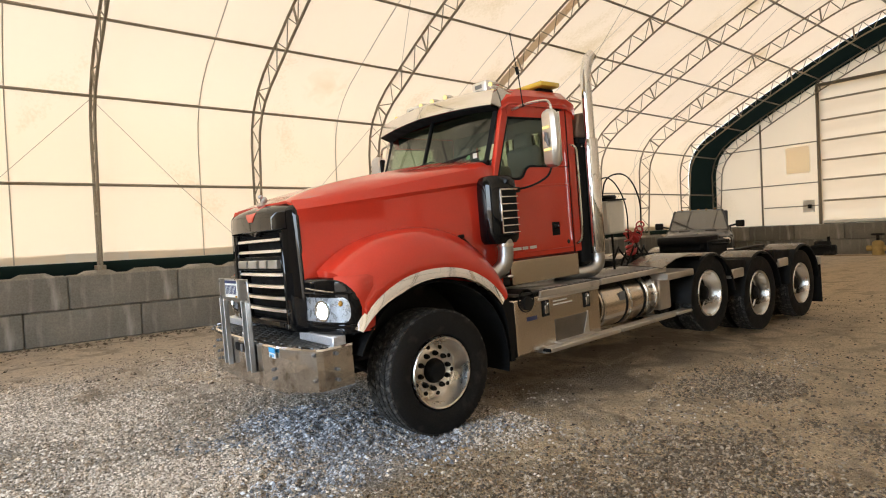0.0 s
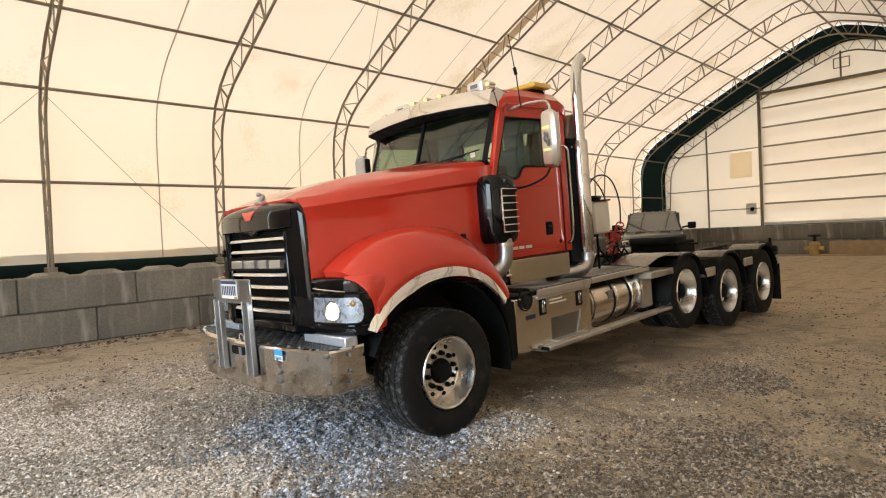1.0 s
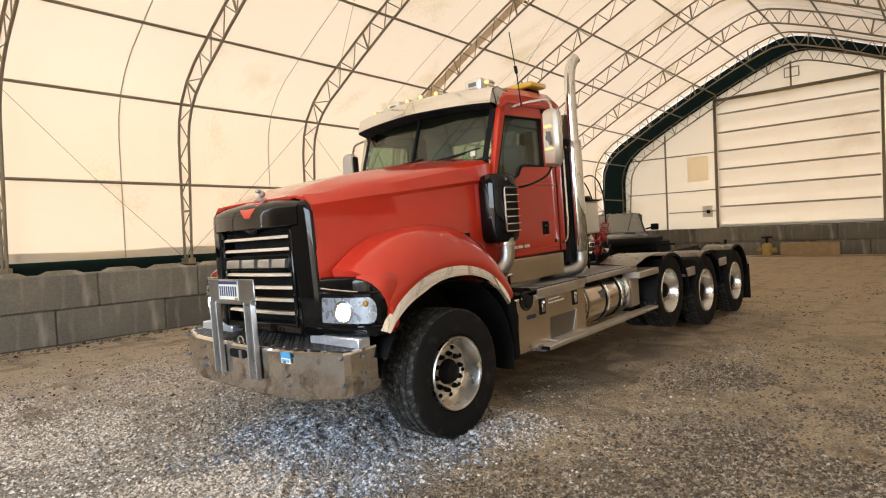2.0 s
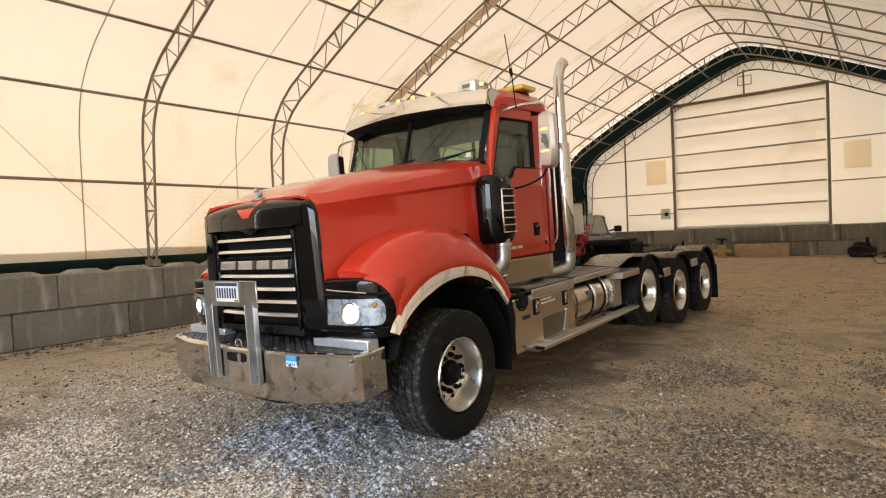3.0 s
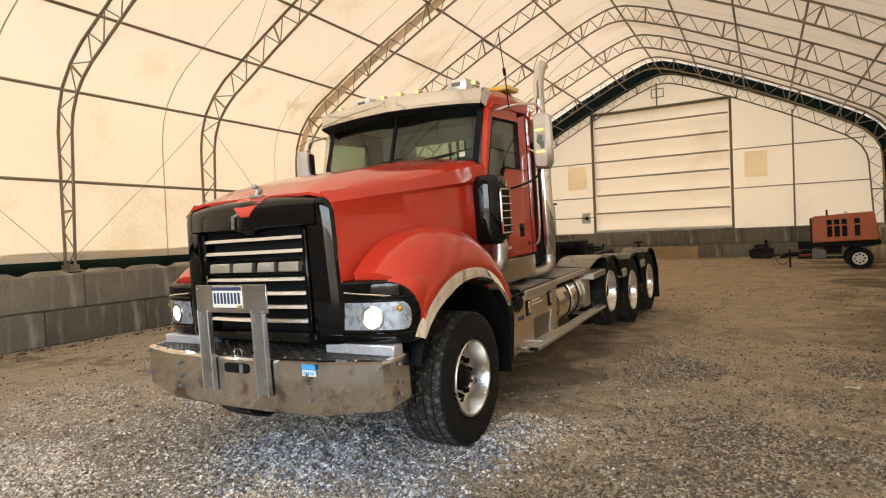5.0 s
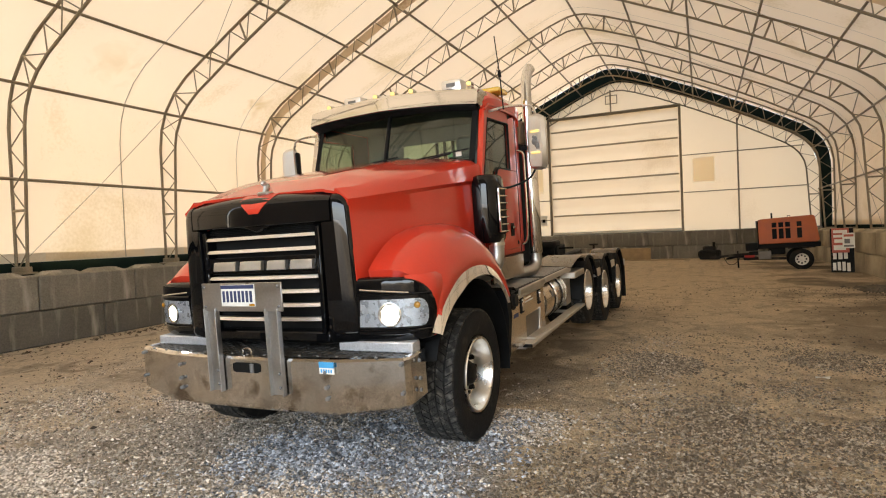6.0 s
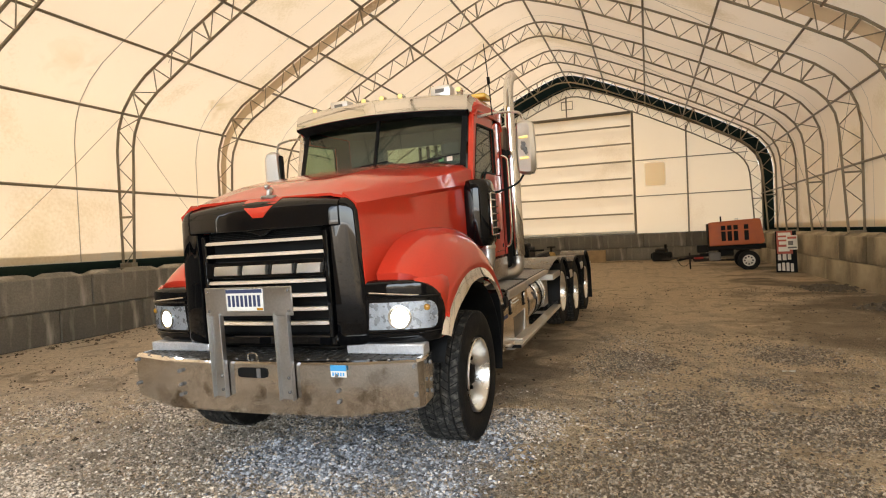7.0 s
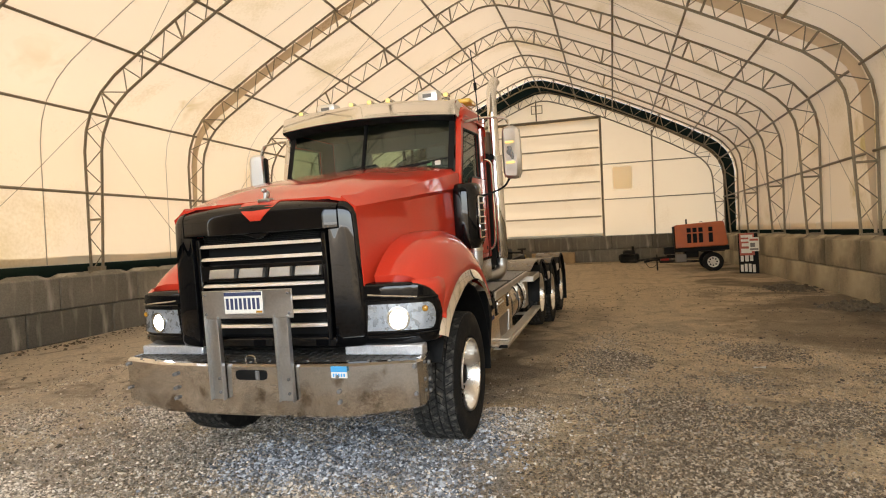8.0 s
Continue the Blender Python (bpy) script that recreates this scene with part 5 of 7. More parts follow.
part("roof", shell(loft([roof_row(1.24, 3.05, 3.0, 1.0), roof_row(1.32, 3.12, 3.05, 1.03), roof_row(1.5, 3.165, 3.07, 1.045), roof_row(1.9, 3.18, 3.08, 1.045), roof_row(2.2, 3.18, 3.08, 1.045), roof_row(2.30, 3.13, 3.04, 1.04), roof_row(2.335, 3.04, 2.98, 1.03)], caps=False, ring=False), -0.03), M_RED, truck, "red cab roof", 40)
part("gutter", tube([(1.062, 1.20, 2.90), (1.066, 1.30, 2.965), (1.066, 2.2, 3.0), (1.06, 2.33, 3.0)], 0.014, 6), M_RED, truck)
part("cab_back", B(box((-1.0, 2.29, 1.38), (1.0, 2.33, 2.30), 0.01), box((-1.0, 2.29, 2.80), (1.0, 2.33, 3.08), 0.01), box((-1.0, 2.29, 2.29), (-0.55, 2.33, 2.81), 0.005), box((0.75, 2.29, 2.29), (1.0, 2.33, 2.81), 0.005)), M_RED, truck, "red back wall of the cab")
pane = part("rear_window", box((-0.55, 2.305, 2.30), (0.75, 2.312, 2.80), 0), M_GLASS, truck, "rear window with guard bars")
pane.visible_shadow = False
for k in range(7):
    part("window_guard_bar", box((-0.05 + k * 0.11, 2.345, 2.30), (-0.01 + k * 0.11, 2.365, 2.80), 0.004), M_DULL, truck)
part("cab_floor", box((-1.0, 1.05, 1.30), (1.0, 2.30, 1.40), 0.01), M_DASH, truck)

# inside of the cab
part("dashboard", loft([[(-0.95, 1.02, 2.05), (0.95, 1.02, 2.05), (0.95, 1.45, 2.05), (-0.95, 1.45, 2.05)], [(-0.95, 1.04, 2.34), (0.95, 1.04, 2.34), (0.95, 1.36, 2.34), (-0.95, 1.36, 2.34)]]), M_DASH, truck, "black dashboard")
part("instrument_hood", box((0.22, 1.2, 2.33), (0.75, 1.42, 2.42), 0.04), M_DASH, truck)
for x in (-0.5, 0.5):
    part("seat", B(box((x - 0.25, 1.55, 1.75), (x + 0.25, 2.05, 1.95), 0.05), box((x - 0.25, 2.0, 1.9), (x + 0.25, 2.14, 2.62), 0.05), box((x - 0.14, 2.03, 2.6), (x + 0.14, 2.12, 2.8), 0.04)), M_GREY, truck, "grey cloth seat")
part("steering_wheel", B(revolve([(-0.015, 0.20), (0.0, 0.215), (0.015, 0.20), (0.0, 0.185)], 28, "y", (0, 0, 0)), cyl((-0.19, 0, 0), (0.19, 0, 0), 0.014, 6), cyl((0, 0, 0), (0, 0, -0.19), 0.014, 6)), M_DASH, truck).matrix_basis = pose(0.48, 1.52, 2.33, -35, 0, 0)
part("headliner", B(box((-0.98, 1.35, 2.97), (0.98, 2.28, 3.0), 0.01), box((-0.99, 2.26, 2.79), (0.99, 2.287, 2.98), 0.005), box((-0.99, 2.26, 1.42), (0.99, 2.287, 2.31), 0.005), box((-0.99, 2.26, 2.30), (-0.54, 2.287, 2.80), 0.005), box((0.74, 2.26, 2.30), (0.99, 2.287, 2.80), 0.005)), M_LINER, truck, "grey cloth lining of the cab")
for s in (1, -1):
    part("door_trim", box((s * 0.995 - 0.012, 1.12, 1.42), (s * 0.995 + 0.012, 2.2, 2.19), 0.005), M_LINER, truck)
    part("pillar_trim", B(box((s * 1.0 - 0.012, 1.93, 2.19), (s * 1.0 + 0.004, 2.27, 2.97), 0.004), box((s * 1.0 - 0.012, 1.36, 2.84), (s * 1.0 + 0.004, 1.95, 2.97), 0.004)), M_DASH, truck, "dark trim inside the cab pillars")
    # black seal band down each side of the windscreen
    band = [[(s * (0.985 - 0.06 * w), 1.02 + 0.25 * u - 0.10 * (1 - (0.985 - 0.06 * w) ** 2) - 0.008, 2.30 + 0.70 * u) for w in (0.0, 0.5, 1.0)] for u in (0.0, 0.5, 1.0)]
    part("screen_edge", shell(loft(band, caps=False, ring=False), 0.004), M_DULL, truck, "black band along the windscreen edge", 60)

# polished sun visor with lights
def visor_row(x):
    u = abs(x) / 1.0
    y = 0.965 + 0.13 * u
    lo = 3.0 - 0.035 * u ** 3 - 0.015 * x
    return [(x, y, lo), (x, y + 0.008, lo + 0.02), (x, y + 0.045, lo + 0.13), (x, y + 0.06, lo + 0.15), (x, y + 0.12, lo + 0.175), (x, y + 0.34, 3.18 - 0.07 * u ** 4)]


visor = part("sun_visor", shell(loft([visor_row(-1.02 + 2.04 * k / 20) for k in range(21)], caps=False, ring=False), 0.006), M_CHROME, truck, "polished steel sun visor", 40)
part("visor_underside", shell(loft([[(x, y + 0.012, z - 0.004) for x, y, z in (visor_row(x)[0],)] + [(x, 1.155 + 0.10 * x * x, 2.965 - 0.06 * abs(x) ** 3)] for x in [-1.0 + 2.0 * k / 12 for k in range(13)]], caps=False, ring=False), 0.01), M_DULL, visor, "dark underside of the visor", 60)
for s in (1, -1):
    part("visor_end", shell(loft([[(s * 1.02, 1.10, 2.96), (s * 1.02, 1.14, 3.06), (s * 1.02, 1.24, 3.13)], [(s * 1.04, 1.30, 2.90), (s * 1.045, 1.33, 2.99), (s * 1.045, 1.40, 3.06)]], caps=False, ring=False), 0.006), M_CHROME, visor)
for x, y in ((-0.85, 1.25), (-0.15, 1.12), (0.066, 1.12), (0.276, 1.14), (0.897, 1.24)):
    lamp = part("marker_lamp", B(ball((x, y + 0.05, 3.195), 0.032, (1.1, 2.2, 0.85), 12), box((x - 0.025, y, 3.15), (x + 0.025, y + 0.09, 3.185), 0.008)), M_CHROME, visor, "bullet-shaped chrome marker lamp")
    part("lens", ball((x, y - 0.005, 3.193), 0.027, (1.05, 0.7, 0.85), 12), M_LED, lamp, "lit pale yellow lens")
for x in (-0.55, 0.68):
    y = 1.33
    body = part("roof_lamp", box((x - 0.115, y - 0.06, 3.15), (x + 0.115, y + 0.12, 3.275), 0.03, None, 2), M_BRIGHT, truck, "square chrome roof lamp with a cover")
    part("lamp_mark", box((x - 0.05, y - 0.064, 3.195), (x + 0.05, y - 0.058, 3.235), 0), M_GREY, body, "plain grey mark", 0)
# amber beacon bar at the roof's left rear
part("beacon_base", box((0.55, 1.95, 3.10), (0.92, 2.20, 3.215), 0.02), M_DULL, truck)
part("beacon", box((0.42, 1.90, 3.215), (1.0, 2.22, 3.275), 0.028, None, 2), M_YELLOW, truck, "yellow low-profile beacon bar")
# antenna with a dark knob on the mirror arm
part("antenna", B(cyl((1.21, 1.36, 2.90), (1.205, 1.33, 3.22), 0.006, 6), cyl((1.205, 1.33, 3.22), (1.205, 1.31, 3.29), 0.017, 8), cyl((1.205, 1.31, 3.29), (1.19, 1.27, 3.62), 0.005, 6)), M_DULL, truck, "whip antenna with a dark coil")


# ---- mirrors
def mirror(s):
    f = (lambda b: b) if s > 0 else flip
    y = 1.40
    head = part("mirror", f(prism([(1.47, 2.26), (1.60, 2.245), (1.64, 2.27), (1.652, 2.5), (1.645, 2.74), (1.61, 2.80), (1.49, 2.81), (1.455, 2.78), (1.445, 2.5), (1.45, 2.30)], y - 0.10, y, "y", 0.032)), M_MIRROR, truck, "tall chrome mirror head")
    part("mirror_glass", f(box((1.47, y - 0.002, 2.30), (1.63, y + 0.006, 2.77), 0.004)), M_CHROME, head)
    if s < 0:
        part("mirror_back", f(box((1.435, y - 0.085, 2.30), (1.475, y + 0.01, 2.76), 0.015)), M_DULL, head, "black inner edge of the mirror")
    for z in (2.63, 2.42) if s > 0 else ():
        part("mirror_lamp", f(box((1.50, y - 0.118, z - 0.014), (1.60, y - 0.10, z + 0.014), 0.008)), M_LED, head, "row of yellow mirror lights")
    if s > 0:
        part("mirror_figure", f(B(*[ball((1.555 + dx, y - 0.112, z), r, (0.9, 0.4, 1.2), 8) for dx, z, r in ((0.0, 2.56, 0.022), (-0.015, 2.53, 0.028), (0.012, 2.50, 0.026), (0.02, 2.47, 0.018), (-0.02, 2.575, 0.014))])), M_GREY, head, "small dark emblem")
    head.matrix_basis = pose(s * 1.55, y - 0.05, 0, 0, 0, -13 * s) @ pose(-s * 1.55, -(y - 0.05), 0)
    part("mirror_arm", f(tube([(1.05, 1.36, 2.905), (1.25, 1.38, 2.93), (1.42, y + 0.01, 2.92), (1.50, y + 0.01, 2.90), (1.53, y + 0.01, 2.80)], 0.014, 8, round_off=2)), M_POLISH, truck, "bent steel mirror arm")
    part("mirror_arm", f(tube([(1.07, 1.28, 2.085), (1.25, 1.34, 2.10), (1.44, y - 0.01, 2.17), (1.50, y - 0.02, 2.26)], 0.011, 8, round_off=2)), M_DULL, truck, "lower mirror arm")
    part("arm_foot", f(box((1.045, 1.22, 2.06), (1.085, 1.37, 2.115), 0.012)), M_DULL, truck)


mirror(1), mirror(-1)


# ---- air cleaner
def air_cleaner(s):
    f = (lambda b: b) if s > 0 else flip
    out = [(1.02, 0.82), (1.08, 0.80), (1.16, 0.805), (1.225, 0.845), (1.25, 0.93), (1.25, 1.09), (1.225, 1.15), (1.12, 1.16), (1.02, 1.15)]
    rows = []
    for z, g in ((1.565, 0.82), (1.60, 0.95), (1.66, 1.0), (2.10, 1.0), (2.17, 0.96), (2.205, 0.86), (2.22, 0.70)):
        rows.append([(1.12 + (x - 1.12) * g, 0.97 + (y - 0.97) * g, z) for x, y in out])
    body = part("air_cleaner", f(loft(rows)), M_BLACK, truck, "gloss black air cleaner housing", 45)
    part("intake_screen", f(box((1.235, 0.91, 1.645), (1.257, 1.12, 2.10), 0.008)), M_DULL, body)
    for k in range(7):
        z = 1.665 + k * 0.069
        part("intake_slat", f(box((1.25, 0.905, z - 0.007), (1.269, 1.13, z + 0.007), 0.004)), M_CHROME, body, "chrome intake slat")
    part("intake_frame", f(box((1.25, 0.895, 1.66), (1.269, 0.909, 2.08), 0.004)), M_CHROME, body)
    part("intake_pipe", f(tube([(1.17, 1.0, 1.60), (1.17, 1.0, 1.44), (1.16, 0.97, 1.34), (1.10, 0.88, 1.26), (0.95, 0.80, 1.24)], 0.075, 16, round_off=2)), M_POST, truck, "dull chrome intake elbow under the air cleaner")
    part("pipe_clamp", f(revolve([(1.53, 0.082), (1.545, 0.084), (1.56, 0.082), (1.56, 0.074), (1.53, 0.074)], 20, "z", (1.17, 1.0, 0))), M_POLISH, truck)
    part("hood_latch", f(B(cyl((1.06, 0.54, 1.66), (1.10, 0.80, 1.40), 0.016, 8), box((1.05, 0.50, 1.645), (1.085, 0.57, 1.685), 0.01))), M_DULL, truck, "black rubber hood latch")


air_cleaner(1), air_cleaner(-1)

# ---- exhaust stack with heat shield
stack = part("exhaust_pipe", tube([(1.13, 2.50, 1.30), (1.13, 2.50, 2.60), (1.13, 2.50, 3.30), (1.135, 2.52, 3.44), (1.15, 2.56, 3.54), (1.17, 2.60, 3.58)], [0.062] * 4 + [0.064, 0.066], 20, round_off=1), M_CHROME, truck, "tall chrome exhaust stack")
part("heat_shield", revolve([(1.34, 0.080), (1.36, 0.086), (2.60, 0.086), (2.63, 0.080), (2.63, 0.064), (1.34, 0.064)], 28, "z", (1.13, 2.50, 0)), M_CHROME, stack, "chrome heat shield")
part("stack_elbow", tube([(1.13, 2.50, 1.36), (1.13, 2.50, 1.22), (1.10, 2.42, 1.14), (1.0, 2.28, 1.12), (0.8, 2.1, 1.12)], 0.075, 16, round_off=2), M_POST, truck, "steel exhaust elbow")
part("exhaust_flue", B(cyl((0.99, 2.42, 1.25), (0.99, 2.42, 2.55), 0.10, 20), box((0.72, 2.36, 1.2), (0.95, 2.46, 2.6), 0.02)), M_DULL, truck, "dark muffler and stanchion behind the cab")
part("stanchion", box((-1.0, 2.42, 1.10), (-0.92, 2.50, 2.6), 0.01), M_DULL, truck)
part("stack_bracket", box((0.9, 2.40, 2.58), (1.13, 2.46, 2.64), 0.01), M_DULL, truck)
part("grab_rail", tube([(CX + 0.005, 2.235, 2.57), (CX + 0.075, 2.245, 2.54), (CX + 0.08, 2.25, 2.45), (CX + 0.08, 2.25, 1.62), (CX + 0.06, 2.245, 1.50), (CX + 0.005, 2.235, 1.47)], 0.014, 8, round_off=2), M_CHROME, truck, "bright grab rail behind the door")
part("grab_rail", flip(tube([(CX + 0.005, 2.235, 2.57), (CX + 0.075, 2.245, 2.54), (CX + 0.08, 2.25, 2.45), (CX + 0.08, 2.25, 1.62), (CX + 0.06, 2.245, 1.50), (CX + 0.005, 2.235, 1.47)], 0.014, 8, round_off=2)), M_CHROME, truck, "bright grab rail behind the door")
part("rack_panel", B(box((0.40, 2.38, 1.25), (1.06, 2.44, 2.62), 0.01), box((0.55, 2.36, 2.60), (1.06, 2.70, 2.66), 0.01)), M_DULL, truck, "black rack panel behind the cab")
part("rack_top", prism([(2.36, 2.66), (2.72, 2.66), (2.70, 2.98), (2.42, 2.93)], 0.45, 1.06, "x", 0.02), mat("brown_metal", (0.20, 0.13, 0.09), 0.5, 0.3, vary=0.2), truck, "dull brown metal box on the rack")

M_RECESS = mat('shaded_alu', (0.24, 0.225, 0.205), 0.4, 0.9, vary=0.2)
# ---- deck, tool box, tank and steps on each side
for s in (1, -1):
    f = (lambda b: b) if s > 0 else flip
    deck = part("side_deck", f(B(box((0.62, 0.96, 1.035), (1.265, 2.28, 1.06), 0.006), box((0.62, 2.30, 1.04), (1.27, 3.62, 1.065), 0.006))), M_DECK, truck, "dark tread-plate deck over tool box and tank")
    part("deck_edge", f(box((1.255, 1.32, 0.985), (1.285, 2.285, 1.055), 0.008)), M_ALU, deck)
    part("deck_edge", f(box((1.255, 2.30, 0.995), (1.295, 3.62, 1.06), 0.008)), M_ALU, deck)
    for k in range(9):
        part("grip_strip", f(box((0.70, 1.36 + k * 0.10, 1.06), (1.24, 1.40 + k * 0.10, 1.068), 0.003)), M_POST, deck)
    for k in range(10):
        part("grip_strip", f(box((0.70, 2.38 + k * 0.12, 1.065), (1.26, 2.42 + k * 0.12, 1.073), 0.003)), M_POST, deck)
    tool = part("tool_box", f(box((0.70, 0.955, 0.465), (1.262, 2.285, 1.005), 0.012)), M_BRUSHED, truck, "polished steel tool box with lift latches")
    part("box_end", f(box((0.68, 0.93, 0.46), (1.268, 0.962, 0.99), 0.006)), M_DULL, tool)
    part("box_lip", f(box((1.255, 1.30, 0.955), (1.275, 2.28, 0.985), 0.006)), M_ALU, tool)
    for y0 in (1.345, 2.0):
        latch = part("lift_latch", f(box((1.258, y0, 0.79), (1.272, y0 + 0.11, 0.95), 0.012)), M_DULL, tool, "black paddle latch")
        part("latch_paddle", f(B(box((1.270, y0 + 0.03, 0.815), (1.282, y0 + 0.08, 0.90), 0.008), revolve([(1.272, 0.012), (1.284, 0.018), (1.284, 0.024), (1.272, 0.026)], 12, "x", (0, y0 + 0.055, 0.915)))), M_CHROME, latch)
    part("box_label", f(box((1.2605, 1.52, 0.88), (1.2645, 1.82, 0.895), 0)), M_WHITE, tool, "pale worn strip of print", 0)
    part("box_label", f(box((1.2605, 1.52, 0.915), (1.2645, 1.74, 0.93), 0)), M_WHITE, tool, "", 0)
    part("box_plate", f(box((1.2605, 1.12, 0.78), (1.2645, 1.27, 0.82), 0)), M_INK, tool, "dark name plate", 0)
    # recess is a nearly flush plate, its shade painted as darker aluminium
    part("step_recess", f(box((1.20, 1.52, 0.50), (1.2655, 2.06, 0.74), 0.006)), M_RECESS, tool, "dark plate for the shaded step recess in the tool box")
    part("recess_gusset", f(prism([(1.96, 0.50), (2.06, 0.50), (2.06, 0.75)], 1.21, 1.275, "x")), M_ALU, tool)
    part("step_tread", f(box((1.20, 1.50, 0.495), (1.36, 2.10, 0.515), 0.004)), M_ALU, tool)
    part("filler_cap", f(B(cyl((1.18, 1.13, 0.96), (1.27, 1.13, 0.965), 0.075, 20), cyl((1.27, 1.13, 0.965), (1.30, 1.13, 0.965), 0.06, 12))), M_FRAME, truck, "dark filler cap")
    part("filler_well", f(revolve([(1.05, 0.11), (1.268, 0.115), (1.272, 0.105), (1.08, 0.10), (1.07, 0.0001), (1.05, 0.0001)], 24, "x", (0, 1.13, 0.985))), M_DULL, truck)
    tank = part("fuel_tank", f(revolve([(2.33, 0.0001), (2.33, 0.20), (2.345, 0.262), (2.38, 0.280), (3.44, 0.280), (3.475, 0.262), (3.49, 0.20), (3.49, 0.0001)], 40, "y", (0.985, 0, 0.735), closed=False)), M_BRUSHED, truck, "round polished fuel tank with straps", 30)
    for y0 in (2.36, 2.78, 2.87, 3.15, 3.23, 3.42):
        part("tank_strap", f(revolve([(y0, 0.279), (y0, 0.287), (y0 + 0.03, 0.287), (y0 + 0.03, 0.279)], 40, "y", (0.985, 0, 0.735))), M_DULL if y0 in (2.78, 3.15) else M_POLISH, tank)
    part("tank_label", f(box((1.262, 2.66, 0.77), (1.268, 2.76, 0.87), 0)), M_GREY, tank, "small worn label", 0)
    part("tank_bracket", f(box((0.6, 3.52, 0.52), (1.24, 3.78, 0.90), 0.02)), M_ALU, truck, "dark battery box behind the tank")
    step = part("running_board", f(B(box((1.26, 1.31, 0.445), (1.385, 2.47, 0.49), 0.008), box((1.26, 2.49, 0.445), (1.385, 3.62, 0.49), 0.008), box((1.26, 3.66, 0.45), (1.39, 4.0, 0.485), 0.006))), M_ALU, truck, "ribbed aluminium running board")
    for dx in (1.29, 1.325, 1.36):
        part("board_rib", f(box((dx - 0.006, 1.33, 0.49), (dx + 0.006, 3.60, 0.496), 0.002)), M_ALU, step)
    part("board_end", f(B(box((1.28, 1.295, 0.452), (1.38, 1.312, 0.485), 0.003))), M_DULL, step)
    for y0 in (1.34, 2.45, 3.55):
        part("board_bracket", f(box((0.9, y0, 0.42), (1.30, y0 + 0.06, 0.455), 0.006)), M_ALU, step)
    part("board_stub", f(box((1.15, 1.22, 0.475), (1.30, 1.33, 0.51), 0.008)), M_ALU, step)

# ---- chassis
for x in (-0.43, 0.43):
    part("frame_rail", B(box((x - 0.04, -0.75, 0.62), (x + 0.04, 8.55, 0.90), 0.01), box((x - 0.05, 2.3, 0.90), (x + 0.05, 8.5, 0.92), 0.004)), M_FRAME, truck, "black steel frame rail")
for y in (2.6, 3.6, 5.35, 6.9, 8.45):
    part("cross_member", box((-0.40, y, 0.66), (0.40, y + 0.14, 0.88), 0.02), M_FRAME, truck)
part("front_axle", B(cyl((-1.0, 0, 0.50), (1.0, 0, 0.50), 0.075, 12), box((-0.55, -0.55, 0.62), (-0.42, 0.7, 0.70), 0.02), box((0.42, -0.55, 0.62), (0.55, 0.7, 0.70), 0.02)), M_FRAME, truck, "front axle and leaf springs")
part("engine", B(box((-0.38, -0.45, 0.55), (0.38, 0.95, 1.5), 0.08), box((-0.55, -0.72, 0.85), (0.55, -0.58, 1.9), 0.02)), M_FRAME, truck, "engine and radiator under the hood")
part("sump", box((-0.28, -0.35, 0.42), (0.28, 0.7, 0.6), 0.06), M_FRAME, truck)
part("gearbox", B(box((-0.25, 0.9, 0.5), (0.25, 2.2, 1.1), 0.08), cyl((0, 2.2, 0.62), (0, 5.9, 0.50), 0.06, 12)), M_FRAME, truck)
part("wiring_loom", B(*[tube([(0.62 + 0.02 * k, -0.62, 0.98 + 0.03 * k), (0.70 + 0.03 * k, -0.66, 0.80), (0.86, -0.62, 0.80 + 0.02 * k), (0.95, -0.55, 0.9)], 0.012, 6, round_off=2) for k in range(4)]), M_WHITE, truck, "pale wiring behind the bumper")
for s in (1, -1):
    part("steering_arm", tube([(s * 0.95, -0.1, 0.5), (s * 0.8, -0.35, 0.52), (s * 0.5, -0.45, 0.62)], 0.03, 8), M_FRAME, truck)
    part("inner_apron", box((s * 0.66 - 0.03, -0.78, 0.7), (s * 0.66 + 0.03, 0.9, 1.3), 0.01), M_FRAME, truck)
for y, z in ((4.60, 0.600), (6.10, 0.405), (7.66, 0.362)):
    part("rear_axle", B(cyl((-1.15, y, z), (1.15, y, z), 0.085, 12), ball((0, y, z), 0.22, (1, 0.9, 1), 14)), M_FRAME, truck, "rear axle and differential")


# ---- rear fenders, flaps, fifth wheel
def half_fender(y, zc, r, a0, a1, x0=0.86, x1=1.36):
    rows = []
    for k in range(19):
        a = radians(a0 + (a1 - a0) * k / 18)
        rows.append([(x, y + rr * math.cos(a), zc + rr * math.sin(a)) for x, rr in ((x0, r), (x1 - 0.02, r), (x1, r - 0.012), (x1, r - 0.035))])
    return shell(loft(rows, caps=False, ring=False), 0.005)


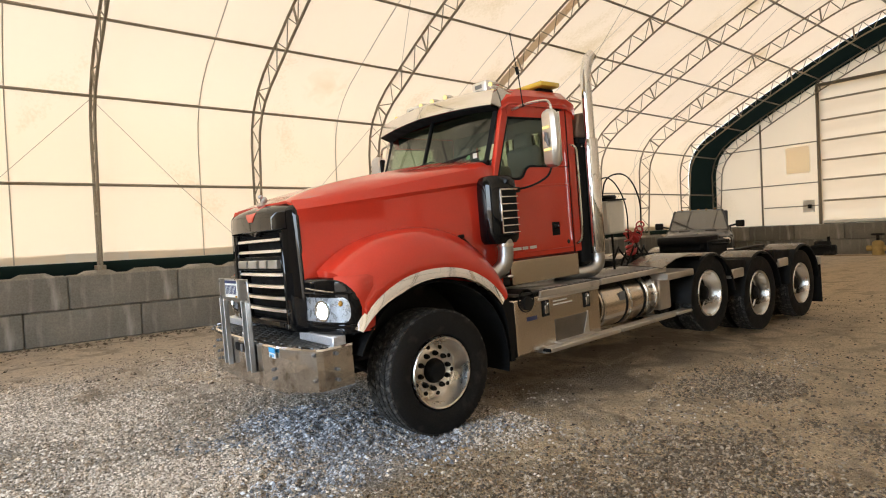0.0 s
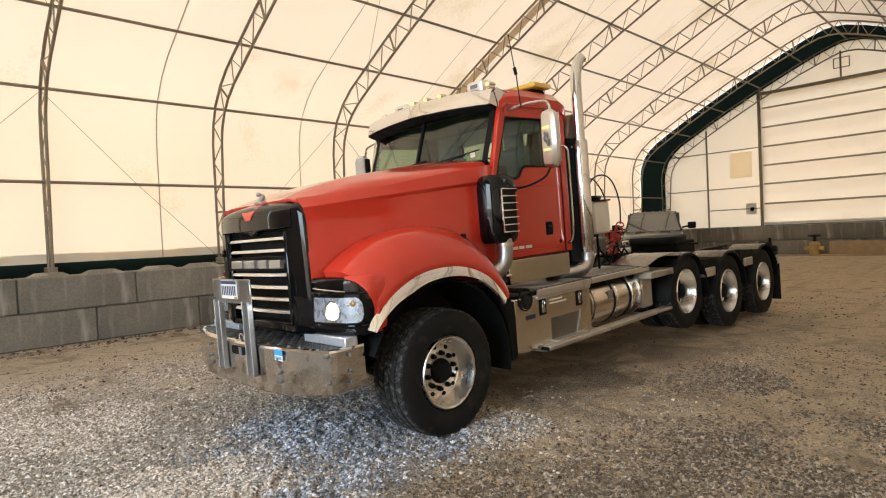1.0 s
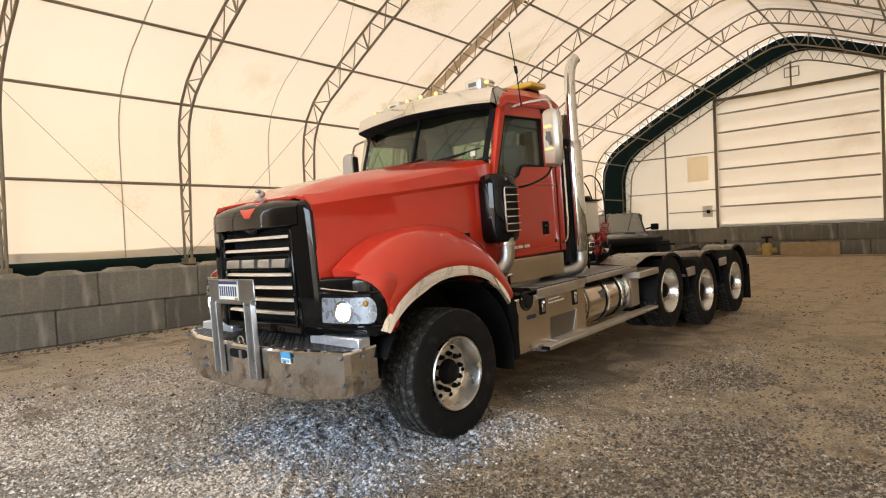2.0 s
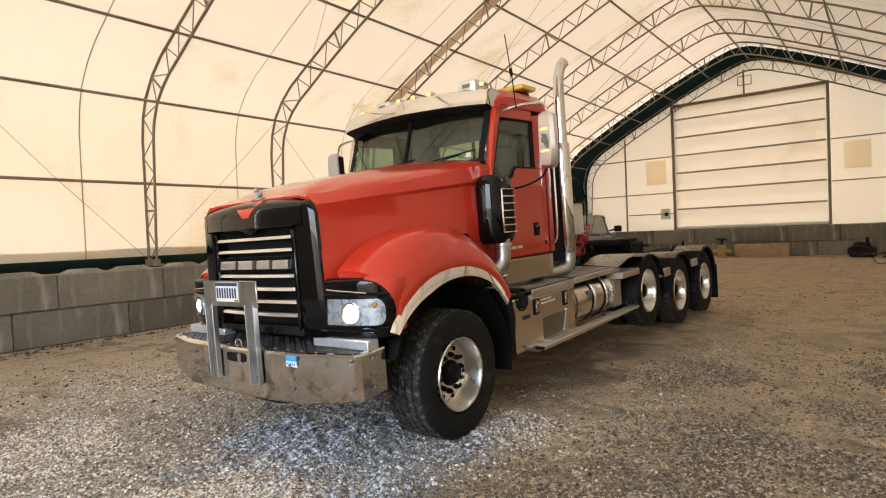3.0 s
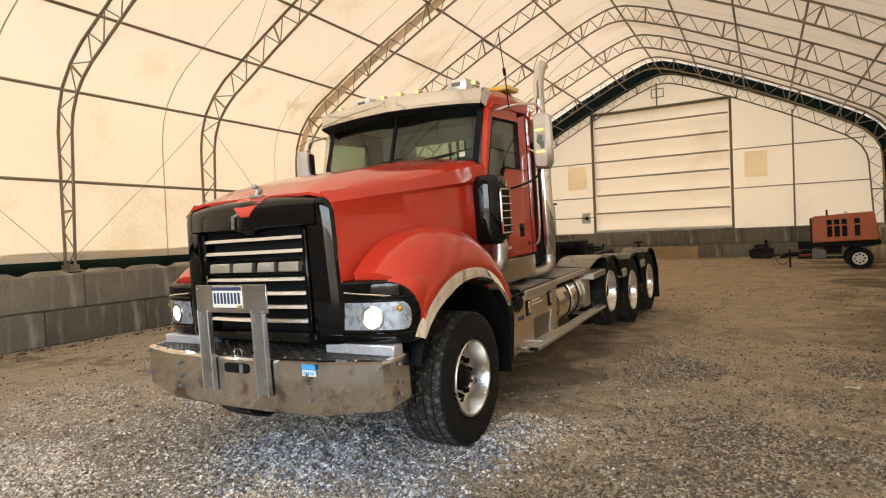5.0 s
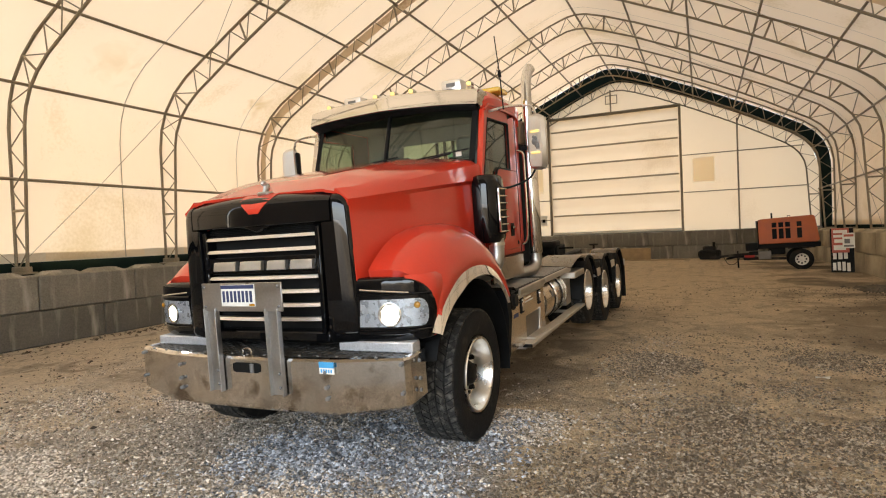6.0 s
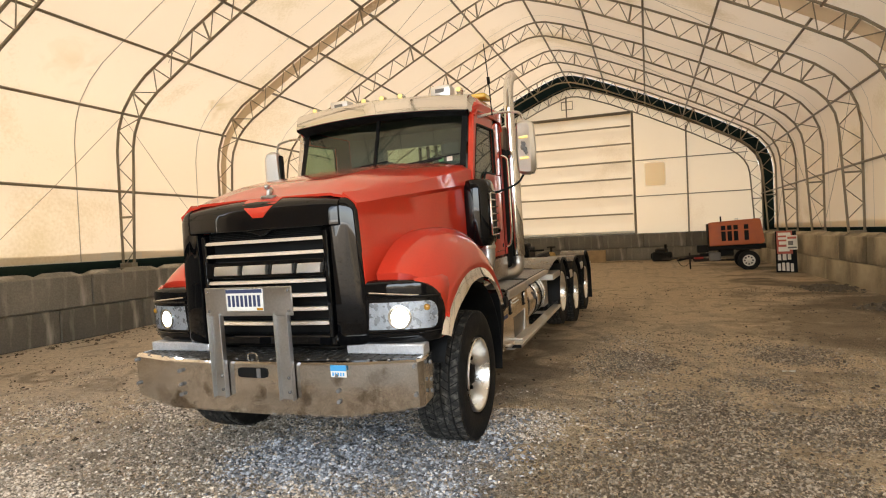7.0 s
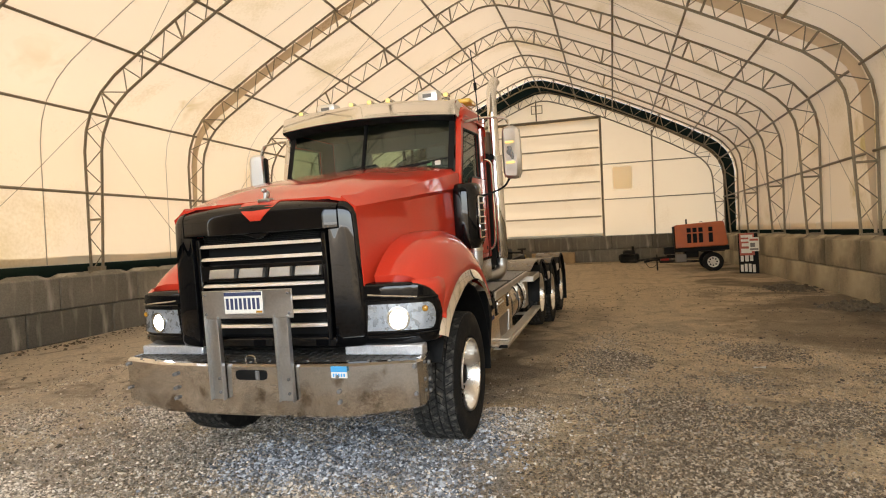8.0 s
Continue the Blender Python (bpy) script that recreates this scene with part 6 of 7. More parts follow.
for s in (1, -1):
    f = (lambda b: b) if s > 0 else flip
    for y, z, r, a0, a1, tail in ((4.62, 0.52, 0.625, 178, 4, 0), (6.12, 0.395, 0.65, 176, 4, 0), (7.70, 0.37, 0.655, 176, 2, 1)):
        fd = part("rear_fender", f(half_fender(y, z, r, 118, 62)), M_FENDER, truck, "polished half-round rear fender", 40)
        part("fender_edge", f(half_fender(y, z, r - 0.006, a0, a1, 1.335, 1.375)), M_DULL, fd, "black rubber fender edge", 40)
        # dull black sheets stand for the shade beside the wheels
        part("shade_skirt", f(half_fender(y, z, r, a1, 62)), M_DULL, fd, "", 40)
        part("shade_skirt", f(half_fender(y, z, r, 118, a0)), M_DULL, fd, "", 40)
    top = part("fender_top", f(loft([[(0.86, 3.45, 1.10), (1.34, 3.45, 1.06), (1.34, 3.45, 1.05), (0.86, 3.45, 1.09)], [(0.86, 3.75, 1.175), (1.36, 3.75, 1.15), (1.36, 3.75, 1.14), (0.86, 3.75, 1.165)], [(0.86, 4.1, 1.19), (1.36, 4.1, 1.175), (1.36, 4.1, 1.165), (0.86, 4.1, 1.18)], [(0.86, 4.45, 1.15), (1.36, 4.45, 1.145), (1.36, 4.45, 1.14), (0.86, 4.45, 1.145)]])), M_FENDER, truck, "polished sheet ahead of the rear fender")
    part("fender_step", f(box((0.9, 3.50, 0.90), (1.38, 4.12, 0.985), 0.01)), M_ALU, truck, "bright step ahead of the rear wheel")
    for y in (5.36, 6.91):
        part("fender_bracket", f(box((0.9, y - 0.17, 0.72), (1.37, y + 0.17, 0.85), 0.012)), M_ALU, truck, "bright bracket between the fenders")
        # black filler put in for the dark gap between two wheels
        part("shade_filler", f(loft([[(0.86, y - 0.30, 1.0), (1.34, y - 0.30, 1.0), (1.34, y - 0.28, 0.80), (0.86, y - 0.28, 0.80)], [(0.86, y + 0.30, 0.95), (1.34, y + 0.30, 0.95), (1.34, y + 0.28, 0.76), (0.86, y + 0.28, 0.76)]])), M_DULL, truck)
    part("tail_bracket", f(box((0.86, 8.32, 0.60), (1.38, 8.42, 0.74), 0.01)), M_ALU, truck)
    part("mud_flap", f(box((0.78, 8.40, -0.06), (1.37, 8.425, 0.68), 0.006)), M_RUBBER, truck, "black rubber mud flap")
    part("tail_lamp", f(box((1.10, 8.43, 0.62), (1.30, 8.46, 0.70), 0.01)), M_REDHOSE, truck)
plate5 = part("fifth_wheel", B(prism([(-0.47, 6.35), (-0.34, 6.15), (0.34, 6.15), (0.43, 6.35), (0.42, 6.75), (0.29, 7.05), (0.16, 7.25), (0.09, 6.9), (-0.09, 6.9), (-0.16, 7.25), (-0.29, 7.05), (-0.44, 6.75)], 1.14, 1.285, "z", 0.025), box((-0.45, 6.35, 0.90), (-0.28, 7.0, 1.20), 0.02), box((0.28, 6.35, 0.90), (0.45, 7.0, 1.20), 0.02), box((-0.40, 6.25, 1.02), (0.40, 6.95, 1.18), 0.04)), M_DULL, truck, "greasy black fifth-wheel plate")
part("fifth_wheel_handle", cyl((0.4, 6.5, 1.14), (0.72, 6.5, 1.14), 0.018, 8), M_DULL, plate5)
part("deck_plate", box((-0.42, 2.7, 0.93), (0.42, 4.4, 0.95), 0.006), M_TREADPLATE, truck, "tread plate behind the cab")
part("ramp", B(box((-0.48, 6.8, 0.93), (-0.36, 8.4, 0.985), 0.01), box((0.36, 6.8, 0.93), (0.48, 8.4, 0.985), 0.01)), M_FRAME, truck)

# ---- white cabinet and air lines behind the cab
part("hydraulic_tank", box((0.50, 2.95, 1.52), (0.98, 3.30, 1.925), 0.02), M_WHITE, truck, "cream hydraulic tank behind the cab")
part("tank_lid", B(box((0.48, 2.93, 1.925), (1.0, 3.32, 1.945), 0.006), box((0.62, 3.02, 1.945), (0.92, 3.26, 2.0), 0.03)), M_DULL, truck)
part("hose_post", cyl((0.84, 3.2, 1.0), (0.84, 3.2, 1.9), 0.015, 8), M_DULL, truck)


def coil(p0, p1, r, turns, wire):
    a, b = Vector(p0), Vector(p1)
    d = (b - a)
    u = d.orthogonal().normalized()
    v = d.normalized().cross(u)
    n = turns * 10
    pts = []
    for k in range(n + 1):
        t = 6.283185 * turns * k / n
        s = Vector((0, 0, -0.16 * math.sin(math.pi * k / n)))
        pts.append(a + d * (k / n) + s + (u * math.cos(t) + v * math.sin(t)) * r)
    return tube(pts, wire, 5)


part("air_line", coil((0.60, 4.22, 1.62), (0.62, 3.86, 1.50), 0.055, 9, 0.011), M_REDHOSE, truck, "coiled red air line")
part("air_line", coil((0.62, 3.86, 1.50), (0.60, 3.98, 1.28), 0.055, 7, 0.011), M_REDHOSE, truck, "coiled red air line")
part("air_line", coil((0.60, 3.98, 1.36), (0.58, 4.10, 1.16), 0.055, 8, 0.011), M_DULL, truck, "coiled black cable")
part("air_line", tube([(0.80, 3.1, 1.97), (0.80, 3.2, 2.25), (0.72, 3.8, 2.30), (0.62, 4.22, 1.95), (0.60, 4.22, 1.60)], 0.010, 6, round_off=3), M_DULL, truck, "arched black hose")
part("air_line", tube([(0.72, 3.1, 1.97), (0.72, 3.15, 2.22), (0.68, 3.5, 2.25), (0.64, 3.86, 1.9), (0.6, 3.9, 1.4)], 0.009, 6, round_off=3), M_DULL, truck, "arched black hose")
for k in range(5):
    x, y = 0.40 + 0.08 * k, 3.75 + 0.11 * (k % 3)
    part("hose_tangle", tube([(x, y, 1.05), (x + 0.08, y + 0.1, 1.32), (x - 0.05, y + 0.25, 1.28), (x + 0.05, y + 0.35, 1.08)], 0.013, 6, round_off=2), M_DULL, truck)


# ---------------------------------------------------------------- things round the truck
# ---- grey pickup parked behind, facing the doorway (own axes: nose at -y)
def build_pickup(m):
    t = thing("pickup_truck", "dusty grey pickup with hood scoops and tow mirrors", "pickup", m)
    hood = []
    for y, w, z, zc in ((-2.75, 0.82, 0.98, 1.02), (-2.72, 0.88, 1.08, 1.13), (-2.55, 0.92, 1.15, 1.20), (-2.0, 0.95, 1.21, 1.26), (-1.45, 0.97, 1.27, 1.31)):
        hood.append([(-w, y, z - 0.10), (-w * 0.93, y, z), (-w * 0.5, y, zc), (0, y, zc + 0.01), (w * 0.5, y, zc), (w * 0.93, y, z), (w, y, z - 0.10)])
    part("hood", shell(loft(hood, caps=False, ring=False), -0.02), M_PICKUP, t)
    part("body", B(box((-1.0, -2.70, 0.55), (1.0, 2.9, 1.12), 0.10, None, 2), box((-1.0, 0.6, 1.0), (1.0, 2.9, 1.40), 0.05), box((-0.98, -1.5, 1.0), (0.98, 0.7, 1.32), 0.06)), M_PICKUP, t)
    part("fender", box((-1.03, -2.55, 0.75), (-0.85, -1.3, 1.16), 0.08, None, 2), M_PICKUP, t)
    part("fender", box((0.85, -2.55, 0.75), (1.03, -1.3, 1.16), 0.08, None, 2), M_PICKUP, t)
    for s in (-1, 1):
        part("hood_scoop", loft([[(s * 0.38 - 0.17, -2.2, 1.255), (s * 0.38 + 0.17, -2.2, 1.25), (s * 0.38 + 0.17, -2.18, 1.262), (s * 0.38 - 0.17, -2.18, 1.265)], [(s * 0.38 - 0.16, -1.9, 1.27), (s * 0.38 + 0.16, -1.9, 1.265), (s * 0.38 + 0.16, -1.85, 1.31), (s * 0.38 - 0.16, -1.85, 1.315)]]), M_DULL, t)
    roof = loft([[(-0.72, -0.85, 1.92), (0.72, -0.85, 1.92), (0.72, 0.62, 1.94), (-0.72, 0.62, 1.94)], [(-0.66, -0.72, 1.985), (0.66, -0.72, 1.985), (0.66, 0.55, 1.99), (-0.66, 0.55, 1.99)]])
    part("roof", roof, M_PICKUP, t)
    g = part("windscreen", shell(loft([[(-0.86, -1.45, 1.31), (0, -1.56, 1.32), (0.86, -1.45, 1.31)], [(-0.72, -0.86, 1.925), (0, -0.92, 1.945), (0.72, -0.86, 1.925)]], caps=False, ring=False), 0.005), M_DARKGLASS, t, "tinted windscreen")
    g.visible_shadow = False
    for s in (-1, 1):
        part("pillar", cyl((s * 0.90, -1.42, 1.29), (s * 0.73, -0.82, 1.95), 0.035, 8), M_PICKUP, t)
        part("rear_pillar", box((s * 0.80 - 0.10, 0.45, 1.28), (s * 0.80 + 0.10, 0.65, 1.95), 0.03), M_PICKUP, t)
        w = part("side_window", shell(loft([[(s * 0.93, -1.35, 1.31), (s * 0.93, 0.5, 1.31)], [(s * 0.74, -0.82, 1.91), (s * 0.74, 0.5, 1.91)]], caps=False, ring=False), 0.005), M_DARKGLASS, t)
        w.visible_shadow = False
        mir = part("tow_mirror", box((s * 1.24 - 0.13, -1.05, 1.36), (s * 1.24 + 0.13, -0.93, 1.58), 0.035, None, 2), M_DULL, t, "black tow mirror")
        part("mirror_arm", cyl((s * 0.93, -1.0, 1.40), (s * 1.15, -1.0, 1.45), 0.03, 8), M_DULL, mir)
        part("headlight", box((s * 0.82 - 0.11, -2.80, 0.88), (s * 0.82 + 0.11, -2.66, 1.06), 0.03), M_CHROME, t, "clear headlight")
        for y in (-1.95, 1.75):
            wh = part("wheel", revolve([(-0.12, 0.22), (-0.13, 0.36), (-0.10, 0.395), (0.10, 0.395), (0.13, 0.36), (0.12, 0.22)], 28, "x", (s * 0.92, y, 0.40)), M_RUBBER, t)
            part("rim", revolve([(s * 0.13, 0.225), (s * 0.10, 0.2), (s * 0.06, 0.08), (s * 0.09, 0.0001)], 24, "x", (s * 0.92, y, 0.40), closed=False), M_ALU, wh)
    for k in range(5):
        part("roof_marker", ball((-0.5 + k * 0.25, -0.74, 1.995), 0.025, (1.4, 1, 0.7), 8), M_AMBER, t)
    part("grille", B(box((-0.68, -2.80, 0.78), (0.68, -2.70, 1.08), 0.03), box((-0.70, -2.82, 0.91), (0.70, -2.78, 0.95), 0.01)), M_DULL, t, "black grille")
    part("bumper", box((-1.0, -2.92, 0.50), (1.0, -2.72, 0.76), 0.05, None, 2), M_CHROME, t, "chrome bumper")
    part("cab_lining", B(box((-0.85, -1.35, 1.0), (0.85, -1.0, 1.30), 0.03), box((-0.70, 0.0, 0.9), (-0.2, 0.15, 1.68), 0.05), box((0.2, 0.0, 0.9), (0.70, 0.15, 1.68), 0.05), box((-0.78, 0.55, 1.1), (0.78, 0.6, 1.5), 0.01)), M_DASH, t)
    return t


build_pickup(pose(-6.12, 19.1, 0.03, 0, 0, 25) @ Matrix.Scale(1.12, 4))


# ---- orange towed compressor
def build_compressor(m):
    t = thing("towed_compressor", "faded orange towed air compressor on a two-wheel trailer", "compressor", m)
    hood = [(-0.93, 0.95), (0.86, 0.95), (0.95, 1.02), (0.84, 1.84), (0.78, 1.90), (-0.84, 1.85), (-0.93, 1.78)]
    body = part("canopy", prism(hood, -0.55, 0.55, "y", 0.025), M_ORANGE, t, "orange sheet-metal canopy")
    for x in (-0.42, -0.21, 0.0, 0.35):
        for z0, z1 in ((1.12, 1.48), (1.53, 1.70)):
            part("louvre_opening", box((x - 0.075, -0.562, z0), (x + 0.075, -0.545, z1), 0.006), M_DULL, body)
    part("canopy_seam", box((-0.93, -0.556, 1.76), (0.84, -0.548, 1.775), 0.003), M_ORANGE, body)
    part("end_panel", box((-0.955, -0.54, 0.80), (-0.915, 0.54, 1.80), 0.01), M_DULL, body)
    part("exhaust_pipe", cyl((-0.45, 0.0, 1.85), (-0.45, 0.0, 2.06), 0.03, 10), M_DULL, body)
    part("lifting_eye", tube([(0.05, 0, 1.86), (0.05, 0, 1.93), (0.13, 0, 1.93), (0.13, 0, 1.87)], 0.012, 6), M_DULL, body)
    part("frame", B(box((-0.98, -0.50, 0.78), (0.98, 0.50, 0.95), 0.02), box((-1.25, -0.10, 0.55), (-0.2, 0.10, 0.68), 0.02), box((-0.6, -0.42, 0.55), (-0.1, 0.42, 0.80), 0.03)), M_DULL, t)
    part("tool_tray", box((-1.35, -0.35, 0.72), (-0.95, 0.35, 1.0), 0.02), M_DULL, t)
    part("tow_bar", tube([(-1.0, 0, 0.60), (-1.6, 0, 0.58), (-2.35, 0, 0.52)], 0.045, 8), M_FRAME, t)
    part("jack_stand", B(cyl((-1.62, 0.08, 0.0), (-1.62, 0.08, 0.72), 0.03, 8), box((-1.72, 0.0, 0.0), (-1.52, 0.16, 0.02), 0.004)), M_FRAME, t)
    part("safety_chain", tube([(-1.5, -0.1, 0.55), (-1.7, -0.15, 0.25), (-1.95, -0.12, 0.2), (-2.1, -0.05, 0.5)], 0.012, 6, round_off=2), M_FRAME, t)
    part("battery_box", box((-0.95, -0.50, 0.40), (-0.55, -0.2, 0.70), 0.02), M_GREY, t)
    for s in (-1, 1):
        w = part("wheel", revolve([(-0.09, 0.21), (-0.10, 0.33), (-0.08, 0.365), (0.08, 0.365), (0.10, 0.33), (0.09, 0.21)], 32, "y", (0.36, s * 0.66, 0.365)), M_RUBBER, t, "small trailer tyre")
        part("rim", revolve([(s * 0.09, 0.215), (s * 0.07, 0.20), (s * 0.02, 0.19), (s * 0.03, 0.07), (s * 0.06, 0.05), (s * 0.07, 0.0001)], 24, "y", (0.36, s * 0.66, 0.365), closed=False), M_WHITE, w, "pale spoked rim")
        for k in range(8):
            a = 6.283 * k / 8
            part("rim_hole", ball((0.36 + 0.135 * math.cos(a), s * 0.685, 0.365 + 0.135 * math.sin(a)), 0.03, (1, 0.4, 1), 8), M_DULL, w)
        part("mudguard", box((-0.05, s * 0.66 - 0.14, 0.76), (0.78, s * 0.66 + 0.14, 0.79), 0.01), M_DULL, t)
    return t


build_compressor(pose(5.82, 19.85, 0.0, 0, -1.5, -2))

# ---- old printed boards leaning on the right-hand block wall
def build_board(name, m, w, h, paint, rows, label):
    b = thing(name, label, "sign board", m, group="leaning sign boards")
    face = part("panel", box((0, -0.012, 0), (w, 0.012, h), 0.004), paint, b)
    for x0, x1, z0, z1, k in rows:
        part("print_bar", box((x0 * w, -0.015, z0 * h), (x1 * w, -0.0122, z1 * h), 0), k, face, "", 0)


M_SIGNRED = mat("sign_red", (0.42, 0.10, 0.07), 0.6, vary=0.2)
build_board("sign_board", pose(6.72, 17.45, 0.02, -10, 0, -6), 0.62, 1.42, M_DULL, [(0.08, 0.22, 0.05, 0.22, M_WHITE), (0.28, 0.42, 0.05, 0.24, M_WHITE), (0.48, 0.62, 0.04, 0.24, M_WHITE), (0.68, 0.82, 0.03, 0.22, M_WHITE), (0.10, 0.25, 0.30, 0.44, M_WHITE), (0.32, 0.50, 0.30, 0.46, M_WHITE), (0.56, 0.72, 0.31, 0.45, M_WHITE)], "black board with white lettering bars leaning on the wall")
build_board("sign_board", pose(6.74, 17.38, 0.66, -10, 0, -6), 0.46, 0.78, M_SIGNRED, [(0.1, 0.9, 0.80, 0.92, M_WHITE), (0.1, 0.7, 0.62, 0.72, M_WHITE), (0.15, 0.85, 0.40, 0.54, M_WHITE), (0.1, 0.8, 0.1, 0.3, M_WHITE)], "faded red and white printed board against the wall")
build_board("sign_board", pose(7.02, 17.34, 0.80, -9, 0, -6), 0.32, 0.48, M_WHITE, [(0.1, 0.9, 0.75, 0.9, M_SIGNRED), (0.15, 0.6, 0.3, 0.6, M_GREY), (0.1, 0.9, 0.08, 0.2, M_GREY)], "small white printed board against the wall")


# ---- clutter along the far wall
def build_hydrant(m):
    t = thing("yellow_valve", "dusty yellow pump body with a dark handwheel on the floor", "pump", m)
    part("body", B(cyl((0, 0, 0), (0, 0, 0.5), 0.22, 14), ball((0, 0, 0.5), 0.22, (1, 1, 0.7), 14), cyl((-0.4, 0, 0.3), (0.4, 0, 0.3), 0.12, 12)), mat("worn_yellow", (0.42, 0.29, 0.10), 0.7, vary=0.3), t)
    part("stem", cyl((0, 0, 0.55), (0, 0, 0.95), 0.06, 10), M_FRAME, t)
    part("handwheel", revolve([(0.86, 0.22), (0.90, 0.26), (0.94, 0.22), (0.90, 0.18)], 20, "z"), M_FRAME, t)
    return t


build_hydrant(pose(-2.35, 27.1, 0.02))


def build_engine(m, label, s=1.0):
    t = thing("engine_block", label, "engine", m)
    part("block", B(box((-0.45 * s, -0.25, 0.05), (0.45 * s, 0.25, 0.5), 0.06), box((-0.3 * s, -0.2, 0.45), (0.25 * s, 0.2, 0.68), 0.05)), M_FRAME, t)
    part("manifold", tube([(-0.3 * s, -0.3, 0.45), (0.0, -0.34, 0.5), (0.32 * s, -0.3, 0.42)], 0.06, 8, round_off=1), M_FRAME, t)
    part("pulley", revolve([(-0.52 * s, 0.0001), (-0.52 * s, 0.14), (-0.46 * s, 0.14), (-0.46 * s, 0.0001)], 16, "x", (0, 0, 0.3), closed=False), M_DULL, t)
    part("filter", cyl((0.2 * s, -0.1, 0.66), (0.2 * s, -0.1, 0.88), 0.06, 10), M_DULL, t)
    return t


build_engine(pose(-4.35, 26.9, 0.0, 0, 0, 8), "dark greasy engine block on the floor by the wall", 1.1)
build_engine(pose(3.3, 26.3, 0.0, 0, 0, -14), "black machine part lying by the end wall", 1.0)
def build_log(name, m, size, material, label, category):
    t = part(name, box((0, 0, 0), size, 0.03), material)
    t.matrix_world = m
    return tagged(t, label, category)


build_log("timber", pose(-1.85, 27.35, 0.02, 0, 0, 1), (2.35, 0.32, 0.62), M_WOOD, "pale squared timber lying against the block wall", "timber")
build_log("plank", pose(-4.2, 26.3, 0.0, 0, 0, 1.5), (5.6, 0.22, 0.06), M_WOOD, "long pale plank on the floor", "plank")
build_log("plank", pose(-0.6, 26.7, 0.0, 0, 0, 3), (3.0, 0.2, 0.05), M_WOOD, "pale plank on the floor by the wall", "plank")
t = thing("hose_pile", "tangle of black hose with a red end by the wall", "hose", pose(4.0, 26.0, 0.0))
part("hose", B(*[tube([(0.0 + 0.1 * k, 0.1 * k, 0.06 + 0.05 * k), (0.5, 0.3 - 0.1 * k, 0.16 + 0.04 * k), (1.1, 0.05 * k, 0.10), (1.6, 0.2, 0.06)], 0.05, 8, round_off=2) for k in range(3)]), M_DULL, t)
part("coupling", cyl((0.75, -0.1, 0.16), (1.15, -0.05, 0.14), 0.09, 10), M_REDHOSE, t)
t = thing("pipe_heap", "dark scrap pipes lying by the end wall", "pipes", pose(4.9, 25.4, 0.0))
for k in range(4):
    part("pipe", cyl((-0.2, 0.18 * k, 0.06 + 0.03 * (k % 2)), (1.6, 0.12 * k - 0.1, 0.07), 0.045, 8), M_FRAME, t)

# light box above the curtain door and a small wall lamp
t = thing("vent_box", "small pale vent box above the curtain door", "vent", pose(-1.35, YE - 0.20, 8.75))
part("frame", B(box((-0.32, -0.03, -0.24), (0.32, 0.0, -0.20), 0.005), box((-0.32, -0.03, 0.20), (0.32, 0.0, 0.24), 0.005), box((-0.32, -0.03, -0.20), (-0.28, 0.0, 0.20), 0.005), box((0.28, -0.03, -0.20), (0.32, 0.0, 0.20), 0.005)), M_STEEL, t)
t = thing("socket_box", "dark electrical box on a pale board", "socket", pose(-5.35, YE - 0.12, 2.35))
part("board", box((-0.28, -0.02, -0.3), (0.22, 0.02, 0.28), 0.006), M_WHITE, t)
part("box", box((-0.05, -0.12, -0.12), (0.11, -0.02, 0.06), 0.02), M_DULL, t)


# ---- loose stones and rubble
def scatter(name, count, area, size, material, seed, label, category, density):
    """Many small broken stones in one mesh."""
    rng = np.random.default_rng(seed)
    base = np.array([(1, 0, 0), (-1, 0, 0), (0, 1, 0), (0, -1, 0), (0, 0, 1), (0, 0, -1)], float)
    tri = np.array([(0, 2, 4), (2, 1, 4), (1, 3, 4), (3, 0, 4), (2, 0, 5), (1, 2, 5), (3, 1, 5), (0, 3, 5)])
    pts = []
    while len(pts) < count:
        for x, y, u in zip(rng.uniform(area[0], area[1], 4096), rng.uniform(area[2], area[3], 4096), rng.random(4096)):
            if u < density(x, y):
                pts.append((x, y, ground_height(x, y)))
    at = np.array(pts[:count])
    r = size[0] + (size[1] - size[0]) * rng.random(count) ** 1.8
    q = base[None] * (0.7 + 0.6 * rng.random((count, 6, 1))) * r[:, None, None] * np.array([1.25, 0.95, 0.70])
    q += rng.uniform(-0.25, 0.25, q.shape) * r[:, None, None]
    a, b = rng.uniform(0, 6.283, count)[:, None], rng.uniform(-0.6, 0.6, count)[:, None]
    y1, z1 = q[..., 1] * np.cos(b) - q[..., 2] * np.sin(b), q[..., 1] * np.sin(b) + q[..., 2] * np.cos(b)
    verts = np.stack([q[..., 0] * np.cos(a) - y1 * np.sin(a), q[..., 0] * np.sin(a) + y1 * np.cos(a), z1], -1)
    verts = (verts + at[:, None, :] + np.array([0, 0, 1.0]) * (r * 0.25)[:, None, None]).reshape(-1, 3)
    faces = (tri[None] + (np.arange(count) * 6)[:, None, None]).reshape(-1, 3)
    me = bpy.data.meshes.new(name)
    me.from_pydata(verts.tolist(), [], faces.tolist())
    me.materials.append(material)
    return tagged(new(name, me), label, category, kind="stuff")


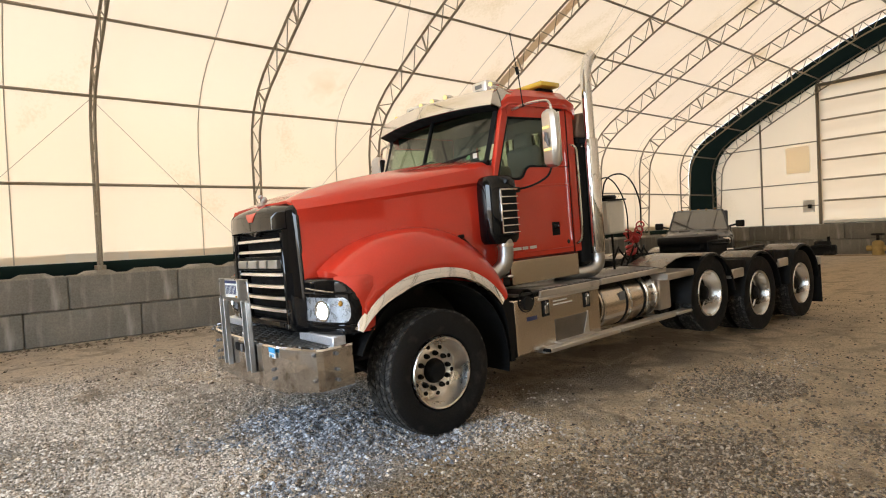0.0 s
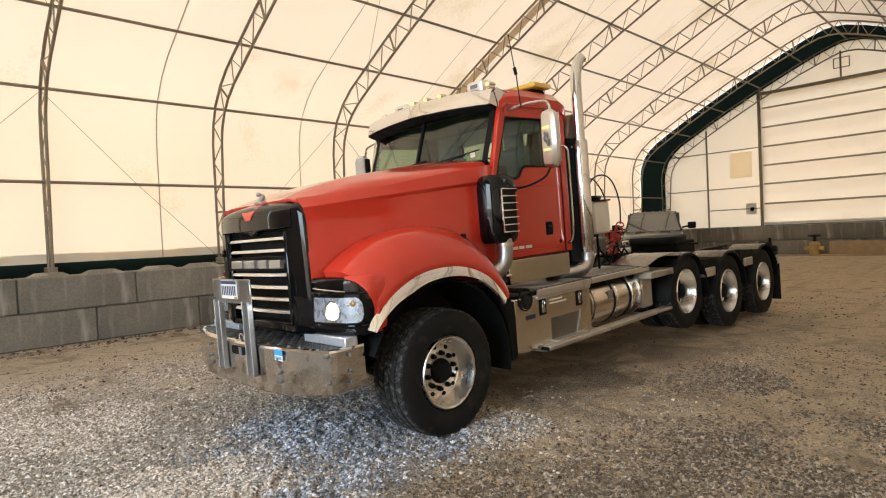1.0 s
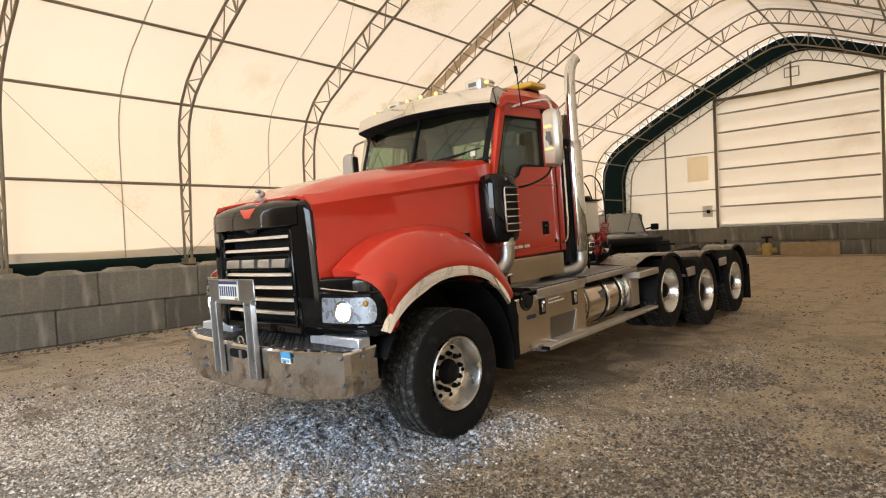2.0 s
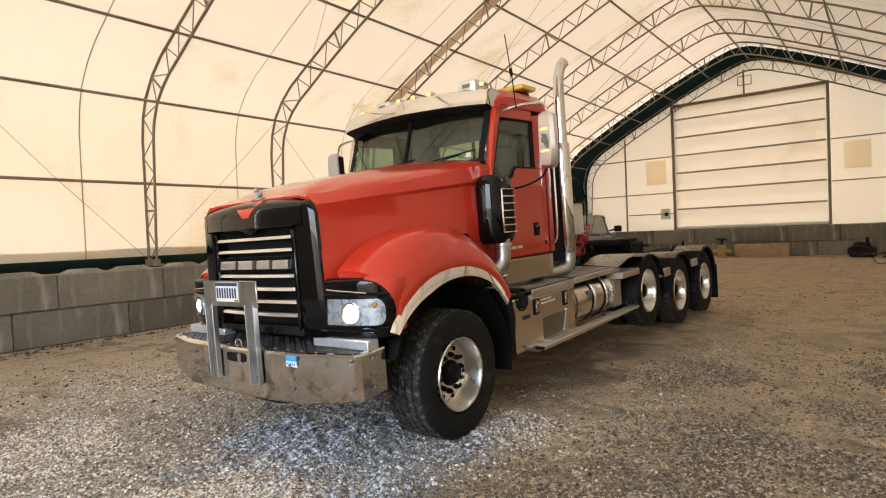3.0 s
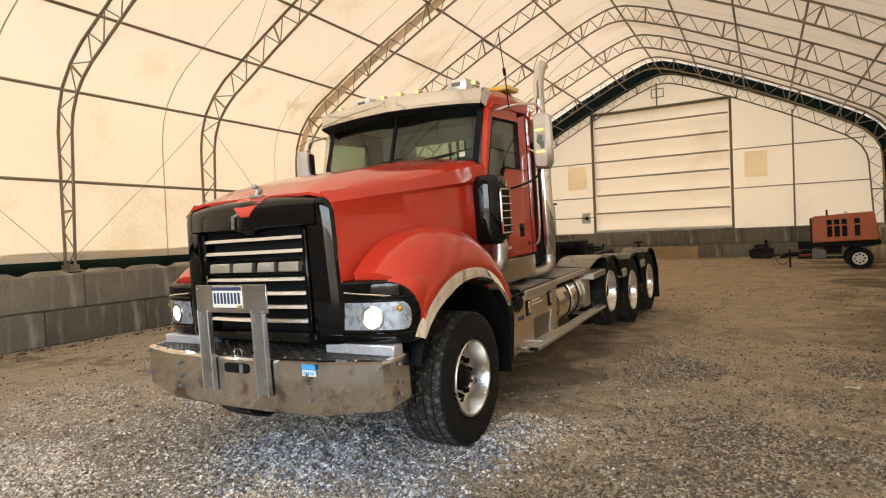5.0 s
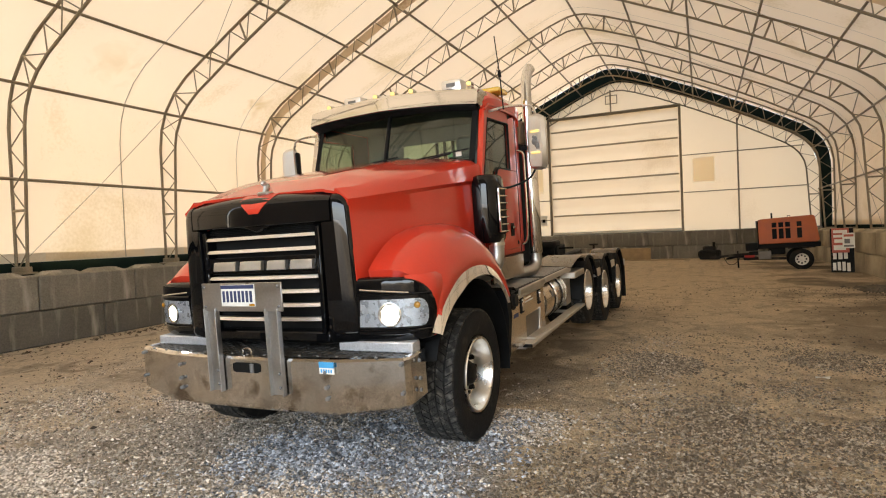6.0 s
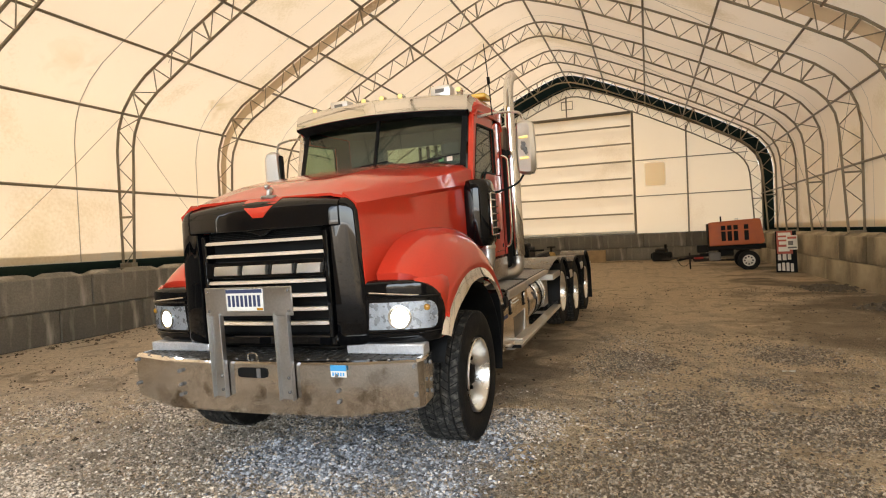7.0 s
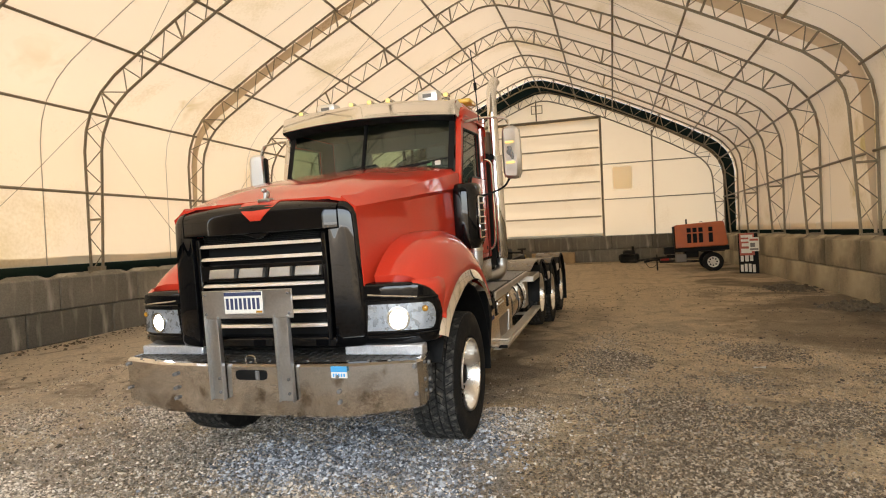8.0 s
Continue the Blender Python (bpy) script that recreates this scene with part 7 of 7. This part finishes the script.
def stone_material(name, dark, middle, pale):
    m = bpy.data.materials.new(name)
    m.use_nodes = True
    n, l = m.node_tree.nodes, m.node_tree.links
    g, r = n.new("ShaderNodeNewGeometry"), n.new("ShaderNodeValToRGB")
    r.color_ramp.elements[0].color, r.color_ramp.elements[1].color = (*dark, 1), (*pale, 1)
    e = r.color_ramp.elements.new(0.6)
    e.color = (*middle, 1)
    l.new(g.outputs["Random Per Island"], r.inputs["Fac"]), l.new(r.outputs["Color"], n["Principled BSDF"].inputs["Base Color"])
    n["Principled BSDF"].inputs["Roughness"].default_value = 0.9
    return m


M_BROKEN = stone_material("broken_stone", (0.11, 0.093, 0.072), (0.47, 0.40, 0.32), (0.88, 0.79, 0.68))
# churned stones carry the blue of the doorway light in their colour
M_COOLLIT = stone_material("cool_lit_stone", (0.07, 0.075, 0.085), (0.30, 0.315, 0.34), (0.74, 0.765, 0.81))
M_DUSTY = stone_material("dusty_stone", (0.07, 0.050, 0.031), (0.19, 0.146, 0.098), (0.50, 0.415, 0.31))
def near_density(x, y):
    v = 0.5 + 1.5 * noise.noise(Vector((x * 0.55, y * 0.55, 11.0))) + 0.5 * noise.noise(Vector((x * 2.2, y * 2.2, 2.0)))
    edge = min(max((3.6 - y + 0.45 * min(x, 2.0)) / 3.5, 0.0), 1.0) * min(max((x + 4.2) / 3.5, 0.0), 1.0) * min(max((2.0 - x) / 1.2, 0.0), 1.0)
    lane = min(max((abs(x) - 1.75 + 0.9 * noise.noise(Vector((x, y, 3.0)))) / 0.9, 0.0), 1.0) if y > 0.8 else 1.0
    v -= max(0.0, 2.2 * noise.noise(Vector((x * 0.9, y * 0.9, 61.0))))
    return min(max(v * 1.6, 0.10), 1.0) * max(edge, 0.02) * max(lane, 0.012)


def right_density(x, y):
    v = 0.20 + 2.0 * noise.noise(Vector((x * 0.8, y * 0.8, 51.0))) + 0.5 * noise.noise(Vector((x * 2.4, y * 2.4, 7.0)))
    return min(max(v, 0.05), 1.0) * min(max((x - 1.7) / 0.9, 0.0), 1.0) * min(max((5.5 - y) / 4.0, 0.0), 1.0) * min(max((6.5 - x) / 2.5, 0.05), 1.0)


scatter("gravel", 52000, (1.2, 6.3, -3.4, 5.5), (0.006, 0.017), M_DUSTY, 4, "dusty tan gravel trodden into the dirt", "gravel", right_density)
scatter("gravel", 130000, (-5.0, 2.7, -3.4, 5.0), (0.006, 0.017), M_BROKEN, 3, "loose broken grey gravel on the floor", "gravel", near_density)
scatter("gravel", 7000, (-8.3, 7.2, -3.0, 14.0), (0.006, 0.018), M_DUSTY, 5, "thinly spread stones on packed dirt", "gravel", lambda x, y: min(max(0.2 + 1.3 * noise.noise(Vector((x * 0.4, y * 0.4, 21.0))), 0.04), 1.0))
scatter("gravel", 16000, (-0.9, 1.9, -2.0, 0.9), (0.006, 0.020), M_COOLLIT, 14, "freshly churned stone under the truck's nose, tinted with cool doorway light", "gravel", lambda x, y: math.exp(-((x - 0.5) / 0.95) ** 4 - ((y + 0.55) / 1.0) ** 4) * min(max(0.5 + 1.6 * noise.noise(Vector((x * 1.8, y * 1.8, 77.0))), 0.08), 1.0))
M_SCRAP = mat("dark_rubble", (0.11, 0.088, 0.06), 0.9, vary=0.5, scale=5)
scatter("rubble", 420, (6.2, 7.4, 7.2, 9.0), (0.02, 0.085), M_SCRAP, 8, "small heap of dark rubble along the block wall", "rubble", lambda x, y: math.exp(-((x - 7.05) / 0.32) ** 2 - ((y - 8.1) / 0.4) ** 2))
scatter("rubble", 380, (6.0, 7.4, 10.6, 13.4), (0.02, 0.07), M_SCRAP, 18, "low spread of dark rubble at the foot of the wall", "rubble", lambda x, y: math.exp(-((x - 6.9) / 0.45) ** 2 - ((y - 12.0) / 0.6) ** 2))
scatter("rubble", 500, (-8.7, -7.7, -4.0, 9.0), (0.015, 0.045), M_DUSTY, 9, "crumbs of dirt along the foot of the wall", "rubble", lambda x, y: math.exp(-((x + 8.6) / 0.35) ** 2))

M_CHIP = mat("bark_chip", (0.06, 0.045, 0.03), 0.9, vary=0.4, scale=9)
scatter("litter", 900, (-8.0, 6.5, -3.0, 12.0), (0.008, 0.026), M_CHIP, 12, "dark chips and crumbs lying on the dirt", "litter", lambda x, y: min(max(0.3 + noise.noise(Vector((x * 0.8, y * 0.8, 41.0))), 0.03), 1.0))
scrap = part("paper_scrap", shell(loft([[(-0.07, -0.04, 0.012), (-0.02, -0.055, 0.03), (0.06, -0.03, 0.012)], [(-0.06, 0.03, 0.02), (0.0, 0.04, 0.012), (0.08, 0.035, 0.028)]], caps=False, ring=False), 0.001), M_WHITE)
scrap.matrix_world = pose(4.13, 2.79, ground_height(4.13, 2.79))
tagged(scrap, "crumpled white scrap of paper on the dirt", "litter")
